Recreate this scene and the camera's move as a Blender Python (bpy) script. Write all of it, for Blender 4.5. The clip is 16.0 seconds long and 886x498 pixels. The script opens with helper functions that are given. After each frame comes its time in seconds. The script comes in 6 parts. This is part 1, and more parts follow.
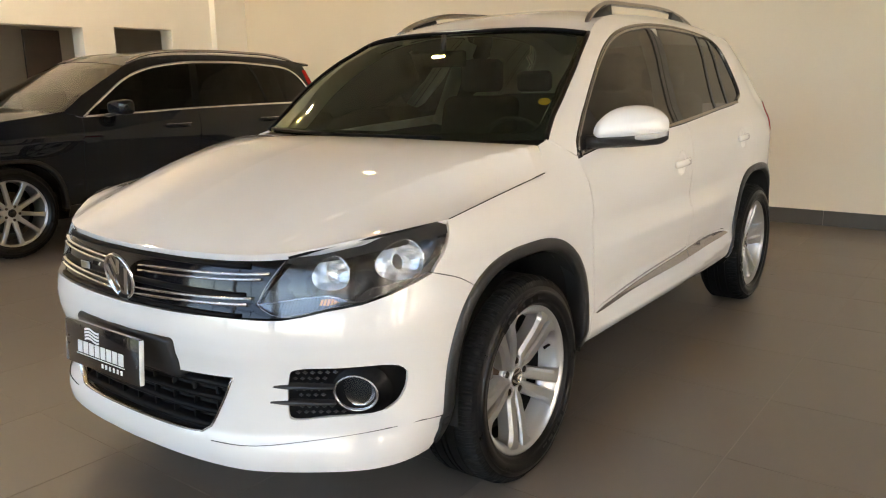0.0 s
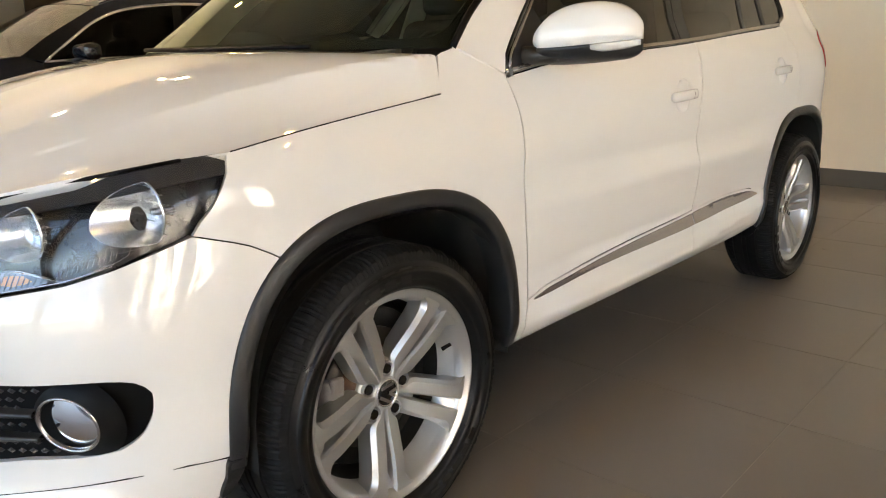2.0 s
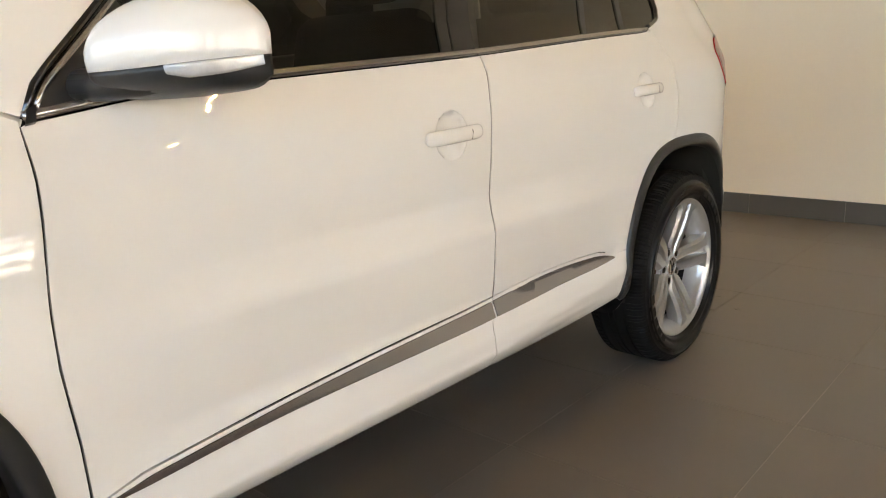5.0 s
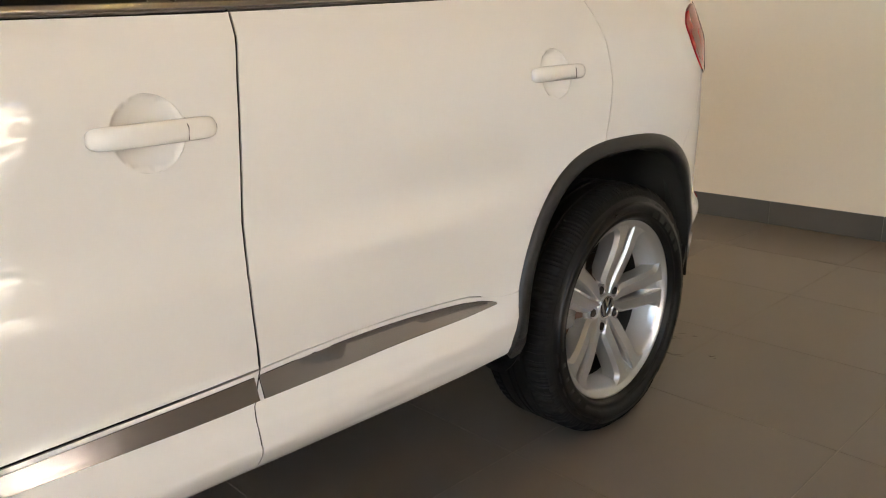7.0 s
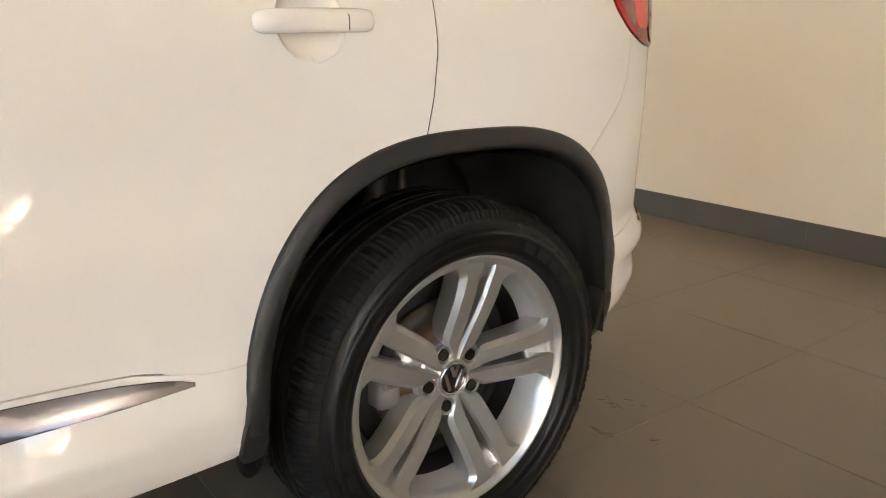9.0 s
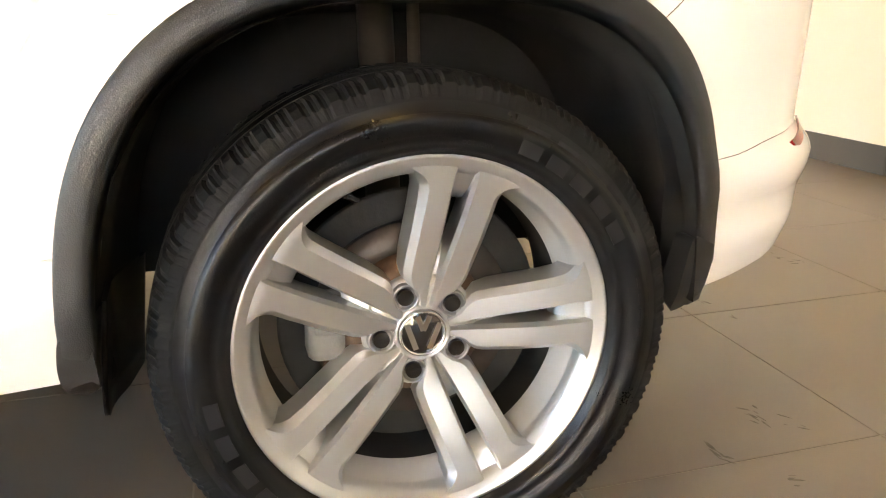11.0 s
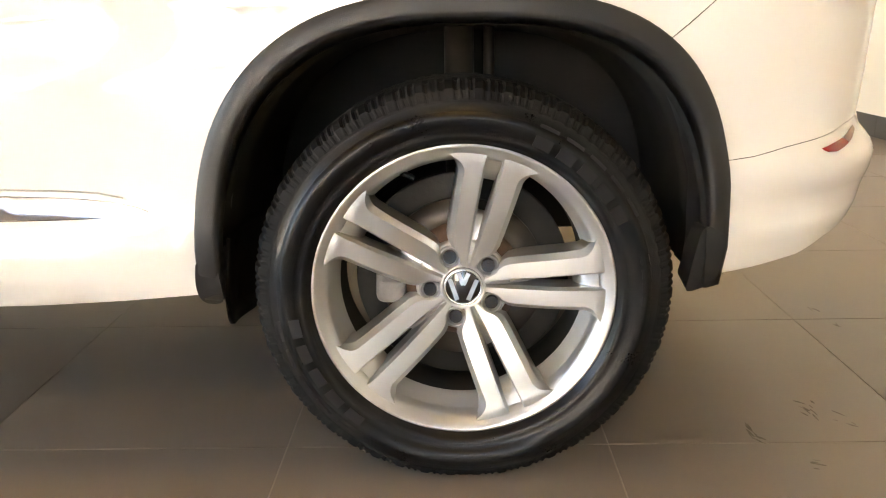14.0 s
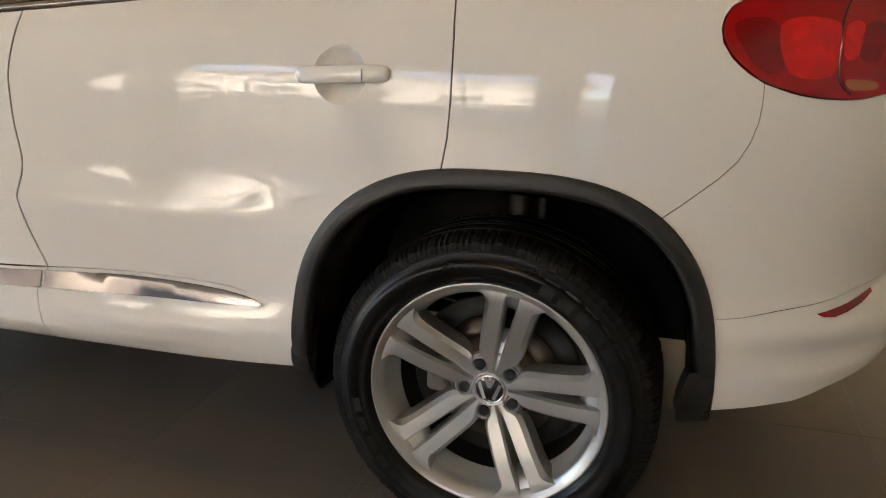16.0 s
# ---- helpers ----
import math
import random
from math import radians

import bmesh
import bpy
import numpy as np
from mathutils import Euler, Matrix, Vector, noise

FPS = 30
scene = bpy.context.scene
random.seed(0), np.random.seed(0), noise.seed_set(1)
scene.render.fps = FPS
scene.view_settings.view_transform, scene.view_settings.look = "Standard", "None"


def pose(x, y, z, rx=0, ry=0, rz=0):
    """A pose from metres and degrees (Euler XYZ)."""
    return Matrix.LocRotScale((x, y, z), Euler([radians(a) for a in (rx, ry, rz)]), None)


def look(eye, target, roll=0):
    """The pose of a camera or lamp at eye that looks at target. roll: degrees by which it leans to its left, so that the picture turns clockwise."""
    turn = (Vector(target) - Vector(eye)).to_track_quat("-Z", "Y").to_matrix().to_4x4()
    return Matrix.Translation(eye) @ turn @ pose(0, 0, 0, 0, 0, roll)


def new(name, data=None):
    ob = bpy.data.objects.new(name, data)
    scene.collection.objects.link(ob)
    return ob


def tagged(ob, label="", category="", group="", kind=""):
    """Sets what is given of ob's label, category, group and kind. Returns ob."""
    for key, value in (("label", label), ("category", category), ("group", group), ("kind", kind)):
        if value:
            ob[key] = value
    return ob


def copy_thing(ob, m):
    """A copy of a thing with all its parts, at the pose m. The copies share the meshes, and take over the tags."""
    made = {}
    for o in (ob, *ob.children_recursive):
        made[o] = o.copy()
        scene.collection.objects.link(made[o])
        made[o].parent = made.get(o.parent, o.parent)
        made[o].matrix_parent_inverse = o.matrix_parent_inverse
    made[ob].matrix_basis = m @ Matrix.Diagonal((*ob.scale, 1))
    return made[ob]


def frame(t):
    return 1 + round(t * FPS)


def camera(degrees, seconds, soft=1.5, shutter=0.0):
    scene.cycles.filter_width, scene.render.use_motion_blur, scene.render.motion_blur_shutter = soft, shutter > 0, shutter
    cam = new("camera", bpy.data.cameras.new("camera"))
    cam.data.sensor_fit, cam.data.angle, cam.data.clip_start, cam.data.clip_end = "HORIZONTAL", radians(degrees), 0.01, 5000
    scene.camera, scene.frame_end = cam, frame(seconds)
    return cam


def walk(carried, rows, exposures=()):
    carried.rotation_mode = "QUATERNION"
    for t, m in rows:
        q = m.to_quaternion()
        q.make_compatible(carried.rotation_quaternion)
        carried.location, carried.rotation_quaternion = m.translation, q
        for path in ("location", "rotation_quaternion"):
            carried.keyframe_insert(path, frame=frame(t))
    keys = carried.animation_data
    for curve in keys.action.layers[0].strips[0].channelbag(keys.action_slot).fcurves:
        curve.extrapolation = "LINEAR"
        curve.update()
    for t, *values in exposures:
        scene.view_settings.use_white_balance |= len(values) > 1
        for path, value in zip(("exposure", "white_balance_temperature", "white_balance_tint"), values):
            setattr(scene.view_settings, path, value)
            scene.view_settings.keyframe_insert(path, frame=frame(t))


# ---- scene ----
cam = camera(60.3, 16.0, soft=1.1)
PATH = [
    (0, (2.09, -2.061, 1.29), (0.913, -0.501, 0.866), -1.0),
    (0.5, (2.056, -1.852, 1.22), (0.853, -0.314, 0.785), -1.4),
    (1, (2.002, -1.57, 1.169), (0.77, -0.063, 0.71), -1.3),
    (1.5, (1.994, -1.338, 1.116), (0.753, 0.153, 0.629), -1.0),
    (2, (2.013, -1.105, 1.079), (0.712, 0.329, 0.578), -1.3),
    (2.5, (2.009, -0.922, 1.062), (0.686, 0.493, 0.565), -0.7),
    (3, (1.976, -0.7, 1.063), (0.69, 0.756, 0.589), -0.1),
    (3.5, (1.959, -0.529, 1.078), (0.724, 0.973, 0.611), 0.0),
    (4, (1.947, -0.31, 1.085), (0.729, 1.202, 0.608), -0.0),
    (4.5, (1.986, -0.125, 1.082), (0.732, 1.36, 0.61), -1.5),
    (7, (1.953, 0.89, 1.04), (0.57, 2.238, 0.518), -0.6),
    (7.5, (1.926, 1.121, 1.014), (0.536, 2.46, 0.49), -0.7),
    (8, (1.922, 1.348, 0.984), (0.52, 2.678, 0.468), -0.3),
    (10.5, (1.758, 2.259, 0.824), (-0.013, 2.976, 0.231), 0.5),
    (11, (1.754, 2.371, 0.744), (-0.083, 2.89, 0.147), -0.4),
    (11.5, (1.807, 2.427, 0.733), (-0.061, 2.764, 0.102), -1.4),
    (12, (1.9, 2.477, 0.745), (0.018, 2.69, 0.104), -1.3),
    (12.5, (1.958, 2.529, 0.73), (0.062, 2.618, 0.099), -0.7),
    (13, (2.005, 2.555, 0.73), (0.097, 2.59, 0.129), -0.7),
    (13.5, (2.038, 2.579, 0.727), (0.113, 2.572, 0.183), -1.0),
    (14, (2.054, 2.585, 0.765), (0.139, 2.557, 0.188), -1.0),
    (14.5, (2.075, 2.614, 0.807), (0.164, 2.524, 0.225), -0.5),
    (15, (2.107, 2.663, 0.884), (0.212, 2.488, 0.27), -0.2),
    (15.5, (2.193, 2.791, 0.978), (0.329, 2.371, 0.388), -0.9),
    (16, (2.236, 2.94, 1.088), (0.416, 2.365, 0.49), -0.2),
]
EXPOSURES = [(0, 3.67, 8050, 14), (1.5, 3.68, 8000, 14), (2.5, 3.80, 7950, 14), (4.5, 3.80, 7850, 14), (7.0, 3.70, 7850, 15), (8.2, 3.86, 7900, 15), (10.3, 4.55, 8450, 15), (11.0, 5.10, 8400, 15), (11.5, 5.28, 8350, 15), (13.0, 4.95, 8400, 15), (14.6, 4.66, 8250, 15), (15.5, 3.78, 8000, 15), (16, 3.38, 7950, 15)]
walk(cam, [(t, look(eye, target, roll)) for t, eye, target, roll in PATH], EXPOSURES)

# ---- light ----
world = bpy.data.worlds.new("world")
scene.world = world
world.use_nodes = True
wn = world.node_tree.nodes
sky = wn.new("ShaderNodeTexSky")
sky.sky_type, sky.sun_disc = "NISHITA", False
sky.sun_elevation, sky.sun_rotation = radians(46), radians(304)
sky.air_density, sky.dust_density, sky.ozone_density = 0.9, 0.2, 2.5
wn["Background"].inputs["Strength"].default_value = 0.135
world.node_tree.links.new(sky.outputs[0], wn["Background"].inputs["Color"])
sun = new("sun", bpy.data.lights.new("sun", "SUN"))
sun.data.energy, sun.data.angle, sun.data.color = 5.0, radians(0.5), (1.0, 0.95, 0.88)
sun.matrix_world = look((0, 0, 0), (0.58, -0.39, -0.72))


# ---- materials ----
def mat(name, base, rough=0.5, metal=0.0, vary=0.06, size=12.0, bump=0.0, bump_size=180.0, coat=0.0, spec=0.5, rand=0.0):
    """A surface with stains at a large scale, grain at a small one, and fine relief."""
    m = bpy.data.materials.new(name)
    m.use_nodes = True
    n, l = m.node_tree.nodes, m.node_tree.links
    p = n["Principled BSDF"]
    p.inputs["Metallic"].default_value = metal
    p.inputs["Specular IOR Level"].default_value = spec
    p.inputs["Coat Weight"].default_value = coat
    p.inputs["Coat Roughness"].default_value = 0.0
    p.inputs["Coat IOR"].default_value = 1.7
    co = n.new("ShaderNodeTexCoord")
    big, fine = n.new("ShaderNodeTexNoise"), n.new("ShaderNodeTexNoise")
    big.inputs["Scale"].default_value, big.inputs["Detail"].default_value = size, 5
    fine.inputs["Scale"].default_value, fine.inputs["Detail"].default_value = bump_size, 3
    for t in (big, fine):
        l.new(co.outputs["Object"], t.inputs["Vector"])
    mixed = n.new("ShaderNodeMath")
    mixed.operation = "MULTIPLY_ADD"
    l.new(fine.outputs["Fac"], mixed.inputs[0])
    mixed.inputs[1].default_value = 0.35
    l.new(big.outputs["Fac"], mixed.inputs[2])
    ramp = n.new("ShaderNodeMapRange")
    ramp.inputs["From Min"].default_value, ramp.inputs["From Max"].default_value = 0.35, 1.0
    ramp.inputs["To Min"].default_value, ramp.inputs["To Max"].default_value = 1 - vary, 1 + vary
    l.new(mixed.outputs[0], ramp.inputs["Value"])
    shade = n.new("ShaderNodeVectorMath")
    shade.operation = "SCALE"
    shade.inputs[0].default_value = base[:3]
    l.new(ramp.outputs[0], shade.inputs["Scale"])
    last = shade.outputs[0]
    if rand:
        info, r2, s2 = n.new("ShaderNodeObjectInfo"), n.new("ShaderNodeMapRange"), n.new("ShaderNodeVectorMath")
        r2.inputs["To Min"].default_value, r2.inputs["To Max"].default_value = 1 - rand, 1 + rand
        l.new(info.outputs["Random"], r2.inputs["Value"])
        s2.operation = "SCALE"
        l.new(last, s2.inputs[0])
        l.new(r2.outputs[0], s2.inputs["Scale"])
        last = s2.outputs[0]
    l.new(last, p.inputs["Base Color"])
    r3 = n.new("ShaderNodeMapRange")
    r3.inputs["From Min"].default_value, r3.inputs["From Max"].default_value = 0.35, 1.0
    r3.inputs["To Min"].default_value, r3.inputs["To Max"].default_value = max(0.0, rough * 0.85), min(1, rough * 1.15)
    l.new(mixed.outputs[0], r3.inputs["Value"])
    l.new(r3.outputs[0], p.inputs["Roughness"])
    if bump:
        b = n.new("ShaderNodeBump")
        b.inputs["Strength"].default_value, b.inputs["Distance"].default_value = min(1.0, bump), 0.002
        l.new(fine.outputs["Fac"], b.inputs["Height"])
        l.new(b.outputs[0], p.inputs["Normal"])
    return m


def glass(name, tint, rough=0.0, ior=1.5, sheen=(1, 1, 1)):
    m = bpy.data.materials.new(name)
    m.use_nodes = True
    n, l = m.node_tree.nodes, m.node_tree.links
    n.remove(n["Principled BSDF"])
    fr, tr, gl, mix = n.new("ShaderNodeFresnel"), n.new("ShaderNodeBsdfTransparent"), n.new("ShaderNodeBsdfGlossy"), n.new("ShaderNodeMixShader")
    fr.inputs["IOR"].default_value = ior
    tr.inputs["Color"].default_value = (*tint, 1)
    gl.inputs["Roughness"].default_value = rough
    gl.inputs["Color"].default_value = (*sheen, 1)
    l.new(fr.outputs[0], mix.inputs[0])
    l.new(tr.outputs[0], mix.inputs[1])
    l.new(gl.outputs[0], mix.inputs[2])
    l.new(mix.outputs[0], n["Material Output"].inputs["Surface"])
    return m


def glow(name, color, strength):
    m = bpy.data.materials.new(name)
    m.use_nodes = True
    p = m.node_tree.nodes["Principled BSDF"]
    p.inputs["Base Color"].default_value = (*color, 1)
    p.inputs["Emission Color"].default_value = (*color, 1)
    p.inputs["Emission Strength"].default_value = strength
    return m


WHITE = mat("white_paint", (0.79, 0.774, 0.746), 0.55, vary=0.012, size=3, coat=1.0, spec=0.05)
NAVY = mat("navy_paint", (0.004, 0.006, 0.011), 0.4, vary=0.05, size=3, coat=0.6, spec=0.05)
CLAD = mat("black_plastic", (0.018, 0.018, 0.0185), 0.38, vary=0.12, size=20, bump=0.25, bump_size=600)
GLOSSBLACK = mat("gloss_black", (0.010, 0.010, 0.011), 0.12, vary=0.05, coat=0.6)
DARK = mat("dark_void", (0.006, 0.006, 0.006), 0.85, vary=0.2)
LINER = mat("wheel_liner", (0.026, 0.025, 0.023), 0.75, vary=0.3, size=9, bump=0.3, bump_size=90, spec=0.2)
RUBBER = mat("tyre_rubber", (0.0065, 0.0065, 0.0068), 0.30, vary=0.25, size=14, bump=0.12, bump_size=420, spec=0.24)
TREAD = mat("tyre_tread", (0.010, 0.0098, 0.0096), 0.65, vary=0.3, size=20, bump=0.2, bump_size=260, spec=0.12)
RUBBERGLOSS = mat("tyre_lettering", (0.0075, 0.0075, 0.0078), 0.45, vary=0.1, size=14, spec=0.35)
ALLOY = mat("silver_alloy", (0.55, 0.55, 0.545), 0.34, metal=0.85, vary=0.03, size=8)
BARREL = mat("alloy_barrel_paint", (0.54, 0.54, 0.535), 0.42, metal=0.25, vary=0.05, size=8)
ALLOYDARK = mat("alloy_barrel", (0.36, 0.36, 0.36), 0.38, metal=0.8, vary=0.06, size=8)
REFLECTOR = mat("lamp_reflector", (0.90, 0.90, 0.90), 0.22, metal=0.85, vary=0.08, size=60)
PIANO = mat("piano_black", (0.006, 0.006, 0.008), 0.08, vary=0.05, size=20, spec=0.4)
GRILLEBLACK = mat("grille_black", (0.0035, 0.0035, 0.004), 0.45, vary=0.1, size=20, spec=0.12)
CHROME = mat("chrome", (0.80, 0.80, 0.80), 0.08, metal=1.0, vary=0.02)
SATIN = mat("satin_metal", (0.48, 0.45, 0.44), 0.24, metal=0.95, vary=0.03, size=5)
TRIMMETAL = mat("trim_metal", (0.46, 0.42, 0.42), 0.15, metal=0.95, vary=0.03, size=5)
STEEL = mat("brake_steel", (0.075, 0.062, 0.052), 0.45, metal=0.7, vary=0.25, size=25)
CAST = mat("cast_iron", (0.22, 0.21, 0.20), 0.6, metal=0.3, vary=0.25, size=30, bump=0.4)
RUST = mat("rusty_steel", (0.12, 0.07, 0.045), 0.7, metal=0.3, vary=0.4, size=40)
FABRIC = mat("seat_cloth", (0.030, 0.030, 0.032), 0.9, vary=0.2, size=30, bump=0.5, bump_size=400)
DASH = mat("dash_plastic", (0.022, 0.022, 0.023), 0.6, vary=0.15, size=30, bump=0.4, bump_size=500)
LIGHTTRIM = mat("grey_lining", (0.62, 0.61, 0.57), 0.8, vary=0.05)
WINDSCREEN = glass("windscreen_glass", (0.72, 0.97, 0.84), ior=1.62, sheen=(0.90, 1.0, 0.90))
GREYSCREEN = glass("grey_screen_glass", (0.45, 0.48, 0.46), ior=1.45)
TINT = glass("tinted_glass", (0.15, 0.16, 0.16))
TINTBLACK = glass("black_tinted_glass", (0.02, 0.02, 0.022), ior=1.36)
LENS = glass("clear_lens", (0.93, 0.94, 0.95))
REDLENS = mat("red_lens", (0.36, 0.003, 0.006), 0.10, vary=0.15, size=14, coat=0.25, spec=0.25)
AMBERISH = mat("amber_band", (0.42, 0.06, 0.008), 0.15, vary=0.1, size=30, coat=1.0)
REDDEEP = mat("deep_red_lens", (0.22, 0.003, 0.005), 0.10, vary=0.2, size=30, coat=0.25, spec=0.25)
REDINNER = mat("red_reflector", (0.72, 0.008, 0.010), 0.15, vary=0.2, size=40, coat=0.25, spec=0.25)
AMBER = mat("amber_lens", (0.80, 0.34, 0.10), 0.2, vary=0.15, size=40, coat=1.0)
FROST = mat("clear_ribbed", (0.15, 0.146, 0.13), 0.22, metal=0.35, vary=0.2, size=60, coat=1.0)
INDICATOR = mat("indicator_lens", (0.62, 0.62, 0.61), 0.2, metal=0.35, vary=0.15, size=60, coat=1.0)
LAMPCHROME = mat("dark_chrome", (0.060, 0.056, 0.052), 0.28, metal=0.5, vary=0.1, size=20)
STICKER = mat("yellow_sticker", (0.78, 0.42, 0.03), 0.5, vary=0.05)
LABELWHITE = mat("plate_white", (0.75, 0.75, 0.73), 0.5)
FLOORTILE = mat("grey_porcelain", (0.184, 0.158, 0.131), 0.33, vary=0.10, size=2.2, bump=0.06, bump_size=240, rand=0.03)
GROUT = mat("grout", (0.30, 0.265, 0.225), 0.8, vary=0.15)
PLINTH = mat("plinth_tile", (0.085, 0.076, 0.066), 0.45, vary=0.1, size=3, rand=0.04)
PLASTER = mat("cream_plaster", (0.78, 0.695, 0.57), 0.85, vary=0.035, size=1.3, bump=0.15, bump_size=60)
PLASTERWHITE = mat("white_plaster", (0.90, 0.865, 0.79), 0.85, vary=0.03, size=1.3, bump=0.15, bump_size=60)
PLASTERGREY = mat("grey_plaster", (0.42, 0.385, 0.33), 0.85, vary=0.04, size=1.3)
CEIL = mat("pale_ceiling", (0.46, 0.435, 0.395), 0.9, vary=0.03, size=1)
WOOD = mat("dark_wood", (0.055, 0.030, 0.018), 0.45, vary=0.3, size=6)
ALU = mat("window_aluminium", (0.10, 0.10, 0.10), 0.4, metal=0.6, vary=0.08)
SCUFF = mat("floor_dirt", (0.135, 0.117, 0.098), 0.9, vary=0.4, size=60)


# ---- mesh helpers ----
def mesh(name, verts, faces, normals=None, smooth=True):
    me = bpy.data.meshes.new(name)
    me.from_pydata([tuple(map(float, v)) for v in verts], [], [tuple(map(int, f)) for f in faces])
    me.polygons.foreach_set("use_smooth", [smooth] * len(me.polygons))
    me.update()
    if normals is not None:
        me.normals_split_custom_set_from_vertices([tuple(map(float, v)) for v in normals])
    return me


def part(name, data, material, parent=None, label="", m=None):
    """Links a mesh or bmesh as one object under a thing or a part."""
    if isinstance(data, bmesh.types.BMesh):
        me = bpy.data.meshes.new(name)
        data.to_mesh(me)
        data.free()
        data = me
    if material is not None and not data.materials:
        data.materials.append(material)
    ob = new(name, data)
    if m is not None:
        ob.matrix_basis = m
    if parent is not None:
        ob.parent = parent
    return tagged(ob, label)


def joined(meshes):
    """One vertex and face list out of several."""
    v, f = [], []
    for vs, fs in meshes:
        k = len(v)
        v += [tuple(p) for p in vs]
        f += [tuple(i + k for i in q) for q in fs]
    return v, f


def box(x0, x1, y0, y1, z0, z1, bevel=0.0, segments=2):
    bm = bmesh.new()
    bmesh.ops.create_cube(bm, size=1)
    for v in bm.verts:
        v.co = Vector(((x0 + x1) / 2 + v.co.x * (x1 - x0), (y0 + y1) / 2 + v.co.y * (y1 - y0), (z0 + z1) / 2 + v.co.z * (z1 - z0)))
    if bevel:
        bmesh.ops.bevel(bm, geom=bm.edges[:], offset=bevel, segments=segments, affect="EDGES", profile=0.5)
        for f in bm.faces:
            f.smooth = segments > 1
    return bm


def boxdata(x0, x1, y0, y1, z0, z1):
    v = [(x, y, z) for x in (x0, x1) for y in (y0, y1) for z in (z0, z1)]
    return v, [(0, 1, 3, 2), (4, 6, 7, 5), (0, 4, 5, 1), (2, 3, 7, 6), (0, 2, 6, 4), (1, 5, 7, 3)]


def lathe(profile, steps=96, close=False):
    """Turns (x, r) rows round the x axis."""
    v, f, n = [], [], len(profile)
    for k in range(steps):
        c, s = math.cos(2 * math.pi * k / steps), math.sin(2 * math.pi * k / steps)
        v += [(x, r * c, r * s) for x, r in profile]
    for k in range(steps):
        a, b = k * n, (k + 1) % steps * n
        for i in range(n if close else n - 1):
            j = (i + 1) % n
            f.append((a + i, a + j, b + j, b + i))
    return v, f


def tube(points, radius, sides=8, flat=1.0, up=(0, 0, 1)):
    """A rod along points; flat squeezes it along up."""
    pts, v, f = [Vector(p) for p in points], [], []
    for i, p in enumerate(pts):
        d = (pts[min(i + 1, len(pts) - 1)] - pts[max(i - 1, 0)]).normalized()
        a = d.cross(Vector(up)).normalized()
        b = a.cross(d)
        r = radius[i] if isinstance(radius, (list, tuple)) else radius
        for k in range(sides):
            t = 2 * math.pi * k / sides
            v.append(p + a * r * math.cos(t) + b * r * flat * math.sin(t))
    for i in range(len(pts) - 1):
        for k in range(sides):
            f.append((i * sides + k, i * sides + (k + 1) % sides, (i + 1) * sides + (k + 1) % sides, (i + 1) * sides + k))
    f.append(tuple(range(sides))[::-1])
    f.append(tuple(range((len(pts) - 1) * sides, len(pts) * sides)))
    return v, f


def grid_faces(rows, cols, loop=False):
    f = []
    for i in range(rows - 1):
        for j in range(cols if loop else cols - 1):
            k = (j + 1) % cols
            f.append((i * cols + j, i * cols + k, (i + 1) * cols + k, (i + 1) * cols + j))
    return f


# ---- car body surfaces ----
def blurred(values, sigma):
    k = int(3 * sigma) + 1
    w = np.exp(-0.5 * (np.arange(-k, k + 1) / max(sigma, 1e-6)) ** 2)
    w /= w.sum()
    head = 2 * values[0] - values[k:0:-1]
    tail = 2 * values[-1] - values[-2:-k - 2:-1]
    return np.convolve(np.concatenate([head, values, tail]), w, "valid")


def curve(pts, blur):
    """A smooth function through rows of (x, y); blur rounds its bends over that length."""
    xs, ys = np.array(pts, float).T
    grid = np.linspace(xs[0], xs[-1], 1500)
    vals = blurred(np.interp(grid, xs, ys), blur / (grid[1] - grid[0]))
    return lambda t: np.interp(t, grid, vals)


def rounded(pts, step=0.02, closed=False, tension=0.5):
    """A Catmull-Rom line through points, at about that step."""
    p = [np.array(q, float) for q in pts]
    n, out = len(p), []
    for i in range(n if closed else n - 1):
        a, b = p[i], p[(i + 1) % n]
        before = p[i - 1] if i or closed else 2 * a - b
        after = p[(i + 2) % n] if i + 2 < n or closed else 2 * b - a
        k = max(1, int(np.linalg.norm(b - a) / step))
        for t in np.arange(k) / k:
            m0, m1 = (b - before) * tension, (after - a) * tension
            out.append((2 * t**3 - 3 * t**2 + 1) * a + (t**3 - 2 * t**2 + t) * m0 + (3 * t**2 - 2 * t**3) * b + (t**3 - t**2) * m1)
    if not closed:
        out.append(p[-1])
    return np.array(out)


def dense(pts, step):
    """A closed outline with no side longer than step."""
    out = []
    for a, b in zip(pts, np.roll(pts, -1, 0)):
        k = max(1, math.ceil(np.linalg.norm(b - a) / step))
        out += [a + (b - a) * t / k for t in range(k)]
    return np.array(out)


def inside(pts, loops):
    hit = np.zeros(len(pts), bool)
    for lp in loops:
        for (x0, y0), (x1, y1) in zip(lp, np.roll(lp, -1, 0)):
            c = (y0 > pts[:, 1]) != (y1 > pts[:, 1])
            if y0 != y1:
                hit ^= c & (pts[:, 0] < (x1 - x0) * (pts[:, 1] - y0) / (y1 - y0) + x0)
    return hit


def smoothstep(a, b, t):
    t = np.clip((t - a) / (b - a), 0, 1)
    return t * t * (3 - 2 * t)


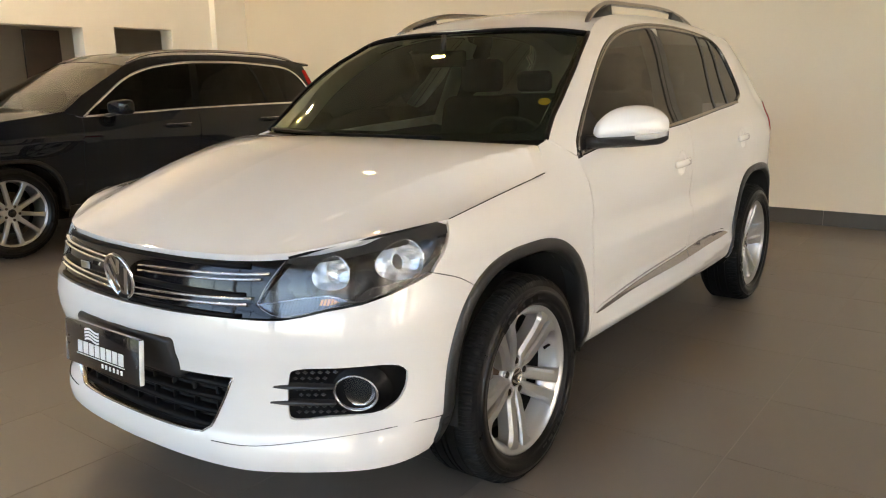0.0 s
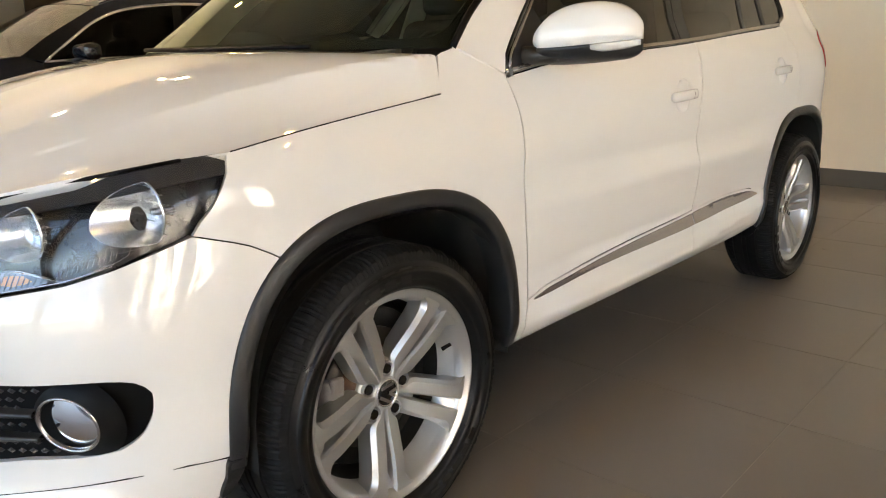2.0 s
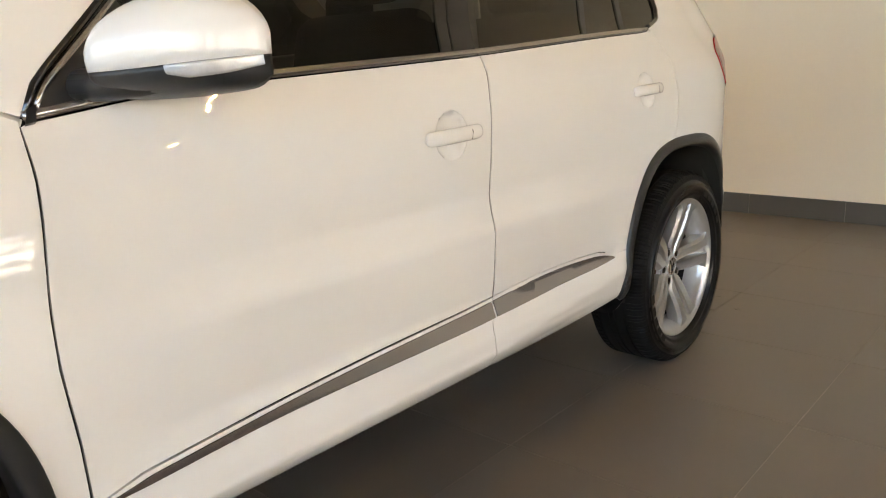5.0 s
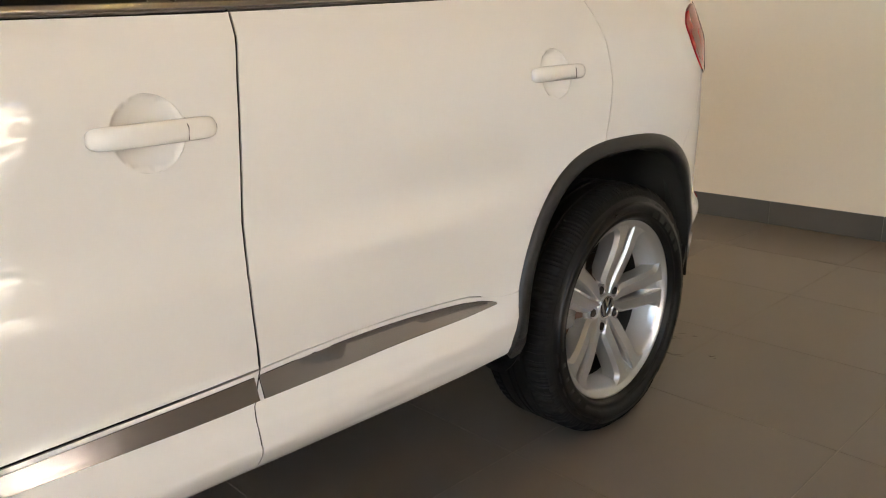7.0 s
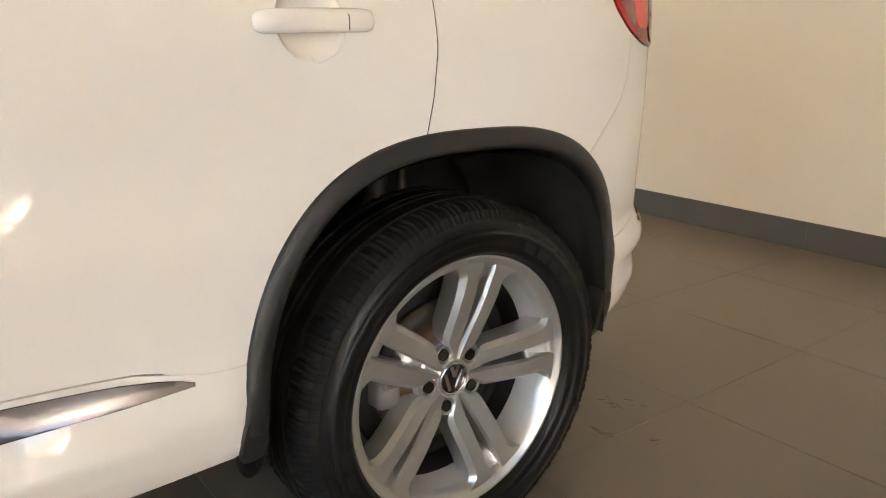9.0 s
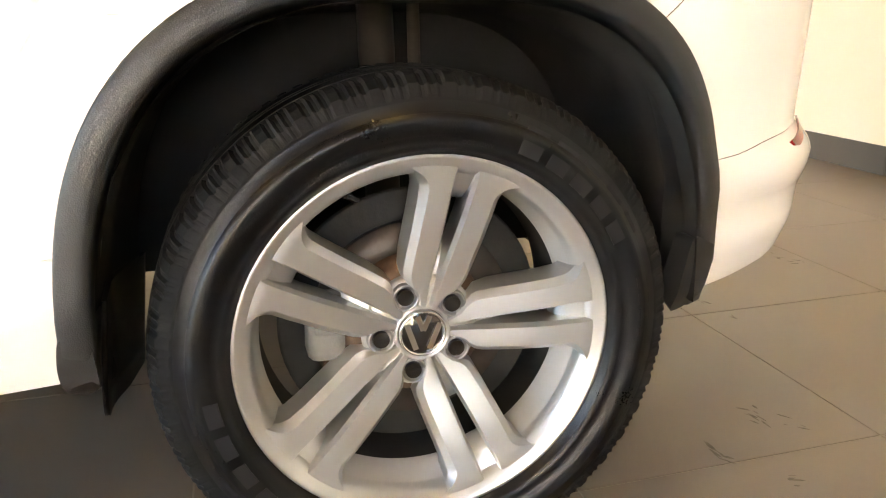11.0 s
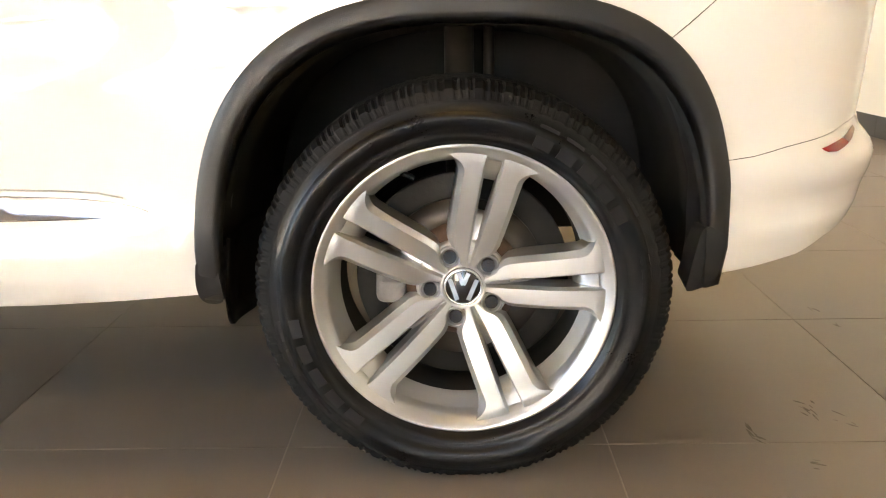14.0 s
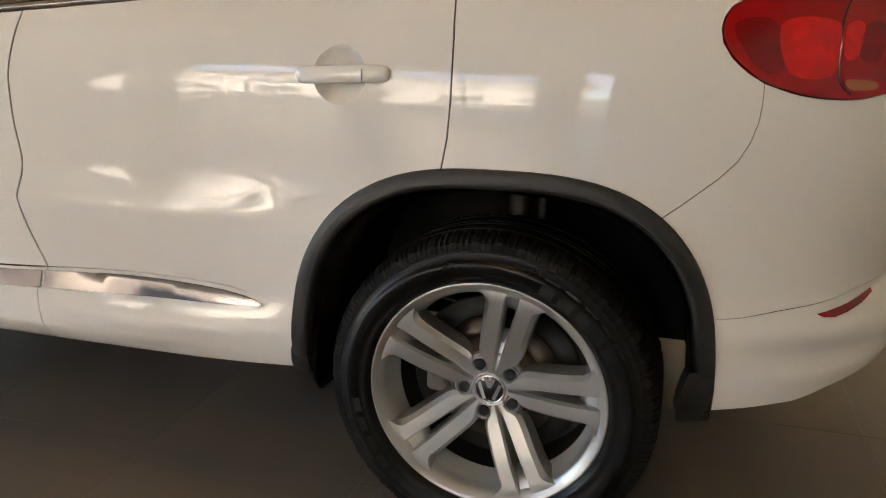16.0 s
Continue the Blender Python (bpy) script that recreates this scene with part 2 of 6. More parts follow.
class Shell:
    """A car's skin from the sills to the roof's edge: a plan from the nose's middle to the tail's, drawn in by profiles of height."""

    def __init__(self, plan, front, side, rear, nose, tail, taper=None, flares=(), calm=None, corner=None, skirt=None, ridge=None):
        self.skirt, self.ridge = skirt, ridge
        self.corner = (curve(corner[0], 0.006), *corner[1]) if corner else None
        self.taper, self.flares, self.calm = taper, flares, calm
        line = rounded(plan, 0.01)
        line = np.concatenate([line[:0:-1] * (-1, 1), line])
        mid = len(line) // 2
        s = np.concatenate([[0], np.cumsum(np.linalg.norm(np.diff(line, axis=0), axis=1))])
        s -= s[mid]
        self.u = np.linspace(0, s[-1], 3000)
        full = np.linspace(-s[-1], s[-1], 5999)
        sig = 0.03 / (full[1] - full[0])
        self.x, self.y = (blurred(np.interp(full, s, line[:, i]), sig)[2999:] for i in (0, 1))
        self.x[0] = 0
        self.front, self.side, self.rear = curve(front, 0.012), curve(side, 0.007), curve(rear, 0.006)
        self.plain = curve(calm[0], 0.007) if calm else None
        self.wf, self.wr = 1 - smoothstep(*nose, self.y), smoothstep(*tail, self.y)
        dx, dy = np.gradient(self.x, self.u), np.gradient(self.y, self.u)
        k = np.hypot(dx, dy)
        self.nx, self.ny = dy / k, -dx / k

    def at_y(self, y):
        return np.interp(y, self.y, self.u)

    def at_x(self, x, back=False):
        k = len(self.u) // 2
        return np.interp(x, self.x[:k], self.u[:k]) if not back else np.interp(x, self.x[:k:-1], self.u[:k:-1])

    def __call__(self, u, z, lift=0.0):
        u, z = np.asarray(u, float), np.asarray(z, float)
        a = np.abs(u)
        cx, cy, nx, ny, wf, wr = (np.interp(a, self.u, c) for c in (self.x, self.y, self.nx, self.ny, self.wf, self.wr))
        side = self.side(z)
        if self.calm:
            near = smoothstep(*self.calm[1], cy) * (1 - smoothstep(*self.calm[2], cy))
            side = self.plain(z) + (side - self.plain(z)) * near
        rear = self.rear(z)
        if self.corner:
            deep, y0, y1 = self.corner
            rear = rear + (deep(z) - rear) * smoothstep(y0, y1, cy)
        d = wf * self.front(z) + (1 - wf - wr) * side + wr * rear
        if self.skirt:
            amount, z0, z1, y0, y1 = self.skirt
            d = d - amount * (1 - smoothstep(z0, z1, z)) * (1 - smoothstep(y0, y1, cy)) * (1 - wf)
        if self.ridge:
            line, amount, y0, y1 = self.ridge
            q = z - np.interp(cy, *line)
            fold = np.clip(1 - np.where(q > 0, q / 0.07, -q / 0.06), 0, 1)
            d = d - amount * fold * smoothstep(y0, y0 + 0.2, cy) * (1 - smoothstep(y1, y1 + 0.08, cy))
        if self.taper:
            amount, z0, z1, y0, y1 = self.taper
            d = d + amount * smoothstep(z0, z1, z) * (1 - smoothstep(1.0, 1.38, z)) * (1 - smoothstep(y0, y1, cy)) * (1 - wf)
        for y0, amount, width in self.flares:
            d = d - amount * np.exp(-((cy - y0) / width) ** 2) * (1 - smoothstep(0.78, 1.0, z))
        p = np.stack([(cx - nx * d) * np.where(u < 0, -1, 1), cy - ny * d, z + 0 * u], -1)
        return p + lift * self.normal(u, z) if np.any(lift) else p

    def normal(self, u, z):
        e = 0.004
        n = np.cross(self(u + e, z) - self(u - e, z), self(u, z + e) - self(u, z - e))
        return n / np.linalg.norm(n, axis=-1, keepdims=True)


class Patch:
    """A skin drawn by a function of two numbers."""

    def __init__(self, f):
        self.f = f

    def __call__(self, u, z, lift=0.0):
        u, z = np.asarray(u, float), np.asarray(z, float)
        p = self.f(u, z)
        return p + lift * self.normal(u, z) if np.any(lift) else p

    def normal(self, u, z):
        e = 0.004
        n = np.cross(self(u + e, z) - self(u - e, z), self(u, z + e) - self(u, z - e))
        return n / np.linalg.norm(n, axis=-1, keepdims=True)


def skin(surface, loops, step=0.025, lift=0.0, depth=0.014, gap=0.0, mirror=False, edge=0.0025):
    """A panel cut out of a surface by outlines (the first outer, the rest holes), with edges that turn inwards."""
    from mathutils.geometry import delaunay_2d_cdt
    loops = [dense(np.array(lp, float), step) for lp in loops]
    if gap:
        loops = [shrunk(lp, gap * (1 if k == 0 else -1)) for k, lp in enumerate(loops)]
    rim = np.concatenate(loops)
    lo, hi = rim.min(0), rim.max(0)
    gx, gy = np.meshgrid(np.arange(lo[0] + step / 2, hi[0], step), np.arange(lo[1] + step / 2, hi[1], step))
    gx[1::2] += step / 2
    pts = np.stack([gx.ravel(), gy.ravel()], 1)
    pts = pts[inside(pts, loops)]
    if len(pts):
        far = np.concatenate([np.linalg.norm(c[:, None] - rim[None], axis=-1).min(1) for c in np.array_split(pts, len(pts) // 400 + 1)])
        pts = pts[far > step * 0.5]
    edges, k = [], 0
    for lp in loops:
        edges += [(k + i, k + (i + 1) % len(lp)) for i in range(len(lp))]
        k += len(lp)
    every = np.concatenate([rim, pts])
    vs, _, fs, *_ = delaunay_2d_cdt([Vector(p) for p in every], edges, [], 0, 1e-7)
    vs = np.array([tuple(v) for v in vs])
    tri = np.array([f for f in fs])
    tri = tri[inside(vs[tri].mean(1), loops)]
    a, b, c = vs[tri[:, 0]], vs[tri[:, 1]], vs[tri[:, 2]]
    area = (b - a)[:, 0] * (c - a)[:, 1] - (b - a)[:, 1] * (c - a)[:, 0]
    tri = np.where((area < 0)[:, None], tri[:, ::-1], tri)
    top, nor = surface(vs[:, 0], vs[:, 1], lift), surface.normal(vs[:, 0], vs[:, 1])
    verts, faces, normals = top.tolist(), tri.tolist(), nor.tolist()
    if depth:
        for lp in loops:
            k, n = len(verts), len(lp)
            p, m = surface(lp[:, 0], lp[:, 1], lift), surface.normal(lp[:, 0], lp[:, 1])
            verts += p.tolist() + (p - m * depth).tolist()
            normals += [(0, 0, 0)] * (2 * n)
            faces += [(k + i, k + n + i, k + n + (i + 1) % n, k + (i + 1) % n) for i in range(n)]
    if mirror:
        verts = [(-x, y, z) for x, y, z in verts]
        normals = [(-x, y, z) for x, y, z in normals]
        faces = [f[::-1] for f in faces]
    return mesh("panel", verts, faces, normals)


def shrunk(lp, by):
    """An outline moved inwards."""
    a, b = np.roll(lp, 1, 0), np.roll(lp, -1, 0)
    t = b - a
    t /= np.linalg.norm(t, axis=1, keepdims=True) + 1e-12
    nx = np.stack([-t[:, 1], t[:, 0]], 1)
    x, y = lp.T
    turn = np.sum(x * np.roll(y, -1) - y * np.roll(x, -1))
    return lp + nx * by * (1 if turn > 0 else -1)


def strip(surface, line, rows, mirror=False, closed=False):
    """A moulding along a line of (u, z): each row is (offset to the left of the way, lift from the surface)."""
    line = np.array(line, float)
    if closed:
        t = np.roll(line, -1, 0) - np.roll(line, 1, 0)
    else:
        t = np.gradient(line, axis=0)
    t /= np.linalg.norm(t, axis=1, keepdims=True)
    side = np.stack([-t[:, 1], t[:, 0]], 1)
    v = []
    for off, lift in rows:
        q = line + side * off
        v.append(surface(q[:, 0], q[:, 1], lift))
    v = np.concatenate(v)
    f = grid_faces(len(rows), len(line), closed)
    if not closed:
        n = len(line)
        f += [tuple(k * n for k in range(len(rows))), tuple(k * n + n - 1 for k in range(len(rows)))[::-1]]
    if mirror:
        v = v * (-1, 1, 1)
        f = [q[::-1] for q in f]
    return mesh("strip", v, [q[::-1] for q in f])


SUV = Shell(
    plan=[(0, -0.905), (0.25, -0.892), (0.46, -0.852), (0.60, -0.775), (0.73, -0.675), (0.81, -0.585), (0.853, -0.48), (0.876, -0.3), (0.885, -0.1), (0.888, 0.3),
          (0.89, 1.0), (0.89, 1.8), (0.888, 2.4), (0.882, 2.75), (0.866, 2.96), (0.828, 3.12), (0.750, 3.275), (0.64, 3.40), (0.46, 3.475), (0.25, 3.51), (0, 3.52)],
    front=[(0.10, 0.10), (0.19, 0.045), (0.22, 0.012), (0.27, 0.0), (0.315, 0.004), (0.345, 0.022), (0.45, 0.022), (0.54, 0.014), (0.56, 0.004), (0.63, 0.0), (0.69, 0.012), (0.73, 0.030),
           (0.77, 0.038), (0.80, 0.047), (0.84, 0.065), (0.88, 0.09), (0.93, 0.12), (1.0, 0.2), (1.7, 0.9)],
    side=[(0.10, 0.2), (0.28, 0.085), (0.305, 0.050), (0.32, 0.036), (0.355, 0.0155), (0.386, 0.0125), (0.397, 0.0078), (0.42, 0.0082), (0.443, 0.0065), (0.456, 0.010), (0.5015, 0.0275), (0.535, 0.019), (0.608, 0.004), (0.655, -0.003), (0.679, -0.0055), (0.695, -0.001),
          (0.715, 0.008), (0.74, 0.0155), (0.766, 0.0195), (0.80, 0.0165), (0.84, 0.0125), (0.87, 0.0112), (0.932, 0.0112), (0.957, 0.0125), (0.993, 0.020), (1.03, 0.030), (1.053, 0.038), (1.09, 0.060), (1.17, 0.116), (1.30, 0.183), (1.40, 0.230), (1.48, 0.275), (1.54, 0.320), (1.58, 0.360), (1.62, 0.42), (1.7, 0.56)],
    rear=[(0.10, 0.20), (0.30, 0.085), (0.33, 0.050), (0.35, 0.036), (0.38, 0.026), (0.405, 0.018), (0.417, 0.016), (0.432, 0.022), (0.458, 0.024), (0.478, 0.014), (0.494, 0.007), (0.51, 0.005), (0.53, 0.008), (0.549, 0.018), (0.565, 0.028), (0.65, 0.027), (0.80, 0.022), (0.95, 0.026), (1.05, 0.034), (1.15, 0.072), (1.30, 0.16), (1.45, 0.26), (1.55, 0.34), (1.7, 0.5)],
    nose=(-0.70, -0.36), tail=(2.90, 3.22), taper=(0.105, 0.80, 1.10, 0.2, 1.3), flares=((0.0, 0.006, 0.30), (2.62, 0.007, 0.30)),
    calm=([(0.10, 0.2), (0.28, 0.085), (0.305, 0.050), (0.32, 0.036), (0.355, 0.016), (0.40, 0.012), (0.50, 0.010), (0.60, 0.007), (0.68, 0.008), (0.78, 0.0165), (0.87, 0.0125), (0.932, 0.0105), (0.957, 0.0125), (0.993, 0.020), (1.03, 0.030), (1.053, 0.038), (1.09, 0.060), (1.17, 0.116), (1.30, 0.183), (1.40, 0.230), (1.48, 0.275), (1.54, 0.320), (1.58, 0.360), (1.62, 0.42), (1.7, 0.56)],
          (0.42, 0.80), (1.80, 2.22)),
    corner=([(0.10, 0.24), (0.30, 0.118), (0.32, 0.098), (0.34, 0.084), (0.36, 0.072), (0.38, 0.064), (0.40, 0.056), (0.415, 0.050), (0.44, 0.046), (0.46, 0.042), (0.48, 0.034), (0.50, 0.031), (0.52, 0.030), (0.54, 0.043), (0.56, 0.064), (0.58, 0.070), (0.60, 0.067), (0.66, 0.064), (0.78, 0.060), (0.86, 0.050), (0.95, 0.042), (1.05, 0.044), (1.15, 0.076), (1.30, 0.16), (1.45, 0.26), (1.55, 0.34), (1.7, 0.5)], (3.20, 3.42)),
    skirt=(0.050, 0.25, 0.34, -0.42, -0.36), ridge=(([0.5, 1.48, 1.66, 1.86, 2.07, 2.13, 2.3], [0.362, 0.362, 0.379, 0.400, 0.417, 0.426, 0.43]), 0.013, 0.52, 2.14))
# ---- end shell


US = np.concatenate([np.linspace(0, 1.6, 500), np.linspace(1.605, float(SUV.u[-1]), 500)])


def ty(pts):
    """Outline of (y, z) on the car's side."""
    return np.array([(float(np.interp(y, np.maximum.accumulate(SUV(US, US * 0 + z)[:, 1]), US)), z) for y, z in pts])


def ux(x, z):
    """The place along the nose at which the skin has that x."""
    k = 420
    return float(np.interp(x, np.maximum.accumulate(SUV(US[:k], US[:k] * 0 + z)[:, 0]), US[:k]))


def tx(pts):
    """Outline of (x, z) on the car's nose."""
    return np.array([(math.copysign(ux(abs(x), z), x), z) for x, z in pts])


def arch(y0, a, b, z0=0.335, n=2.7, t0=0.0, t1=math.pi, steps=56, n2=None):
    """The wheel opening's curve, from its front foot over the top to its rear foot, as (y, z)."""
    out = []
    for t in np.linspace(t0, t1, steps):
        c, s = -math.cos(t), math.sin(t)
        p = 2 / (n2 if n2 and c > 0 else n)
        out.append((y0 + a * math.copysign(abs(c) ** p, c), z0 + b * abs(s) ** p))
    return np.array(out)


def cut(line, lo=None, hi=None):
    """Points of a (y, z) line between two y."""
    return [tuple(p) for p in line if (lo is None or p[0] >= lo) and (hi is None or p[0] <= hi)]


DSUV = Shell(
    plan=[(0, -0.88), (0.40, -0.85), (0.70, -0.71), (0.85, -0.52), (0.92, -0.30), (0.945, 0.0), (0.95, 0.8), (0.95, 2.4), (0.94, 2.9), (0.91, 3.3), (0.80, 3.6), (0.50, 3.72), (0, 3.76)],
    front=[(0.10, 0.12), (0.22, 0.03), (0.40, 0.0), (0.75, 0.0), (0.95, 0.05), (1.05, 0.15), (1.7, 0.9)],
    side=[(0.10, 0.2), (0.25, 0.08), (0.32, 0.04), (0.42, 0.035), (0.56, 0.032), (0.64, 0.022), (0.76, 0.010), (0.88, 0.002), (0.94, 0.006), (0.99, 0.022), (1.06, 0.052), (1.20, 0.115), (1.40, 0.215), (1.50, 0.275), (1.56, 0.33), (1.60, 0.39), (1.64, 0.48), (1.72, 0.7)],
    rear=[(0.10, 0.2), (0.35, 0.03), (0.55, 0.0), (0.85, 0.03), (1.05, 0.06), (1.30, 0.16), (1.50, 0.26), (1.60, 0.34), (1.72, 0.5)],
    nose=(-0.72, -0.40), tail=(3.25, 3.6), flares=((0.0, 0.012, 0.32), (2.865, 0.012, 0.32)))
# ---- end dark shell
# ---- room ----
def wall_with_openings(name, axis, at, thick, lo, hi, top, openings, material, label=""):
    """A wall along x or y, with openings (lo, hi, z0, z1) that go through it."""
    pieces, edge = [], lo
    for a, b, z0, z1 in sorted(openings):
        pieces += [(edge, a, 0, top), (a, b, z1, top)]
        if z0 > 0:
            pieces.append((a, b, 0, z0))
        edge = b
    pieces.append((edge, hi, 0, top))
    data = []
    for a, b, z0, z1 in pieces:
        if b > a:
            data.append(boxdata(a, b, at, at + thick, z0, z1) if axis == "x" else boxdata(at, at + thick, a, b, z0, z1))
    v, f = joined(data)
    ob = part(name, mesh(name, v, f, smooth=False), material)
    return tagged(ob, label, "wall", kind="structure")


X0, X1, Y0, Y1, TOP = -7.0, 8.0, -5.6, 5.28, 4.3
floor = part("floor", mesh("floor", *joined([boxdata(X0 - 3, X1 + 0.3, Y0 - 0.3, Y1 + 0.3, -0.12, -0.0014)]), smooth=False), GROUT)
tagged(floor, "warm grey square porcelain floor tiles with thin joints", "floor", kind="structure")
wall_with_openings("wall_back", "x", Y1, 0.25, X0 - 2.2, X1, TOP, [], PLASTER, "plain cream painted plaster wall with dark plinth")
wall_with_openings("wall_left", "y", X0 - 0.25, 0.25, Y0, Y1, TOP, [(0.2, 2.93, 0, 2.02), (3.33, 4.14, 0, 2.04)], PLASTERWHITE, "white plaster wall with two tall openings")
wall_with_openings("wall_inner", "y", X0 - 2.0, 0.15, Y0, Y1, TOP, [], PLASTER, "cream wall of the corridor behind the openings")
ceiling = part("ceiling", mesh("ceiling", *boxdata(X0 - 2.2, X1 + 0.3, Y0 - 0.3, Y1 + 0.3, TOP, TOP + 0.2), smooth=False), CEIL)
tagged(ceiling, "plain pale grey plasterboard ceiling with round downlights", "ceiling", kind="structure")
bays_r = [(max(-6.45 + 2.95 * k, Y0 + 0.15), min(-4.10 + 2.95 * k, 3.0), 0.0, 3.8) for k in range(4)]
bays_f = [(-6.9 + 2.95 * k, -4.1 + 2.95 * k, 0.0, 4.0) for k in range(5)]
wall_with_openings("wall_right", "y", X1, 0.25, Y0, Y1, TOP, bays_r, PLASTERGREY, "grey street wall with large shop windows")
wall_with_openings("wall_front", "x", Y0 - 0.25, 0.25, X0 - 2, X1 + 0.25, TOP, bays_f, PLASTERWHITE, "white street wall with full height shop windows")
TILE, TX, TY = 0.6, 0.193, 0.468
tile_mesh = mesh("tile", *boxdata(-0.2985, 0.2985, -0.2985, 0.2985, -0.012, 0.0), smooth=False)
tile_mesh.materials.append(FLOORTILE)
near, far = [], []
for i in range(-17, 14):
    for j in range(-15, 9):
        cx, cy = TX + TILE * (i + 0.5), TY + TILE * (j + 0.5)
        if X0 - 1.9 < cx - 0.3 and cx + 0.3 < X1 + 0.3 and Y0 - 0.3 < cy - 0.3 and cy < Y1:
            (near if -3.2 < cx < 3.4 and -2.6 < cy else far).append((cx, cy))
for cx, cy in near[:300]:
    ob = new("tile", tile_mesh)
    ob.location, ob.parent = (cx, cy, 0), floor
v, f = joined([boxdata(cx - 0.2985, cx + 0.2985, cy - 0.2985, cy + 0.2985, -0.010, 0.0) for cx, cy in far + near[300:]])
tagged(part("tiles", mesh("tiles", v, f, smooth=False), FLOORTILE, floor), kind="stuff")
plinth = tagged(part("baseboard", mesh("baseboard", *boxdata(X0, X1, Y1 - 0.008, Y1, 0, 0.132), smooth=False), GROUT), "dark grey porcelain plinth tiles along the wall", "baseboard", kind="structure")
piece = mesh("tile", *boxdata(0.0015, 0.5985, Y1 - 0.012, Y1 - 0.004, 0.001, 0.135), smooth=False)
piece.materials.append(PLINTH)
for k in range(-11, 13):
    ob = new("tile", piece)
    ob.location, ob.parent = (0.178 + 0.6 * k, 0, 0), plinth

# corridor behind the left wall, with dark wooden doors and reveals
for name, y0, y1 in (("door_1", 2.49, 2.93), ("door_2", 3.33, 3.44)):
    d = part(name, box(X0 - 0.6, X0 - 0.56, y0, y1, 0.0, 2.01, 0.004, 1), WOOD)
    tagged(d, "dark stained wooden door panel in the opening", "door", kind="structure")
pil = part("pilaster", box(X0, X0 + 0.12, 4.76, Y1, 0, TOP, 0.003, 1), PLASTERWHITE)
tagged(pil, "shallow white plaster pilaster in the corner", "pilaster", kind="structure")
inner_frame = part("door_frame", box(X0 - 1.86, X0 - 1.82, 0.6, 2.3, 0.0, 2.05, 0.004, 1), PLASTERWHITE)
tagged(inner_frame, "white flush door in the corridor wall", "door", kind="structure")

# shop windows: mullions, transoms and panes
def shop_window(name, lo, hi, z0, z1, axis, at):
    w = tagged(new(name), "large shop window in dark aluminium frame", "window", kind="structure")
    def bar(n, a0, a1, b0, b1, t=0.03):
        data = box(at - t, at + t, a0, a1, b0, b1, 0.004, 1) if axis == "y" else box(a0, a1, at - t, at + t, b0, b1, 0.004, 1)
        part(n, data, ALU, w)
    for a in (lo, hi - 0.06):
        bar("window_frame", a, a + 0.06, z0, z1)
    for b in (z0, z1 - 0.06):
        bar("window_frame", lo + 0.06, hi - 0.06, b, b + 0.06)
    bar("transom", lo + 0.06, hi - 0.06, 2.42, 2.47)
    if hi - lo > 2:
        bar("mullion", (lo + hi) / 2 - 0.025, (lo + hi) / 2 + 0.025, z0 + 0.06, 2.42)
    pane = boxdata(at - 0.004, at + 0.004, lo + 0.05, hi - 0.05, z0 + 0.05, z1 - 0.05) if axis == "y" else boxdata(lo + 0.05, hi - 0.05, at - 0.004, at + 0.004, z0 + 0.05, z1 - 0.05)
    p = part("pane", mesh("pane", *pane, smooth=False), PANE if axis == "y" else DIMPANE, w)
    p.visible_shadow = axis != "y"


PANE = glass("window_pane", (0.96, 0.97, 0.97))
# tint added to the unseen front panes to weaken light from the front
DIMPANE = glass("dimming_pane", (0.90, 0.90, 0.89))
for k, (a, b, z0, z1) in enumerate(bays_r):
    shop_window("window_%d" % (k + 1), a, b, z0, z1, "y", X1 + 0.12)
for k, (a, b, z0, z1) in enumerate(bays_f):
    shop_window("window_%d" % (k + 5), a, b, z0, z1, "x", Y0 - 0.12)

# street outside
ASPHALT = mat("asphalt", (0.055, 0.054, 0.052), 0.9, vary=0.2, size=4, bump=0.5, bump_size=80)
FACADE = mat("street_facade", (0.80, 0.76, 0.68), 0.85, vary=0.06, size=0.8)
ROOFT = mat("roof_tiles", (0.30, 0.16, 0.10), 0.8, vary=0.2, size=6)
HILL = mat("wooded_hill", (0.05, 0.075, 0.035), 0.95, vary=0.4, size=0.05)
CONCRETE = mat("pale_paving", (0.46, 0.42, 0.36), 0.85, vary=0.12, size=2, bump=0.3, bump_size=40)
pav = part("pavement", mesh("pavement", *joined([boxdata(X1 + 0.3, X1 + 5.2, -30, 30, -0.125, -0.02), boxdata(-30, X1 + 5.2, Y0 - 1.6, Y0 - 0.3, -0.125, -0.024)]), smooth=False), CONCRETE)
tagged(pav, "pale concrete pavement with a kerb outside the shop", "pavement", kind="structure")
ground = part("ground", mesh("ground", [(-600, -600, -0.13), (600, -600, -0.13), (600, 600, -0.13), (-600, 600, -0.13)], [(0, 1, 2, 3)], smooth=False), ASPHALT)
tagged(ground, "grey asphalt street outside the shop windows", "ground", kind="structure")


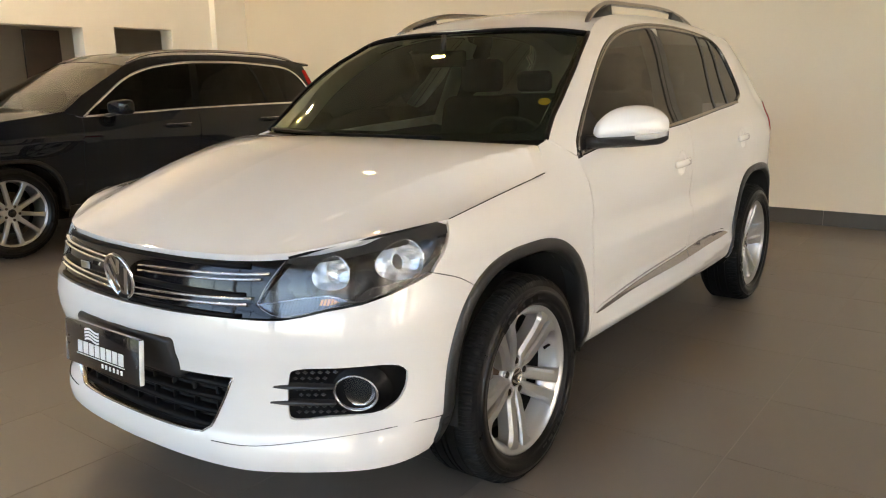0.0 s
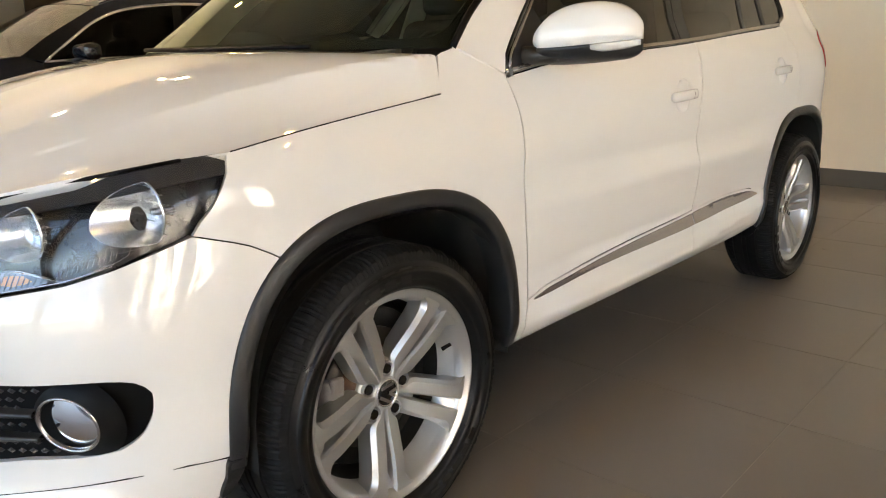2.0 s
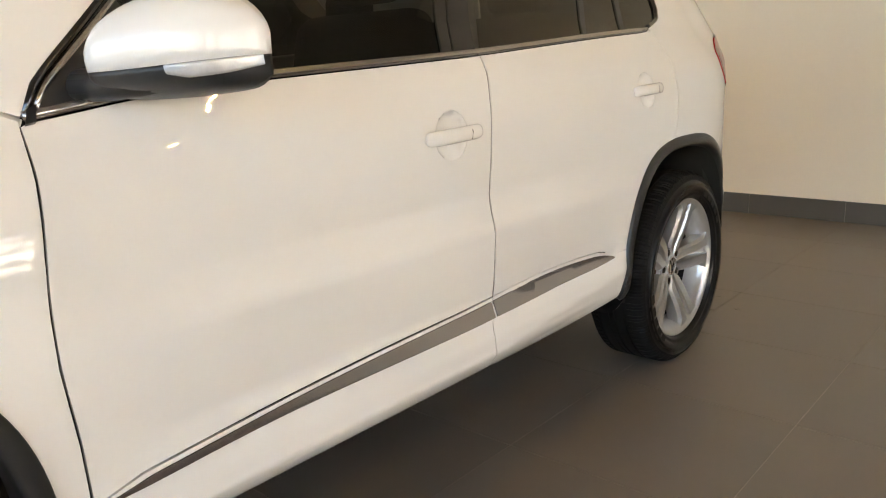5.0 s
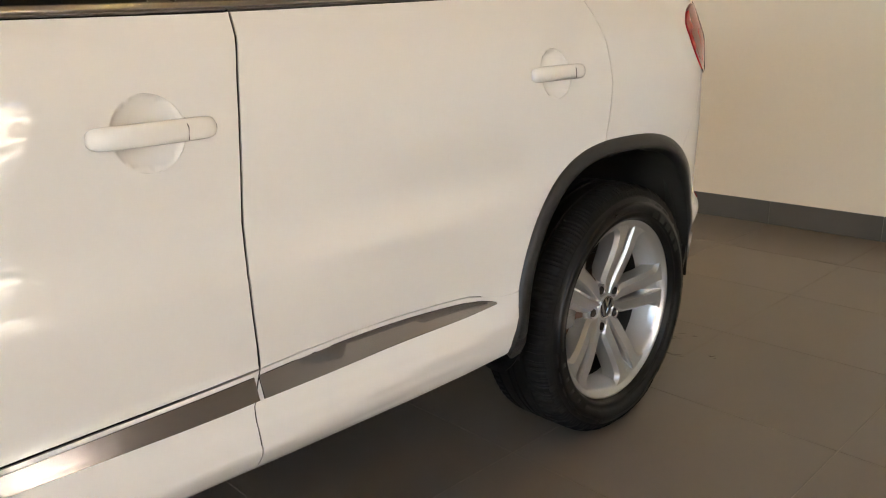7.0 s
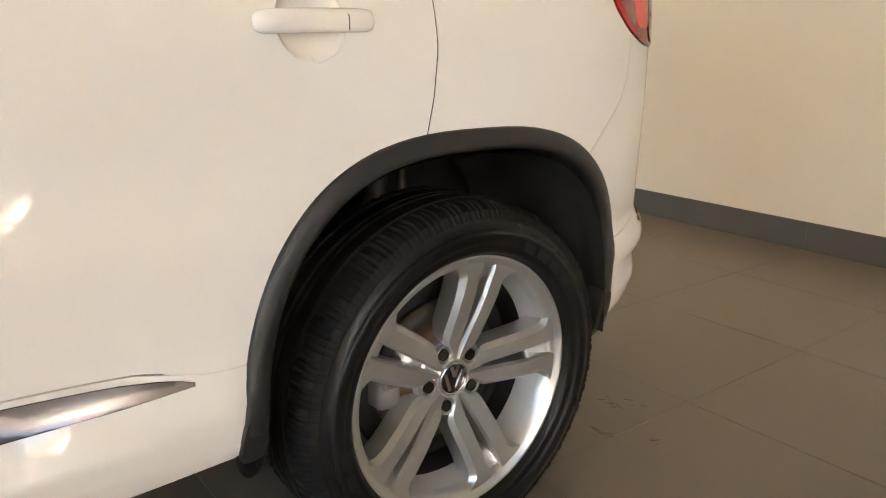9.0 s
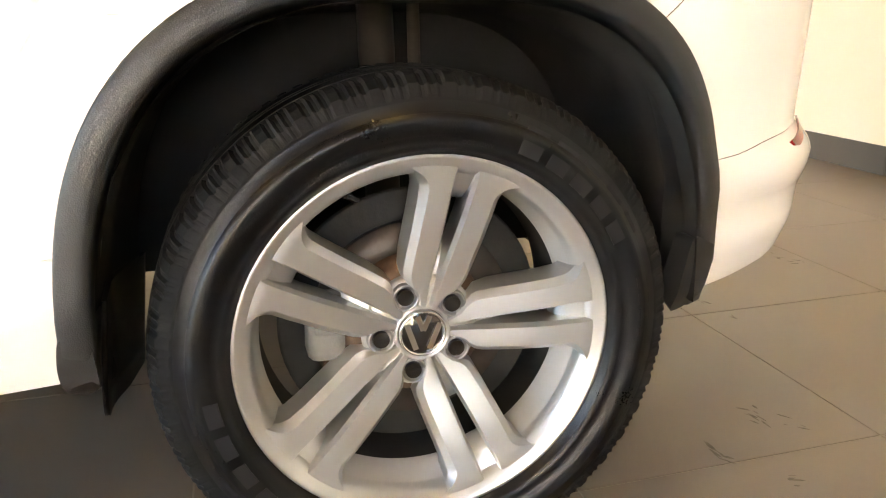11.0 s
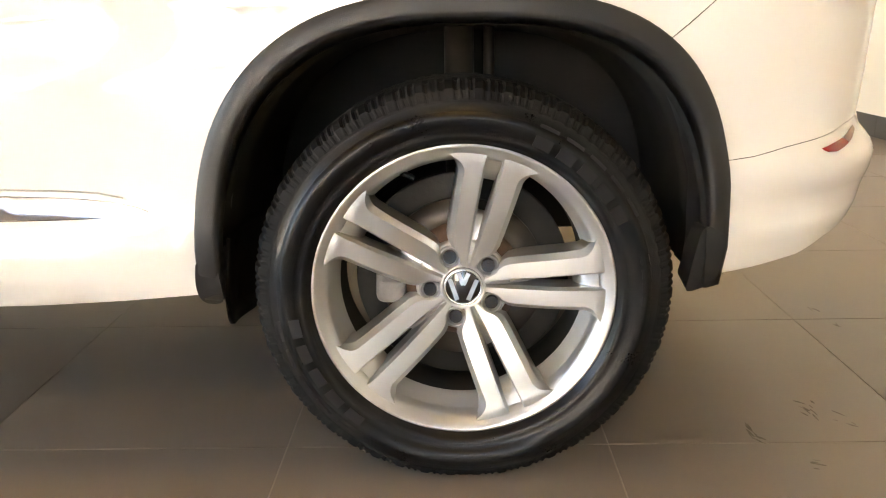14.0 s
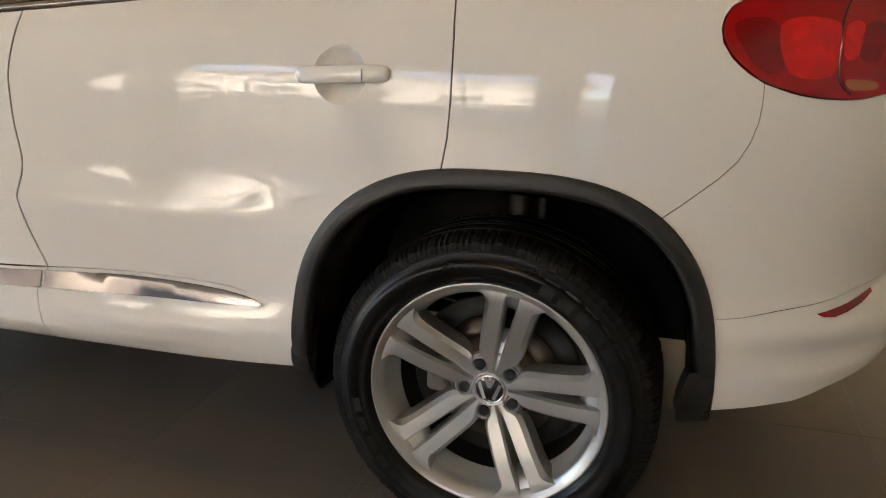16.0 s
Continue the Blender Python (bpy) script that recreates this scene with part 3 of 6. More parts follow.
def house(x, y, w, d, h, turn, floors):
    hs = tagged(new("house"), "pale rendered street building with dark windows", "house", group="street buildings")
    part("wall", box(-w / 2, w / 2, 0, d, 0, h, 0.03, 1), FACADE, hs)
    part("roof", box(-w / 2 - 0.5, w / 2 + 0.5, -0.5, d + 0.3, h, h + 0.25, 0.03, 1), ROOFT, hs)
    n = int(w / 2.2)
    for fl in range(floors):
        part("ledge", box(-w / 2 - 0.1, w / 2 + 0.1, -0.22, 0.0, 2.75 + fl * 3.0, 2.9 + fl * 3.0, 0.02, 1), FACADE, hs)
        for k in range(n):
            cx, z = -w / 2 + (k + 0.5) * w / n, 0.8 + fl * 3.0
            win = part("window", box(cx - 0.65, cx + 0.65, -0.03, 0.02, z, z + 1.5, 0.01, 1), GLOSSBLACK, hs)
            part("sill", box(cx - 0.75, cx + 0.75, -0.12, 0.0, z - 0.1, z - 0.02, 0.01, 1), FACADE, win)
            part("mullion", box(cx - 0.03, cx + 0.03, -0.05, -0.032, z, z + 1.5, 0.005, 1), FACADE, win)
            part("transom", box(cx - 0.65, cx + 0.65, -0.052, -0.034, z + 0.95, z + 1.0, 0.005, 1), FACADE, win)
    hs.matrix_basis = pose(x, y, -0.12, 0, 0, turn)


for x, y, w, d, h, turn, floors in ((17, -20, 15, 8, 6.3, -90, 2), (17.5, -4.5, 13, 8, 6.2, -90, 2), (17, 10, 12, 9, 6.4, -90, 2), (-20, -60, 12, 8, 3.8, 180, 1), (26, -52, 11, 8, 3.6, 180, 1)):
    house(x, y, w, d, h, turn, floors)

# white steel canopy over the pavement
STEELWHITE = mat("white_steel", (0.76, 0.75, 0.72), 0.5, vary=0.05)
canopy = tagged(new("street_canopy"), "white steel canopy with open slats beside the shop windows", "canopy")
for k in range(5):
    part("post", mesh("post", *tube([(12.6, -15 + 4.6 * k, -0.02), (12.6, -15 + 4.6 * k, 3.0)], 0.06, 12, up=(1, 0, 0))), STEELWHITE, canopy)
for x in (10.2, 12.6):
    part("beam", box(x - 0.06, x + 0.06, -15.4, 3.8, 3.0, 3.16, 0.006, 1), STEELWHITE, canopy)
for k in range(24):
    part("slat", box(9.9, 12.9, -15.2 + 0.8 * k, -15.08 + 0.8 * k, 3.162, 3.22, 0.004, 1), STEELWHITE, canopy)
hv, hfaces = [], []
for k in range(120):
    t = 2 * math.pi * k / 120
    h = 17 + 9 * noise.noise((math.cos(t) * 2.2, math.sin(t) * 2.2, 0.3)) + 4 * noise.noise((math.cos(t) * 9, math.sin(t) * 9, 3.0))
    hv += [(330 * math.cos(t), 330 * math.sin(t), -1), (380 * math.cos(t), 380 * math.sin(t), h * 1.6)]
hfaces = [(2 * k, 2 * k + 1, (2 * k + 3) % 240, (2 * k + 2) % 240) for k in range(120)]
tagged(part("backdrop", mesh("backdrop", hv, hfaces), HILL), "low wooded hills far beyond the street", "hills", kind="structure")

# recessed downlights in the ceiling, each with two long warm tubes behind one opening
LAMPGLOW = glow("warm_lamp", (1.0, 0.68, 0.24), 38.0)
dl = tagged(new("downlight"), "oblong recessed ceiling downlight, warm yellow and lit", "downlight", group="ceiling downlights")
rim = [box(-0.10, 0.10, -0.044, -0.030, -0.008, 0.0), box(-0.10, 0.10, 0.030, 0.044, -0.008, 0.0), box(-0.10, -0.086, -0.030, 0.030, -0.008, 0.0), box(0.086, 0.10, -0.030, 0.030, -0.008, 0.0)]
for piece in rim:
    part("trim_bar", piece, CEIL, dl)
part("tube", box(-0.075, 0.075, -0.022, 0.022, -0.006, -0.002), LAMPGLOW, dl, "glowing warm lamp tube")
dl.location = (-2.6, -1.0, TOP)
for x in (-6.0, -2.6, 1.0, 4.4):
    for y in (-4.2, -1.0, 2.6):
        if (x, y) != (-2.6, -1.0):
            copy_thing(dl, pose(x, y, TOP))
# added fill lamps, brighter than the downlights, that lift the white wall
FILLGLOW = glow("wall_fill_glow", (1.0, 0.86, 0.66), 52.0)
fill_lamp = tagged(new("wall_washer"), "added ceiling fill lamp that brightens the white wall", "downlight", group="wall washers")
for piece in (box(-0.055, -0.042, -0.13, 0.13, -0.01, 0.0), box(0.042, 0.055, -0.13, 0.13, -0.01, 0.0)):
    part("trim_bar", piece, CEIL, fill_lamp)
part("tube", box(-0.036, 0.036, -0.085, 0.085, -0.008, -0.002), FILLGLOW, fill_lamp, "glowing tube of the added fill lamp")
fill_lamp.location = (-5.7, -0.9, TOP)
for y in (0.9, 2.7):
    copy_thing(fill_lamp, pose(-5.7, y, TOP))

# dark tyre and shoe scuffs on the tiles behind the car
rnd = random.Random(5)
sv, sf = [], []
for cx, cy, n, spread, turn in ((0.12, 3.55, 4, 0.015, 0.3), (0.24, 3.56, 3, 0.015, 0.2), (-0.12, 4.01, 9, 0.07, 0.9), (0.67, 3.30, 9, 0.035, 0.5), (0.71, 3.345, 4, 0.03, 0.8), (0.75, 3.147, 8, 0.018, 0.2), (0.785, 3.153, 3, 0.012, 0.6), (0.868, 3.223, 4, 0.014, 0.9)):
    for k in range(n):
        a = turn + rnd.uniform(-0.5, 0.5)
        px, py = cx + rnd.uniform(-spread, spread), cy + rnd.uniform(-spread, spread) * 0.6
        ln, wd = rnd.uniform(0.004, 0.016), rnd.uniform(0.001, 0.0035)
        base = len(sv)
        for t in range(8):
            u = 2 * math.pi * t / 8
            dx, dy_ = ln * math.cos(u) * rnd.uniform(0.7, 1.2), wd * math.sin(u) * rnd.uniform(0.6, 1.3)
            sv.append((px + dx * math.cos(a) - dy_ * math.sin(a), py + dx * math.sin(a) + dy_ * math.cos(a), 0.0006))
        sf.append(tuple(range(base, base + 8)))
tagged(part("floor_scuffs", mesh("floor_scuffs", sv, sf, smooth=False), SCUFF, floor), kind="stuff")


# ---- white car ----
suv = tagged(new("white_suv"), "white compact SUV with black wheel arches and silver alloys", "car")
FA = arch(0.004, 0.425, 0.460, z0=0.325)
RA = arch(2.602, 0.430, 0.470, z0=0.33, n=2.58, n2=2.95)
FAI = arch(0.004, 0.407, 0.444, z0=0.325)
RAI = arch(2.602, 0.412, 0.454, z0=0.33, n=2.58, n2=2.95)
AFRONT = [(0.350, 1.0895), (0.450, 1.178), (0.572, 1.278), (0.733, 1.385), (0.928, 1.485)]
ROOFLINE = [(0.96, 1.497), (1.11, 1.548), (1.415, 1.594), (2.07, 1.615), (2.46, 1.588), (2.75, 1.540)]
WINDOW = [(0.500, 1.024), (0.528, 1.070), (0.636, 1.170), (0.750, 1.276), (0.915, 1.388), (1.112, 1.474), (1.324, 1.524), (1.53, 1.549), (1.744, 1.563), (1.984, 1.566), (2.22, 1.558), (2.43, 1.537), (2.55, 1.508), (2.615, 1.455), (2.640, 1.36), (2.645, 1.27), (2.61, 1.20), (2.49, 1.162)]
BELT = [(2.48, 1.152), (2.1, 1.130), (1.53, 1.092), (0.81, 1.054), (0.502, 1.016)]
BGAP = [(1.524, 1.092), (1.520, 1.053), (1.507, 0.993), (1.5015, 0.955), (1.498, 0.90), (1.496, 0.85), (1.4955, 0.78), (1.4936, 0.74), (1.490, 0.715), (1.4846, 0.683), (1.4875, 0.652), (1.493, 0.608), (1.503, 0.55), (1.510, 0.5015), (1.492, 0.464), (1.484, 0.446), (1.484, 0.42), (1.487, 0.391), (1.497, 0.300)]
RGAP = [(2.505, 1.157), (2.519, 1.103), (2.526, 1.04), (2.527, 0.93), (2.520, 0.86), (2.507, 0.797)]
FGAP = [(0.491, 1.010), (0.486, 0.933), (0.470, 0.832), (0.463, 0.74), (0.461, 0.667), (0.467, 0.60), (0.473, 0.541), (0.477, 0.436), (0.474, 0.376), (0.480, 0.300)]
HOODLINE = [(-0.352, 0.916), (-0.199, 0.938), (-0.013, 0.959), (0.237, 0.984)]
BSEAM = [(2.918, 0.732), (2.972, 0.775), (3.035, 0.835), (3.062, 0.903), (3.064, 0.966)]
SEAMF = [(-0.280, 0.706), (-0.350, 0.747), (-0.450, 0.781)]
HLREAR = [(-0.459, 0.782), (-0.411, 0.827), (-0.372, 0.882), (-0.362, 0.913)]


def both(name, surface, loops, material, label="", **kw):
    """A left panel and its mirror image."""
    for m in (False, True):
        part(name, skin(surface, loops, mirror=m, **kw), material, suv, label)


fender = ty(np.concatenate([rounded(HOODLINE, 0.03), [(0.262, 1.030), (0.285, 1.073), (0.300, 1.0785), (0.350, 1.0895), (0.494, 1.018)], rounded(FGAP, 0.05)[1:], [(0.432, 0.303)],
                            cut(FAI[::-1], -0.262), rounded(SEAMF, 0.03), rounded(HLREAR, 0.03)[1:]]))
both("fender", SUV, [fender], WHITE, step=0.015, gap=0.0018)
# near-black strips laid into the panel gaps paint their shade
for line, half in ((FGAP, 0.0015), (BGAP, 0.0015), (RGAP, 0.0011), (BSEAM, 0.0007)):
    for m in (False, True):
        part("gap_shade_strip", strip(SUV, ty(rounded(line, 0.02)), [(-half, -0.007), (-half * 0.8, -0.0016), (half * 0.8, -0.0016), (half, -0.007)], mirror=m), DARK, suv)
HANDLES = [(1.354, 0.919, 0.054), (2.304, 0.970, 0.054)]


def ring(y, z, r, n=36):
    return ty([(y + r * math.cos(t), z + r * math.sin(t)) for t in np.linspace(0, 2 * math.pi, n, endpoint=False)])


CREASE = rounded([(0.38, 0.430), (0.486, 0.434), (0.56, 0.453), (0.847, 0.474), (1.1, 0.486), (1.4, 0.496), (1.51, 0.502), (1.65, 0.511), (1.80, 0.515), (2.02, 0.509), (2.114, 0.489), (2.30, 0.487)], 0.04)


def span(line, lo, hi):
    """The stretch of a line between two y, with exact ends."""
    line = np.array(line)
    line = line[np.argsort(line[:, 0])]
    ends = [(y, float(np.interp(y, line[:, 0], line[:, 1]))) for y in (lo, hi)]
    return [ends[0]] + cut(line, lo + 0.002, hi - 0.002) + [ends[1]]


up = lambda pts: [tuple(p) for p in pts if p[1] > 0.507]
dn = lambda pts: [tuple(p) for p in pts if p[1] < 0.496]
bg, fg = rounded(BGAP, 0.03), rounded(FGAP, 0.03)
fdoor = ty(np.concatenate([up(bg)[::-1], rounded(BELT[2:], 0.05)[1:], [p for p in map(tuple, fg) if p[1] > 0.437], span(CREASE, 0.4780, 1.5095)]))
rdoor = ty(np.concatenate([up(bg), span(CREASE, 1.5105, 2.20), [p for p in cut(RAI, None, 2.495) if p[1] > 0.49], rounded(RGAP, 0.04)[::-1], rounded(BELT[:3], 0.05)[1:-1]]))
fdoor_low = ty(np.concatenate([dn(bg), [p for p in map(tuple, fg) if p[1] < 0.43][::-1], span(CREASE, 0.4780, 1.5095)]))
rdoor_low = ty(np.concatenate([dn(bg), [(1.88, 0.308), (2.03, 0.318), (2.158, 0.330), (2.188, 0.350)], [p for p in cut(RAI, None, 2.495) if p[1] < 0.484], span(CREASE, 1.5105, 2.20)[::-1]]))
both("front_door", SUV, [fdoor, ring(*HANDLES[0])], WHITE, step=0.015, gap=0.0026)
both("rear_door", SUV, [rdoor, ring(*HANDLES[1])], WHITE, step=0.015, gap=0.0020)
both("door_cladding", SUV, [fdoor_low], WHITE, step=0.015, gap=0.0016)
both("door_cladding", SUV, [rdoor_low], WHITE, step=0.015, gap=0.0010)
for m in (False, True):
    part("crease_web", strip(SUV, ty(span(CREASE, 2.06, 2.19)), [(-0.008, -0.004), (-0.004, -0.0012), (0.004, -0.0012), (0.008, -0.004)], mirror=m), WHITE, suv)

UB = float(SUV.at_x(0.62, back=True))
TAIL_RIM = [(3.017, 1.102), (3.001, 1.092), (2.991, 1.076), (2.987, 1.057), (2.992, 1.034), (3.009, 1.009), (3.041, 0.982), (3.066, 0.967), (3.111, 0.951), (3.161, 0.941), (3.223, 0.938), (3.268, 0.945)]
TAIL_L = TAIL_RIM[:8]
tail_top = np.concatenate([[(UB - 0.02, 1.127)], ty(rounded([(3.20, 1.150), (3.12, 1.147), (3.055, 1.127), (3.020, 1.105)], 0.012))])
quarter = np.concatenate([ty(rounded(AFRONT, 0.03)), ty(rounded(ROOFLINE, 0.04)), [(UB - 0.12, 1.515), (UB - 0.02, 1.50)], tail_top, ty(rounded(TAIL_L, 0.02)),
                          ty(rounded(BSEAM, 0.03)[::-1]), ty(cut(RAI[::-1], 2.51, 2.925)), ty(rounded(RGAP, 0.04)[::-1]), ty(rounded(WINDOW, 0.03)[::-1]), ty([(0.494, 1.024)])])
both("side_frame", SUV, [quarter], WHITE, step=0.015, gap=0.0011)
glasspane = ty(np.concatenate([rounded(WINDOW, 0.03), rounded(BELT, 0.05)[1:-1]]))
both("side_window", SUV, [glasspane], TINT, "dark tinted side glass", lift=-0.008, depth=0)

BUMP_TOP = [(0.0, 0.676), (0.242, 0.680), (0.442, 0.685), (0.577, 0.683), (0.666, 0.703), (0.739, 0.718), (0.785, 0.738)]
front_half = np.concatenate([tx(rounded(BUMP_TOP, 0.04)), ty([(-0.456, 0.779)]), ty(rounded(SEAMF, 0.03)[::-1]), ty(cut(FAI[::-1], None, -0.262)), ty([(-0.425, 0.305), (-0.432, 0.272), (-0.458, 0.250)]), tx([(0.75, 0.246), (0.5, 0.246), (0.25, 0.246), (0, 0.246)])])
bumper = np.concatenate([front_half, front_half[-2:0:-1] * (-1, 1)])
LG = rounded([(0.0, 0.327), (0.186, 0.327), (0.32, 0.332), (0.350, 0.352), (0.398, 0.431), (0.441, 0.512)], 0.03)
LGT = [(0.228, 0.504), (0.226, 0.56), (0.214, 0.584), (0.18, 0.595), (0.0, 0.602)]
half = np.concatenate([LG, LGT])
lower_hole = tx(np.concatenate([half, half[-2:0:-1] * (-1, 1)]))
FOG = tx(rounded([(0.592, 0.537), (0.700, 0.547), (0.780, 0.549), (0.806, 0.541), (0.816, 0.518), (0.812, 0.476), (0.800, 0.440), (0.778, 0.416), (0.735, 0.406), (0.660, 0.403), (0.577, 0.401)], 0.012, closed=True, tension=0.32))
part("front_bumper", skin(SUV, [bumper, lower_hole, FOG, FOG * (-1, 1)], gap=0.001, depth=0.03), WHITE, suv)
part("bumper_recess", skin(SUV, [lower_hole * 1.02 - (0, 0.009)], lift=-0.035, depth=0), DARK, suv)
both("fog_recess", SUV, [shrunk(FOG, -0.004)], GRILLEBLACK, "black honeycomb fog lamp surround", lift=-0.012, depth=0)

GR = [(0.0, 0.834), (0.183, 0.838), (0.306, 0.841), (0.471, 0.845), (0.557, 0.843), (0.502, 0.722), (0.572, 0.687), (0.442, 0.689), (0.242, 0.684), (0.0, 0.680)]
grille = tx(np.concatenate([GR, np.array(GR)[-2:0:-1] * (-1, 1)]))
part("grille", skin(SUV, [grille], lift=-0.018, depth=0.02), PIANO, suv, "gloss black front grille")
HL = np.concatenate([tx([(0.562, 0.845), (0.668, 0.875), (0.768, 0.901)]), ty(rounded(HLREAR, 0.03)[::-1]), tx(rounded([(0.785, 0.742), (0.739, 0.722), (0.666, 0.707), (0.577, 0.687)], 0.03)), tx([(0.506, 0.722)])])
both("headlight", SUV, [HL], LENS, "clear headlight lens", lift=-0.002, depth=0.012, gap=0.002)
both("headlight_bowl", SUV, [HL], LAMPCHROME, "dark chrome lamp housing", lift=-0.05, depth=0)

# bonnet
hf_y = curve([(0, -0.842), (0.183, -0.834), (0.392, -0.802), (0.504, -0.755), (0.60, -0.682), (0.698, -0.583), (0.77, -0.475), (0.816, -0.354)], 0.02)
hf_z = curve([(0, 0.838), (0.183, 0.840), (0.306, 0.842), (0.471, 0.847), (0.555, 0.853), (0.60, 0.861), (0.698, 0.887), (0.77, 0.903), (0.816, 0.915)], 0.012)
hr_y = curve([(0, 0.120), (0.4, 0.160), (0.6, 0.215), (0.70, 0.258), (0.758, 0.285), (0.79, 0.258), (0.816, 0.240)], 0.008)
hr_z = curve([(0, 1.094), (0.4, 1.091), (0.6, 1.085), (0.70, 1.079), (0.758, 1.072), (0.785, 1.035), (0.816, 0.9845)], 0.010)
HX = [float(SUV(SUV.at_y(y), z)[0]) for y, z in HOODLINE]
hood_x = curve([(-0.05, HX[0]), (0.0, HX[0]), (0.24, HX[1]), (0.57, HX[2]), (1.0, HX[3]), (1.05, HX[3])], 0.05)


def hood_f(s, t):
    """A crowned middle that breaks along a crease into the shoulders."""
    a, tt = np.abs(s), np.clip(t, 0, 1)
    q = np.minimum(a, 1) * 0.816
    sc = np.minimum(0.596 + 0.370 * tt, 0.93)
    mid = 0.838 + 0.256 * (1 - (1 - tt) ** 1.95)
    zc = 0.848 + 0.225 * (1 - (1 - tt) ** 1.6) + 0.050 * tt * (1 - tt)
    ze = 0.915 + 0.0695 * t
    k = smoothstep(0.0, 0.35, tt)
    r2 = np.minimum(a / sc, 1) ** 2
    top = (1 - k) * (hf_z(q) + (mid - 0.838) * (1 - r2) + (zc - 0.848) * r2) + k * (zc + (mid - zc) * (1 - r2))
    w = np.clip((a - sc) / (1 - sc), 0, 1.05)
    rise = (hf_z(0.816 * (0.596 + 0.404 * np.minimum(w, 1))) - 0.848) / 0.067
    side = zc + (ze - zc) * ((1 - k) * rise + k * w)
    return np.stack([s * hood_x(t), hf_y(q) + (hr_y(q) - hf_y(q)) * t, np.where(a < sc, top, side)], -1)


part("bonnet", skin(Patch(hood_f), [[(-1, 0), (1, 0), (1, 1), (-1, 1)]], step=0.017, gap=0.002, depth=0.02), WHITE, suv)

# strip along the bonnet's edge, the gap's shade painted near-black
for m in (False, True):
    part("bonnet_gap_shade", strip(SUV, ty(rounded(HOODLINE, 0.03)), [(-0.0015, -0.006), (-0.0011, -0.0012), (0.0011, -0.0012), (0.0015, -0.006)], mirror=m), DARK, suv)

# windscreen
we = np.array(AFRONT)
we_y, we_z = curve([(k / 4, p[0]) for k, p in enumerate(we)], 0.04), curve([(k / 4, p[1]) for k, p in enumerate(we)], 0.04)


def screen_f(s, w):
    a, b = np.abs(s) ** 3.7, np.clip(w, 0, 1)
    ey, ez = we_y(b), we_z(b)
    ex = SUV(SUV.at_y(ey), ez)[..., 0]
    my, mz = 0.150 + 0.718 * b, 1.092 + 0.425 * b - 0.05 * b * (b - 1)
    return np.stack([s * ex, my + (ey - my) * a, mz + (ez - mz) * a], -1)


SCREEN = Patch(screen_f)
part("windscreen", skin(SCREEN, [[(-1, 0), (1, 0), (1, 1), (-1, 1)]], step=0.05, depth=0, lift=-0.003), WINDSCREEN, suv, "clear windscreen with black ceramic border")

# roof
RE = np.array([(0.928, 1.485)] + ROOFLINE + [(2.95, 1.485)])
re_z = curve(RE, 0.05)


def roof_f(s, t):
    a = np.abs(s)
    ye = 0.928 + (2.95 - 0.928) * t
    y = ye + (1 - a**2.3) * (-0.073 * (1 - t) + 0.10 * t)
    ze = re_z(ye)
    ex = SUV(SUV.at_y(ye), ze)[..., 0]
    return np.stack([s * ex, y, ze + (1 - a**2.4) * (0.038 + 0.02 * t)], -1)


part("roof", skin(Patch(roof_f), [[(-1, 0), (1, 0), (1, 1), (-1, 1)]], step=0.04, depth=0.02), WHITE, suv)

# tail
UE = float(SUV.u[-1])
TAIL = rounded(np.concatenate([ty(TAIL_RIM), [(UB, 0.97), (UB + 0.03, 1.04), (UB - 0.02, 1.125)], ty([(3.20, 1.148), (3.12, 1.145), (3.055, 1.125)])]), 0.010, closed=True)
both("tail_light", SUV, [TAIL], REDLENS, "red tail light cluster", lift=0.004, depth=0.02, gap=0.002)
RSEAM = np.concatenate([ty(rounded([(3.015, 0.541), (3.07, 0.545), (3.13, 0.5545), (3.19, 0.561), (3.24, 0.568), (3.275, 0.576)], 0.03)), [(UB, 0.583), (UE - 0.001, 0.583)]])
rear_arch = [tuple(p) for p in RAI if p[0] > 2.925]
upper = np.concatenate([ty(rounded(BSEAM, 0.03)), ty(rounded(TAIL_RIM[7:], 0.012)), [(UB, 0.97), (UE - 0.001, 0.97)], RSEAM[::-1], ty([p for p in rear_arch[::-1] if p[1] > 0.545])])
both("rear_bumper", SUV, [upper], WHITE, gap=0.0006, step=0.015)
lower = np.concatenate([RSEAM, [(UE - 0.001, 0.40), (UB, 0.40)], ty([(3.249, 0.379), (3.188, 0.358), (3.108, 0.349), (3.044, 0.345), (3.006, 0.343)]), ty([p for p in rear_arch[::-1] if 0.345 < p[1] < 0.525])])
both("bumper_lower", SUV, [lower], WHITE, gap=0.0006, step=0.015)
both("tailgate", SUV, [[(UB + 0.04, 0.985), (UE - 0.001, 0.985), (UE - 0.001, 1.12), (UB + 0.02, 1.12)]], WHITE)
both("rear_window", SUV, [[(UB, 1.185), (UB + 0.02, 1.125), (UE - 0.001, 1.125), (UE - 0.001, 1.53), (UB, 1.51)]], TINT, "dark tinted rear glass", depth=0)

# wheel arch cladding
for line, name in ((FA, "front_arch"), (RA, "rear_arch")):
    for m in (False, True):
        part("arch_cladding", strip(SUV, ty(line), [(0.005, -0.004), (0.0045, 0.0065), (0.0015, 0.0100), (-0.024, 0.0120), (-0.031, 0.0095), (-0.0345, 0.003), (-0.036, -0.024), (-0.0365, -0.06)], mirror=m), CLAD, suv, "matt black plastic wheel arch moulding")


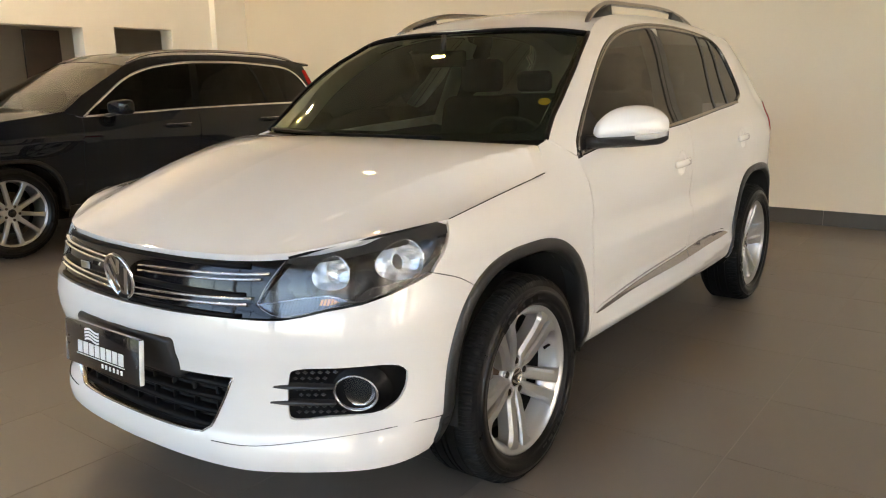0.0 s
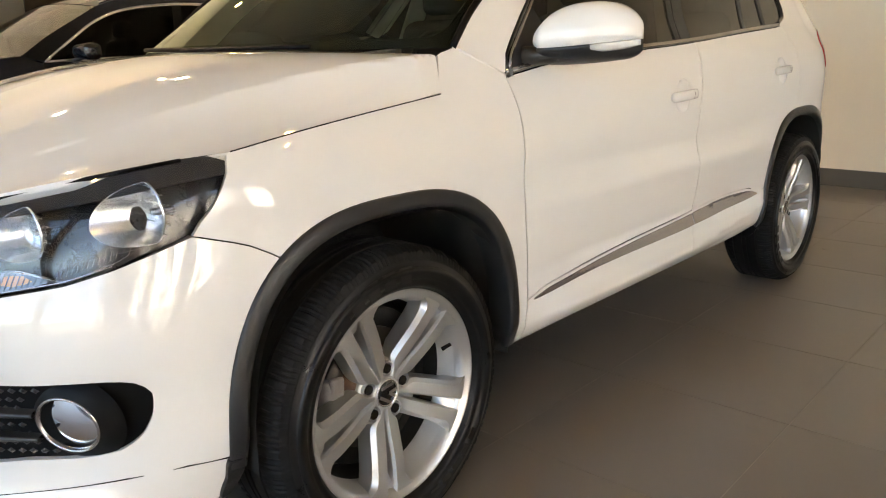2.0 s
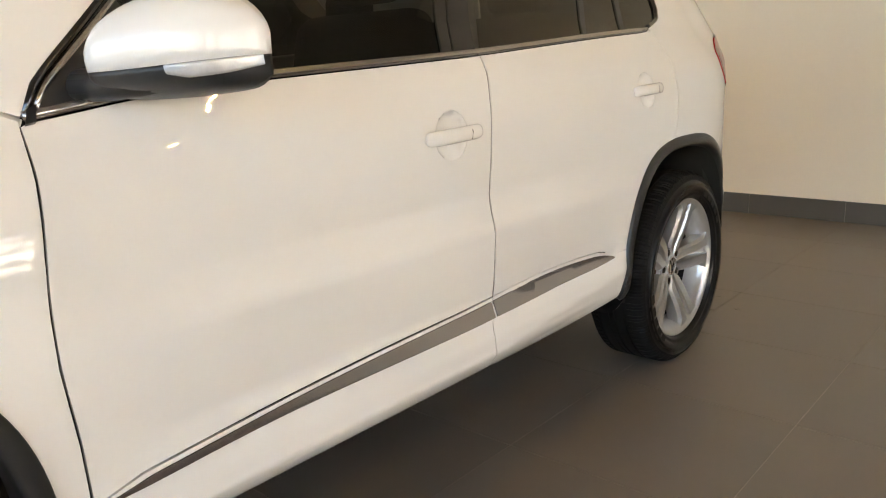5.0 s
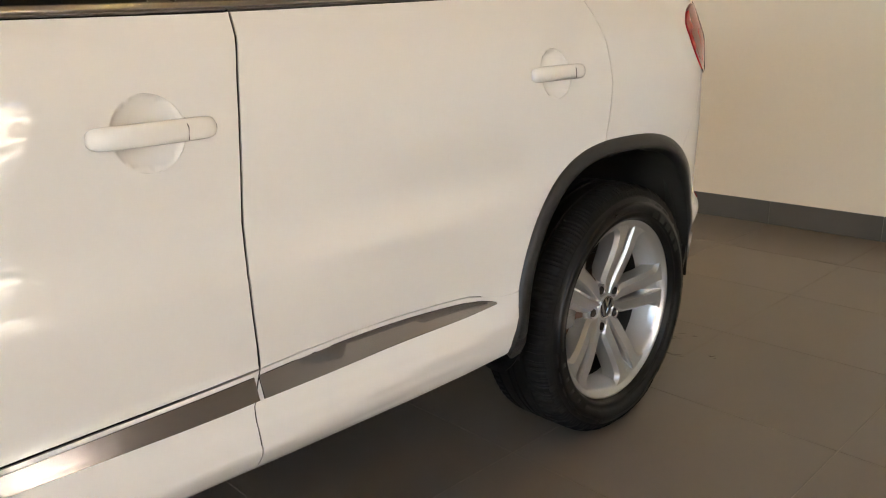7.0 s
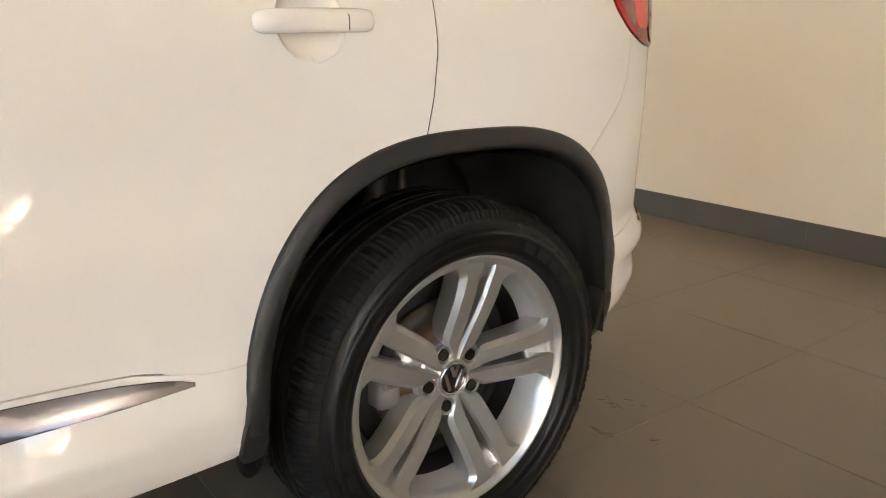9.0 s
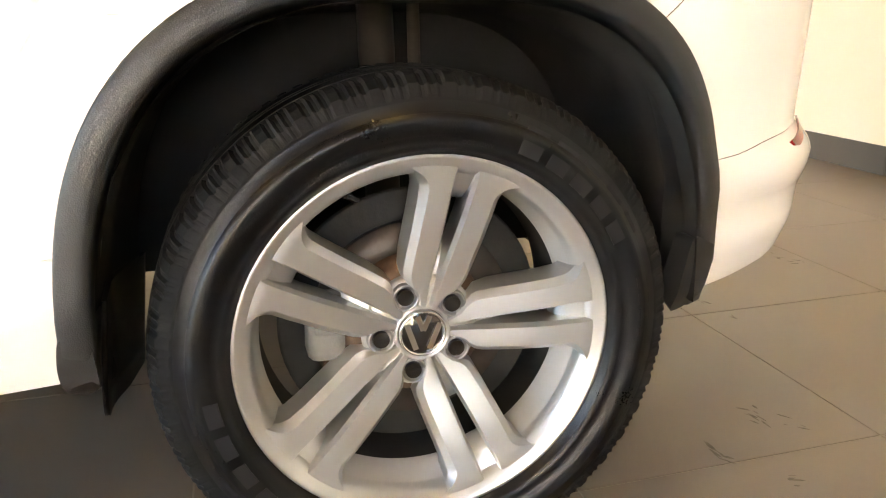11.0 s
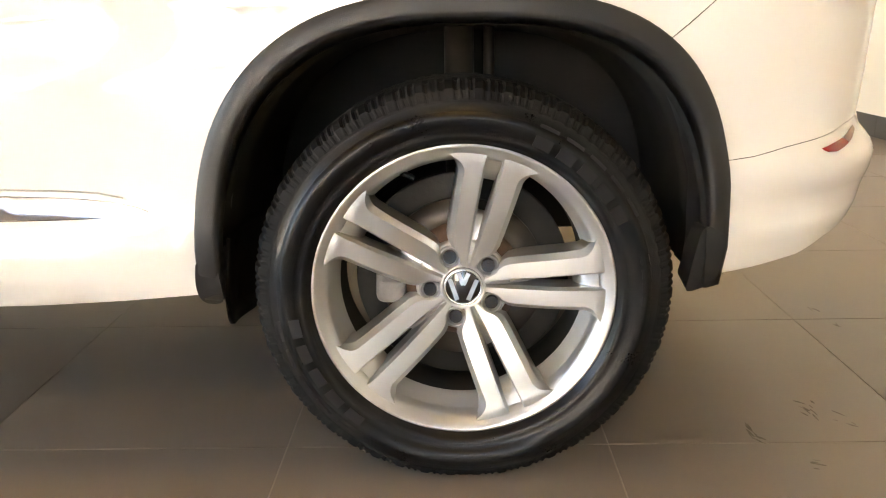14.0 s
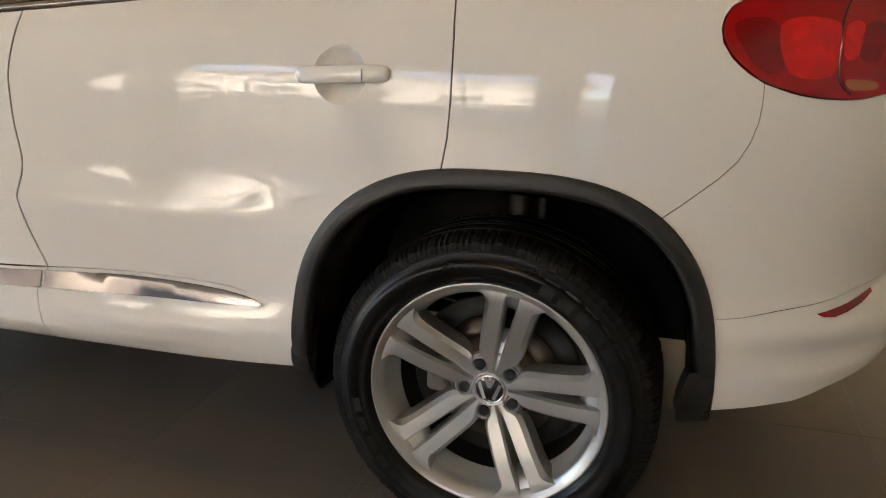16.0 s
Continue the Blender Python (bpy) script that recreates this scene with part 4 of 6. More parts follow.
# ---- wheels ----
def flat_plate(loops, height, depth, chamfer=0.006, step=0.016):
    """A plate in the (y, z) plane with holes: its face lies at height(y, z), and its edges are chamfered and go down by depth."""
    from mathutils.geometry import delaunay_2d_cdt
    loops = [dense(np.array(lp, float), step) for lp in loops]
    face = [shrunk(lp, chamfer if k == 0 else -chamfer) for k, lp in enumerate(loops)]
    rim = np.concatenate(face)
    lo, hi = rim.min(0), rim.max(0)
    gx, gy = np.meshgrid(np.arange(lo[0], hi[0], step), np.arange(lo[1], hi[1], step))
    pts = np.stack([gx.ravel(), gy.ravel()], 1)
    pts = pts[inside(pts, face)]
    if len(pts):
        pts = pts[np.linalg.norm(pts[:, None] - rim[None], axis=-1).min(1) > step * 0.45]
    edges, k = [], 0
    for lp in face:
        edges += [(k + i, k + (i + 1) % len(lp)) for i in range(len(lp))]
        k += len(lp)
    vs, _, fs, *_ = delaunay_2d_cdt([Vector(p) for p in np.concatenate([rim, pts])], edges, [], 0, 1e-7)
    vs = np.array([tuple(p) for p in vs])
    tri = np.array(list(fs))
    tri = tri[inside(vs[tri].mean(1), face)]
    a, b, c = vs[tri[:, 0]], vs[tri[:, 1]], vs[tri[:, 2]]
    area = (b - a)[:, 0] * (c - a)[:, 1] - (b - a)[:, 1] * (c - a)[:, 0]
    tri = np.where((area < 0)[:, None], tri[:, ::-1], tri)
    verts = [(height(y, z), y, z) for y, z in vs]
    faces = tri.tolist()
    for inner, outer in zip(face, loops):
        k, n = len(verts), len(inner)
        verts += [(height(y, z), y, z) for y, z in inner]
        verts += [(height(y, z) - chamfer * 0.9, y, z) for y, z in outer]
        verts += [(height(y, z) - chamfer * 0.9, y, z) for y, z in outer]
        verts += [(height(y, z) - depth, y, z) for y, z in outer]
        for s in (0, 2):
            faces += [(k + s * n + i, k + (s + 1) * n + i, k + (s + 1) * n + (i + 1) % n, k + s * n + (i + 1) % n) for i in range(n)]
    return verts, faces


def polar(pts, phi):
    """(along, across) rows, turned so that 'along' points at phi from up towards the rear."""
    c, s = math.cos(phi), math.sin(phi)
    return np.array([(v * s + w * c, v * c - w * s) for v, w in pts])


def tyre_mesh(r, lip, wide, sipes=92, sub=6, turn=0.0, axle=None):
    """A tyre about the x axis; turn and axle tell how it stands on the floor, which flattens its foot."""
    n = sipes * sub
    prof = [(-wide + 0.012, lip - 0.012), (-wide - 0.004, lip + 0.012), (-wide - 0.012, (r + lip) / 2), (-wide, r - 0.035), (-wide + 0.022, r - 0.008)]
    tread = []
    for x in np.linspace(-wide + 0.03, wide - 0.03, 9):
        tread.append((x, r - 0.002 * (x / wide) ** 2))
    grooved = []
    for k, (x, rr) in enumerate(tread):
        grooved.append((x, rr))
        if k in (1, 3, 4, 6):
            grooved += [(x + 0.003, rr), (x + 0.004, rr - 0.007), (x + 0.011, rr - 0.007), (x + 0.012, rr)]
    outer = [(wide - 0.020, r - 0.004), (wide - 0.006, r - 0.012), (wide + 0.0005, r - 0.028), (wide + 0.001, r - 0.032), (wide + 0.006, r - 0.044), (wide + 0.0085, r - 0.047), (wide + 0.0105, (r + lip) / 2 + 0.004), (wide + 0.011, (r + lip) / 2 - 0.006), (wide + 0.0095, lip + 0.030), (wide + 0.0070, lip + 0.028), (wide + 0.0040, lip + 0.018),
             (wide + 0.0045, lip + 0.016), (wide - 0.0010, lip + 0.009), (wide - 0.009, lip + 0.0055), (wide - 0.016, lip - 0.004)]
    prof = prof + grooved + outer
    first = len(prof) - len(outer)
    v = []
    for k in range(n):
        t = 2 * math.pi * k / n
        c, s = math.cos(t), math.sin(t)
        slot = k % sub in (0, 1)
        half = k % (2 * sub) in (sub + 3, sub + 4)
        for i, (x, rr) in enumerate(prof):
            d = 0.0
            if slot and (first - 2 <= i <= first + 2 or 3 <= i <= 6):
                d = 0.0034 if i < first + 2 else 0.0015
            if half and first - 1 <= i <= first + 1:
                d = 0.003
            v.append((x, (rr - d) * s, (rr - d) * c))
    if axle:
        a = math.radians(turn)
        dy_, dz_ = -math.sin(a), -math.cos(a)
        for i, (x, y, z) in enumerate(v):
            down = y * dy_ + z * dz_
            if down > axle - 0.0005:
                k = down - axle + 0.0005
                v[i] = (x, y - k * dy_, z - k * dz_)
            elif down > axle - 0.075 and abs(x) > wide - 0.004:
                v[i] = (x + math.copysign(0.006 * math.sin(math.pi * (down - axle + 0.075) / 0.075), x), y, z)
    m = len(prof)
    f = []
    for k in range(n):
        a, b = k * m, (k + 1) % n * m
        f += [(a + i, b + i, b + i + 1, a + i + 1) for i in range(m - 1)]
    me = mesh("tyre", v, f)
    me.materials.append(RUBBER)
    me.materials.append(TREAD)
    tread_face = [3 <= i % (m - 1) <= first + 2 for i in range(len(f))]
    me.polygons.foreach_set("material_index", [int(q) for q in tread_face])
    me.polygons.foreach_set("use_smooth", [not q for q in tread_face])
    return me


def bent_text(body, size, radius, phi, x, lift=0.0008):
    """Raised lettering bent round the wheel, read from outside; phi is its middle, from up towards the rear."""
    cu = bpy.data.curves.new("lettering", "FONT")
    cu.body, cu.size, cu.align_x, cu.extrude = body, size, "CENTER", 0.0
    ob = new("lettering", cu)
    dep = bpy.context.evaluated_depsgraph_get()
    me = bpy.data.meshes.new_from_object(ob.evaluated_get(dep))
    bpy.data.objects.remove(ob)
    for p in me.vertices:
        t = phi + p.co.x / radius
        rr = radius + p.co.y
        p.co = Vector((x + lift, rr * math.sin(t), rr * math.cos(t)))
    return me


def raised_block(r0, r1, phi, width, x0, x1, lift=0.0012, slant=0.0):
    """A flat raised shape on the sidewall."""
    v = []
    for k in range(5):
        t = phi + (k / 4 - 0.5) * width
        for r, x in ((r0, x0), (r0, x0 + lift), (r1, x1 + lift), (r1, x1)):
            tt = t + slant * (r - r0) / (r1 - r0)
            v.append((x, r * math.sin(tt), r * math.cos(tt)))
    f = grid_faces(5, 4) + [(0, 1, 2, 3), (16, 19, 18, 17)]
    return v, f


def disc(x0, x1, r, bevel=0.003, sides=32, y=0.0, z=0.0):
    v, f = lathe([(x0, 0.0001), (x0, r), (x1 - bevel, r), (x1, r - bevel), (x1, 0.0001)], sides)
    return [(a, b + y, c + z) for a, b, c in v], f


def emblem(parent, radius, at, name="emblem"):
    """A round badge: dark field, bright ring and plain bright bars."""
    e = part(name, mesh(name, *disc(0, 0.004, radius * 0.98, 0.001)), GLOSSBLACK, parent, "round black and chrome badge", m=at)
    v, f = lathe([(0.0, radius), (0.005, radius), (0.007, radius * 0.95), (0.005, radius * 0.87), (0.003, radius * 0.86)], 48)
    part("badge_ring", mesh("badge_ring", v, f), CHROME, e)
    R = radius
    for a, b in (((-0.70, 0.44), (-0.28, -0.68)), ((-0.26, 0.78), (0.0, 0.14)), ((0.70, 0.44), (0.28, -0.68)), ((0.26, 0.78), (0.0, 0.14))):
        a, b = np.array(a) * R, np.array(b) * R
        d = (b - a) / np.linalg.norm(b - a)
        s = np.array([-d[1], d[0]]) * R * 0.115
        q = [a + s, b + s, b - s, a - s]
        v = [(0.002, y, z) for y, z in q] + [(0.0062, y * 0.99, z * 0.99) for y, z in q]
        part("badge_bar", mesh("badge_bar", v, [(4, 5, 6, 7), (0, 1, 5, 4), (1, 2, 6, 5), (2, 3, 7, 6), (3, 0, 4, 7)], smooth=False), CHROME, e)
    return e


TR, LIP, TW, AXLE = 0.346, 0.246, 0.110, 0.332


def face_x(r):
    """How far out the spokes' face lies at a distance from the hub."""
    return 0.057 + 0.030 * float(smoothstep(0.03, 0.20, r)) + 0.0045 * float(smoothstep(0.19, 0.225, r))


def spoke_data(side):
    """One of a pair of spokes, lying along z beside the pair's middle line: a flat face with chamfered edges and deep flanks."""
    rows = [  # along, inner edge, outer edge, inner chamfer, outer chamfer
        (0.036, 0.0012, 0.0120, 0.0025, 0.0025), (0.046, 0.0018, 0.0165, 0.0030, 0.0030), (0.056, 0.0024, 0.0225, 0.0036, 0.0040), (0.064, 0.0030, 0.0330, 0.0040, 0.0055), (0.072, 0.0036, 0.0405, 0.0042, 0.0080),
        (0.082, 0.0042, 0.0440, 0.0044, 0.0090), (0.105, 0.0056, 0.0462, 0.0044, 0.0090), (0.140, 0.0078, 0.0486, 0.0044, 0.0090), (0.175, 0.0098, 0.0510, 0.0042, 0.0092), (0.198, 0.0110, 0.0530, 0.0040, 0.0100),
        (0.205, 0.0116, 0.0560, 0.0038, 0.0105), (0.211, 0.0120, 0.0610, 0.0036, 0.0105), (0.216, 0.0122, 0.0680, 0.0034, 0.0095), (0.220, 0.0123, 0.0770, 0.0030, 0.0075), (0.224, 0.0124, 0.0860, 0.0028, 0.0045), (0.232, 0.0126, 0.0900, 0.0020, 0.0020)]
    cols = []
    for v, wi, wo, ci, co in rows:
        x = face_x(v)
        deep = 0.030 + 0.022 * float(smoothstep(0.05, 0.12, v))
        cols.append([(x - deep, wi + 0.001), (x - ci * 2.0, wi), (x - 0.0004, wi + ci), (x, (wi + ci + wo - co) / 2), (x - 0.0004, wo - co), (x - co * 1.25, wo), (x - deep, wo + 0.003)])
    verts, faces = [], []
    for j0, j1 in ((0, 1), (1, 2), (2, 4), (4, 5), (5, 6)):
        k, m = len(verts), j1 - j0 + 1
        for (v, *_), col in zip(rows, cols):
            verts += [(x, side * w, v) for x, w in col[j0:j1 + 1]]
        fs = [tuple(k + i for i in q) for q in grid_faces(len(rows), m)]
        faces += fs if side > 0 else [q[::-1] for q in fs]
    return verts, faces


def alloy_wheel(name="wheel", caliper_turn=0.0, turn=0.0):
    w = new(name)
    stand = turn
    part("tyre", tyre_mesh(TR, LIP, TW, turn=stand, axle=AXLE), RUBBER, w, "black road tyre with moulded lettering")
    v, f = lathe([(0.094, LIP + 0.0045), (0.0990, LIP + 0.0036), (0.1006, LIP + 0.0012), (0.0992, LIP - 0.0020), (0.0955, LIP - 0.0075), (0.0910, LIP - 0.0130), (0.0870, LIP - 0.0175), (0.080, LIP - 0.0215), (0.066, LIP - 0.0255)], 120)
    part("rim", mesh("rim", v, f), ALLOY, w, "silver painted alloy rim")
    v, f = lathe([(0.066, LIP - 0.0255), (0.040, LIP - 0.031), (0.018, LIP - 0.034)], 120)
    part("rim_barrel", mesh("rim_barrel", v, f), BARREL, w)
    # deep part of the same barrel: near-black colour stands in for shade
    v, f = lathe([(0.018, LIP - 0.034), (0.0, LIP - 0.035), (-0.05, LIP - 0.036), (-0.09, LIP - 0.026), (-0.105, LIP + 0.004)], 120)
    part("inner_barrel", mesh("inner_barrel", v, f), LINER, w, "inner barrel, its shade put into a near-black colour")
    v, f = lathe([(0.020, 0.081), (0.042, 0.080), (0.047, 0.076), (0.048, 0.060), (0.049, 0.038)], 60)
    part("hub_plate", mesh("hub_plate", v, f), ALLOY, w)
    for k in range(5):
        phi, phi2 = math.radians(-25.0 + 72 * k), math.radians(11.0 + 72 * k)
        turn = pose(0, 0, 0, -math.degrees(phi2), 0, 0)
        for side in (1, -1):
            part("spoke", mesh("spoke", *spoke_data(side)), ALLOY, w, m=turn)
        y, z = 0.056 * math.sin(phi), 0.056 * math.cos(phi)
        bm = bmesh.new()
        bmesh.ops.create_cone(bm, cap_ends=True, segments=16, radius1=0.0132, radius2=0.0112, depth=0.016)
        for p in bm.verts:
            p.co = Vector((0.0465 + p.co.z, y + p.co.x, z + p.co.y))
        bolt = part("bolt_cap", bm, GLOSSBLACK, w, "black plastic bolt cap")
        v, f = lathe([(0.0475, 0.001), (0.0488, 0.0142), (0.0540, 0.0150), (0.0555, 0.0168), (0.054, 0.0185), (0.042, 0.0200)], 28)
        part("bolt_seat", mesh("bolt_seat", [(a, b + y, c + z) for a, b, c in v], f), ALLOYDARK, bolt)
        # the web between a pair of spokes: closed at the hub and at the rim, open between
        for rows in (((0.034, 0.050), (0.070, 0.045), (0.100, 0.040), (0.124, 0.030), (0.128, 0.018)), ((0.186, 0.040), (0.190, 0.056), (0.205, 0.070), (0.228, 0.083))):
            gv = []
            for along, x in rows:
                half = 0.006 + 0.045 * along
                gv += [(x, half, along), (x - 0.002, 0.0, along), (x, -half, along)]
            part("spoke_web", mesh("spoke_web", gv, [q[::-1] for q in grid_faces(len(rows), 3)]), ALLOY, w, m=turn)
    v, f = lathe([(0.040, 0.041), (0.056, 0.039), (0.0585, 0.0355), (0.052, 0.0335)], 40)
    part("hub_ring", mesh("hub_ring", v, f), ALLOY, w)
    emblem(w, 0.033, pose(0.0530, 0, 0), "hub_cap")
    t = math.radians(-27)
    bm = bmesh.new()
    bmesh.ops.create_cone(bm, cap_ends=True, segments=12, radius1=0.0055, radius2=0.0045, depth=0.026)
    valve = part("valve", bm, GLOSSBLACK, w, "small black valve cap")
    valve.matrix_basis = pose(0.055, 0.212 * math.sin(t), 0.212 * math.cos(t), 40, 60, 0)
    # sidewall writing: size and rating, with plain raised shapes for the maker's words
    part("size_lettering", bent_text("235/50R18  97V", 0.0125, LIP + 0.0185, math.radians(-27), TW + 0.0052), RUBBERGLOSS, w)
    part("code_lettering", bent_text("DOT H2WV", 0.0075, LIP + 0.0185, math.radians(10), TW + 0.0052), RUBBERGLOSS, w)
    for mid, count, step in ((-121, 5, 9.6), (41, 5, 8.6), (82, 4, 4.6)):
        for k in range(count):
            phi = math.radians(mid + (k - (count - 1) / 2) * step)
            tall = 0.029 if step > 5 else 0.012
            blk = raised_block(LIP + 0.052 - tall, LIP + 0.052 + tall * 0.25, phi, math.radians(step * 0.70), TW + 0.0104, TW + 0.0092, lift=0.0009)
            part("sidewall_shape", mesh("sidewall_shape", *blk, smooth=False), RUBBERGLOSS, w)
    # brake
    v, f = lathe([(-0.006, 0.075), (0.006, 0.075), (0.006, 0.142), (-0.006, 0.142)], 72, close=True)
    part("brake_disc", mesh("brake_disc", v, f), STEEL, w, "worn steel brake disc with rust ring")
    v, f = lathe([(0.004, 0.102), (0.022, 0.098), (0.034, 0.085), (0.040, 0.060), (0.040, 0.03)], 48)
    part("brake_hat", mesh("brake_hat", v, f), RUST, w)
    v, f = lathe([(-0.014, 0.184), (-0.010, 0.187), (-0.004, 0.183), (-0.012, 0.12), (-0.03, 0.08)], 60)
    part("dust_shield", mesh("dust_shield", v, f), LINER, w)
    c = part("brake_caliper", box(-0.045, 0.030, -0.150, -0.098, -0.045, 0.052, 0.014, 3), CAST, w, "bare cast brake caliper", m=pose(0, 0, 0, caliper_turn, 0, 0))
    part("caliper_bracket", box(0.000, 0.022, -0.128, -0.096, -0.072, -0.042, 0.006, 2), RUST, c)
    part("caliper_bridge", box(0.018, 0.034, -0.142, -0.104, -0.005, 0.060, 0.007, 2), CAST, c)
    return w


front_wheel = alloy_wheel(caliper_turn=100.0, turn=-104.0)
front_wheel.parent = suv
front_wheel.matrix_basis = pose(0.785, -0.014, AXLE, -104, 0, 0)
rear_wheel = alloy_wheel(turn=-2.2)
rear_wheel.parent = suv
rear_wheel.matrix_basis = pose(0.785, 2.600, AXLE, -2.2, 0, 0)
copy_thing(front_wheel, pose(-0.785, -0.014, AXLE, 0, 0, 180) @ pose(0, 0, 0, -104, 0, 0))
copy_thing(rear_wheel, pose(-0.785, 2.600, AXLE, 0, 0, 180) @ pose(0, 0, 0, -2.2, 0, 0))


# ---- white car: fittings ----
def both_part(name, make, material, label="", parent=None):
    """A left fitting and its mirror image; make() returns vertices and faces."""
    v, f = make()
    out = []
    for m in (1, -1):
        me = mesh(name, [(x * m, y, z) for x, y, z in v], [q if m > 0 else q[::-1] for q in f])
        out.append(part(name, me, material, parent or suv, label))
    return out


for y, z, r in HANDLES:
    dish = ring(y, z, r + 0.004)
    mid = dish.mean(0)

    def bowl(u, t, mid=mid, r=r):
        d = np.sqrt((u - mid[0]) ** 2 + (t - mid[1]) ** 2) / r
        return SUV(u, t) - SUV.normal(u, t) * (0.0007 + 0.026 * np.clip(1 - d**2, 0, 1) ** 0.6)[..., None]

    for m in (False, True):
        part("handle_dish", skin(Patch(bowl), [dish], step=0.008, depth=0, mirror=m), WHITE, suv)
    along = [0.0, 0.004, 0.011, 0.024, 0.045, 0.07, 0.095, 0.12, 0.145, 0.166, 0.179, 0.186, 0.190]
    line = [(y - 0.088 + k, z + 0.030 * k - 0.002) for k in along]
    rad = [0.009, 0.0135, 0.0158, 0.0166, 0.0168, 0.0168, 0.0168, 0.0168, 0.0168, 0.0166, 0.0158, 0.0135, 0.009]
    lift = [0.000, 0.003, 0.005, 0.008, 0.010, 0.011, 0.011, 0.010, 0.009, 0.007, 0.005, 0.003, 0.000]
    q = ty(line)
    pts = SUV(q[:, 0], q[:, 1], np.array(lift)[:, None])
    both_part("door_handle", lambda: tube(pts, rad, 16, 0.50, up=(1, 0, 0.1)), WHITE, "white pull handle over a round recess")
    q2 = ty([(y + 0.052, z + 0.019), (y + 0.052, z + 0.006), (y + 0.052, z - 0.012)])
    both_part("lock_cover_seam", lambda: tube(SUV(q2[:, 0], q2[:, 1], np.array([0.008, 0.0194, 0.0165])[:, None]), 0.0008, 6), DARK)

TRIM_T = rounded([(0.504, 0.430), (0.573, 0.444), (0.847, 0.465), (1.1, 0.477), (1.40, 0.487), (1.5, 0.492), (1.65, 0.501), (1.80, 0.505), (2.0, 0.499), (2.08, 0.486), (2.101, 0.479)], 0.04)
TRIM_B = rounded([(0.505, 0.427), (0.566, 0.430), (0.841, 0.447), (1.37, 0.451), (1.49, 0.454), (1.64, 0.458), (1.80, 0.464), (2.0, 0.469), (2.099, 0.476)], 0.04)


def tilted(u, t):
    """The trim's own face, just proud of the sloping sill."""
    return SUV(u, t, 0.0035)


for lo, hi in ((0.506, 1.494), (1.504, 2.099)):
    lp = ty(np.array(span(TRIM_T, lo, hi) + span(TRIM_B, lo, hi)[::-1]))
    both("door_trim", Patch(tilted), [lp], TRIMMETAL, "satin metal trim strip", depth=0.014)
    both("trim_shadow", SUV, [shrunk(dense(lp, 0.02), -0.0009)], GLOSSBLACK, lift=0.0010, depth=0)

foot = ty([(0.348, 1.0905), (0.43, 1.055), (0.497, 1.016)])
for m in (False, True):
    part("pillar_foot", strip(SUV, foot, [(-0.006, -0.0035), (-0.004, -0.0006), (0.004, -0.0006), (0.006, -0.0035)], mirror=m), WHITE, suv)

# windows: black frame, pillars and bright strips
wl = ty(rounded(WINDOW, 0.03))
for m in (False, True):
    part("window_seal", strip(SUV, wl, [(0.002, -0.008), (0.002, 0.0015), (-0.008, 0.002), (-0.010, -0.010)], mirror=m), GLOSSBLACK, suv, "black rubber window seal")
    part("belt_strip", strip(SUV, ty(rounded(BELT, 0.05)), [(-0.002, -0.004), (-0.002, 0.005), (-0.006, 0.0075), (-0.013, 0.006), (-0.017, -0.006)], mirror=m), SATIN, suv, "satin chrome strip under the windows")
    al = ty(rounded([(0.517, 1.030), (0.544, 1.067), (0.650, 1.162), (0.764, 1.268), (0.928, 1.378), (1.122, 1.463), (1.330, 1.512), (1.53, 1.537), (1.744, 1.551), (1.984, 1.554), (2.22, 1.546), (2.42, 1.526)], 0.03))
    part("pillar_strip", strip(SUV, al, [(0.003, -0.006), (0.003, 0.001), (-0.006, 0.001), (-0.006, -0.008)], mirror=m), SATIN, suv, "satin inner window strip")
for lp in ([(1.39, 1.086), (1.425, 1.088), (1.690, 1.548), (1.645, 1.546)], [(1.435, 1.089), (1.515, 1.092), (1.765, 1.549), (1.698, 1.549)], [(2.05, 1.128), (2.076, 1.130), (2.352, 1.535), (2.320, 1.537)], [(2.30, 1.143), (2.328, 1.145), (2.500, 1.500), (2.472, 1.512)]):
    both("window_pillar", SUV, [ty(rounded(lp, 0.05, closed=True, tension=0.05))], CLAD, "black pillar cover", lift=-0.003, depth=0.006)
both("strip_end", SUV, [ty([(0.499, 1.010), (0.514, 1.012), (0.522, 1.038), (0.507, 1.030)])], GLOSSBLACK, "black end cap of the window strip", lift=0.0078, depth=0.012, step=0.01)
both("mirror_sail", SUV, [ty([(0.521, 1.034), (0.600, 1.124), (0.692, 1.205), (0.765, 1.054)])], CLAD, lift=-0.002, depth=0.004)


# door mirror: a lofted cap over a black base that carries the indicator
def mirror_at(s):
    """At 0 (inner tip) to 1 (outer end): x, rear y, depth, height."""
    f = max(0.0, 1 - abs(2 * s ** 0.86 - 1) ** 2.3) ** 0.62
    return 0.803 + 0.226 * s, 0.695 + 0.078 * s, 0.012 + 0.112 * max(0.0, 1 - s ** 3.5) ** 0.7 * min(1.0, 0.80 + 1.6 * s), 0.030 + 0.082 * f


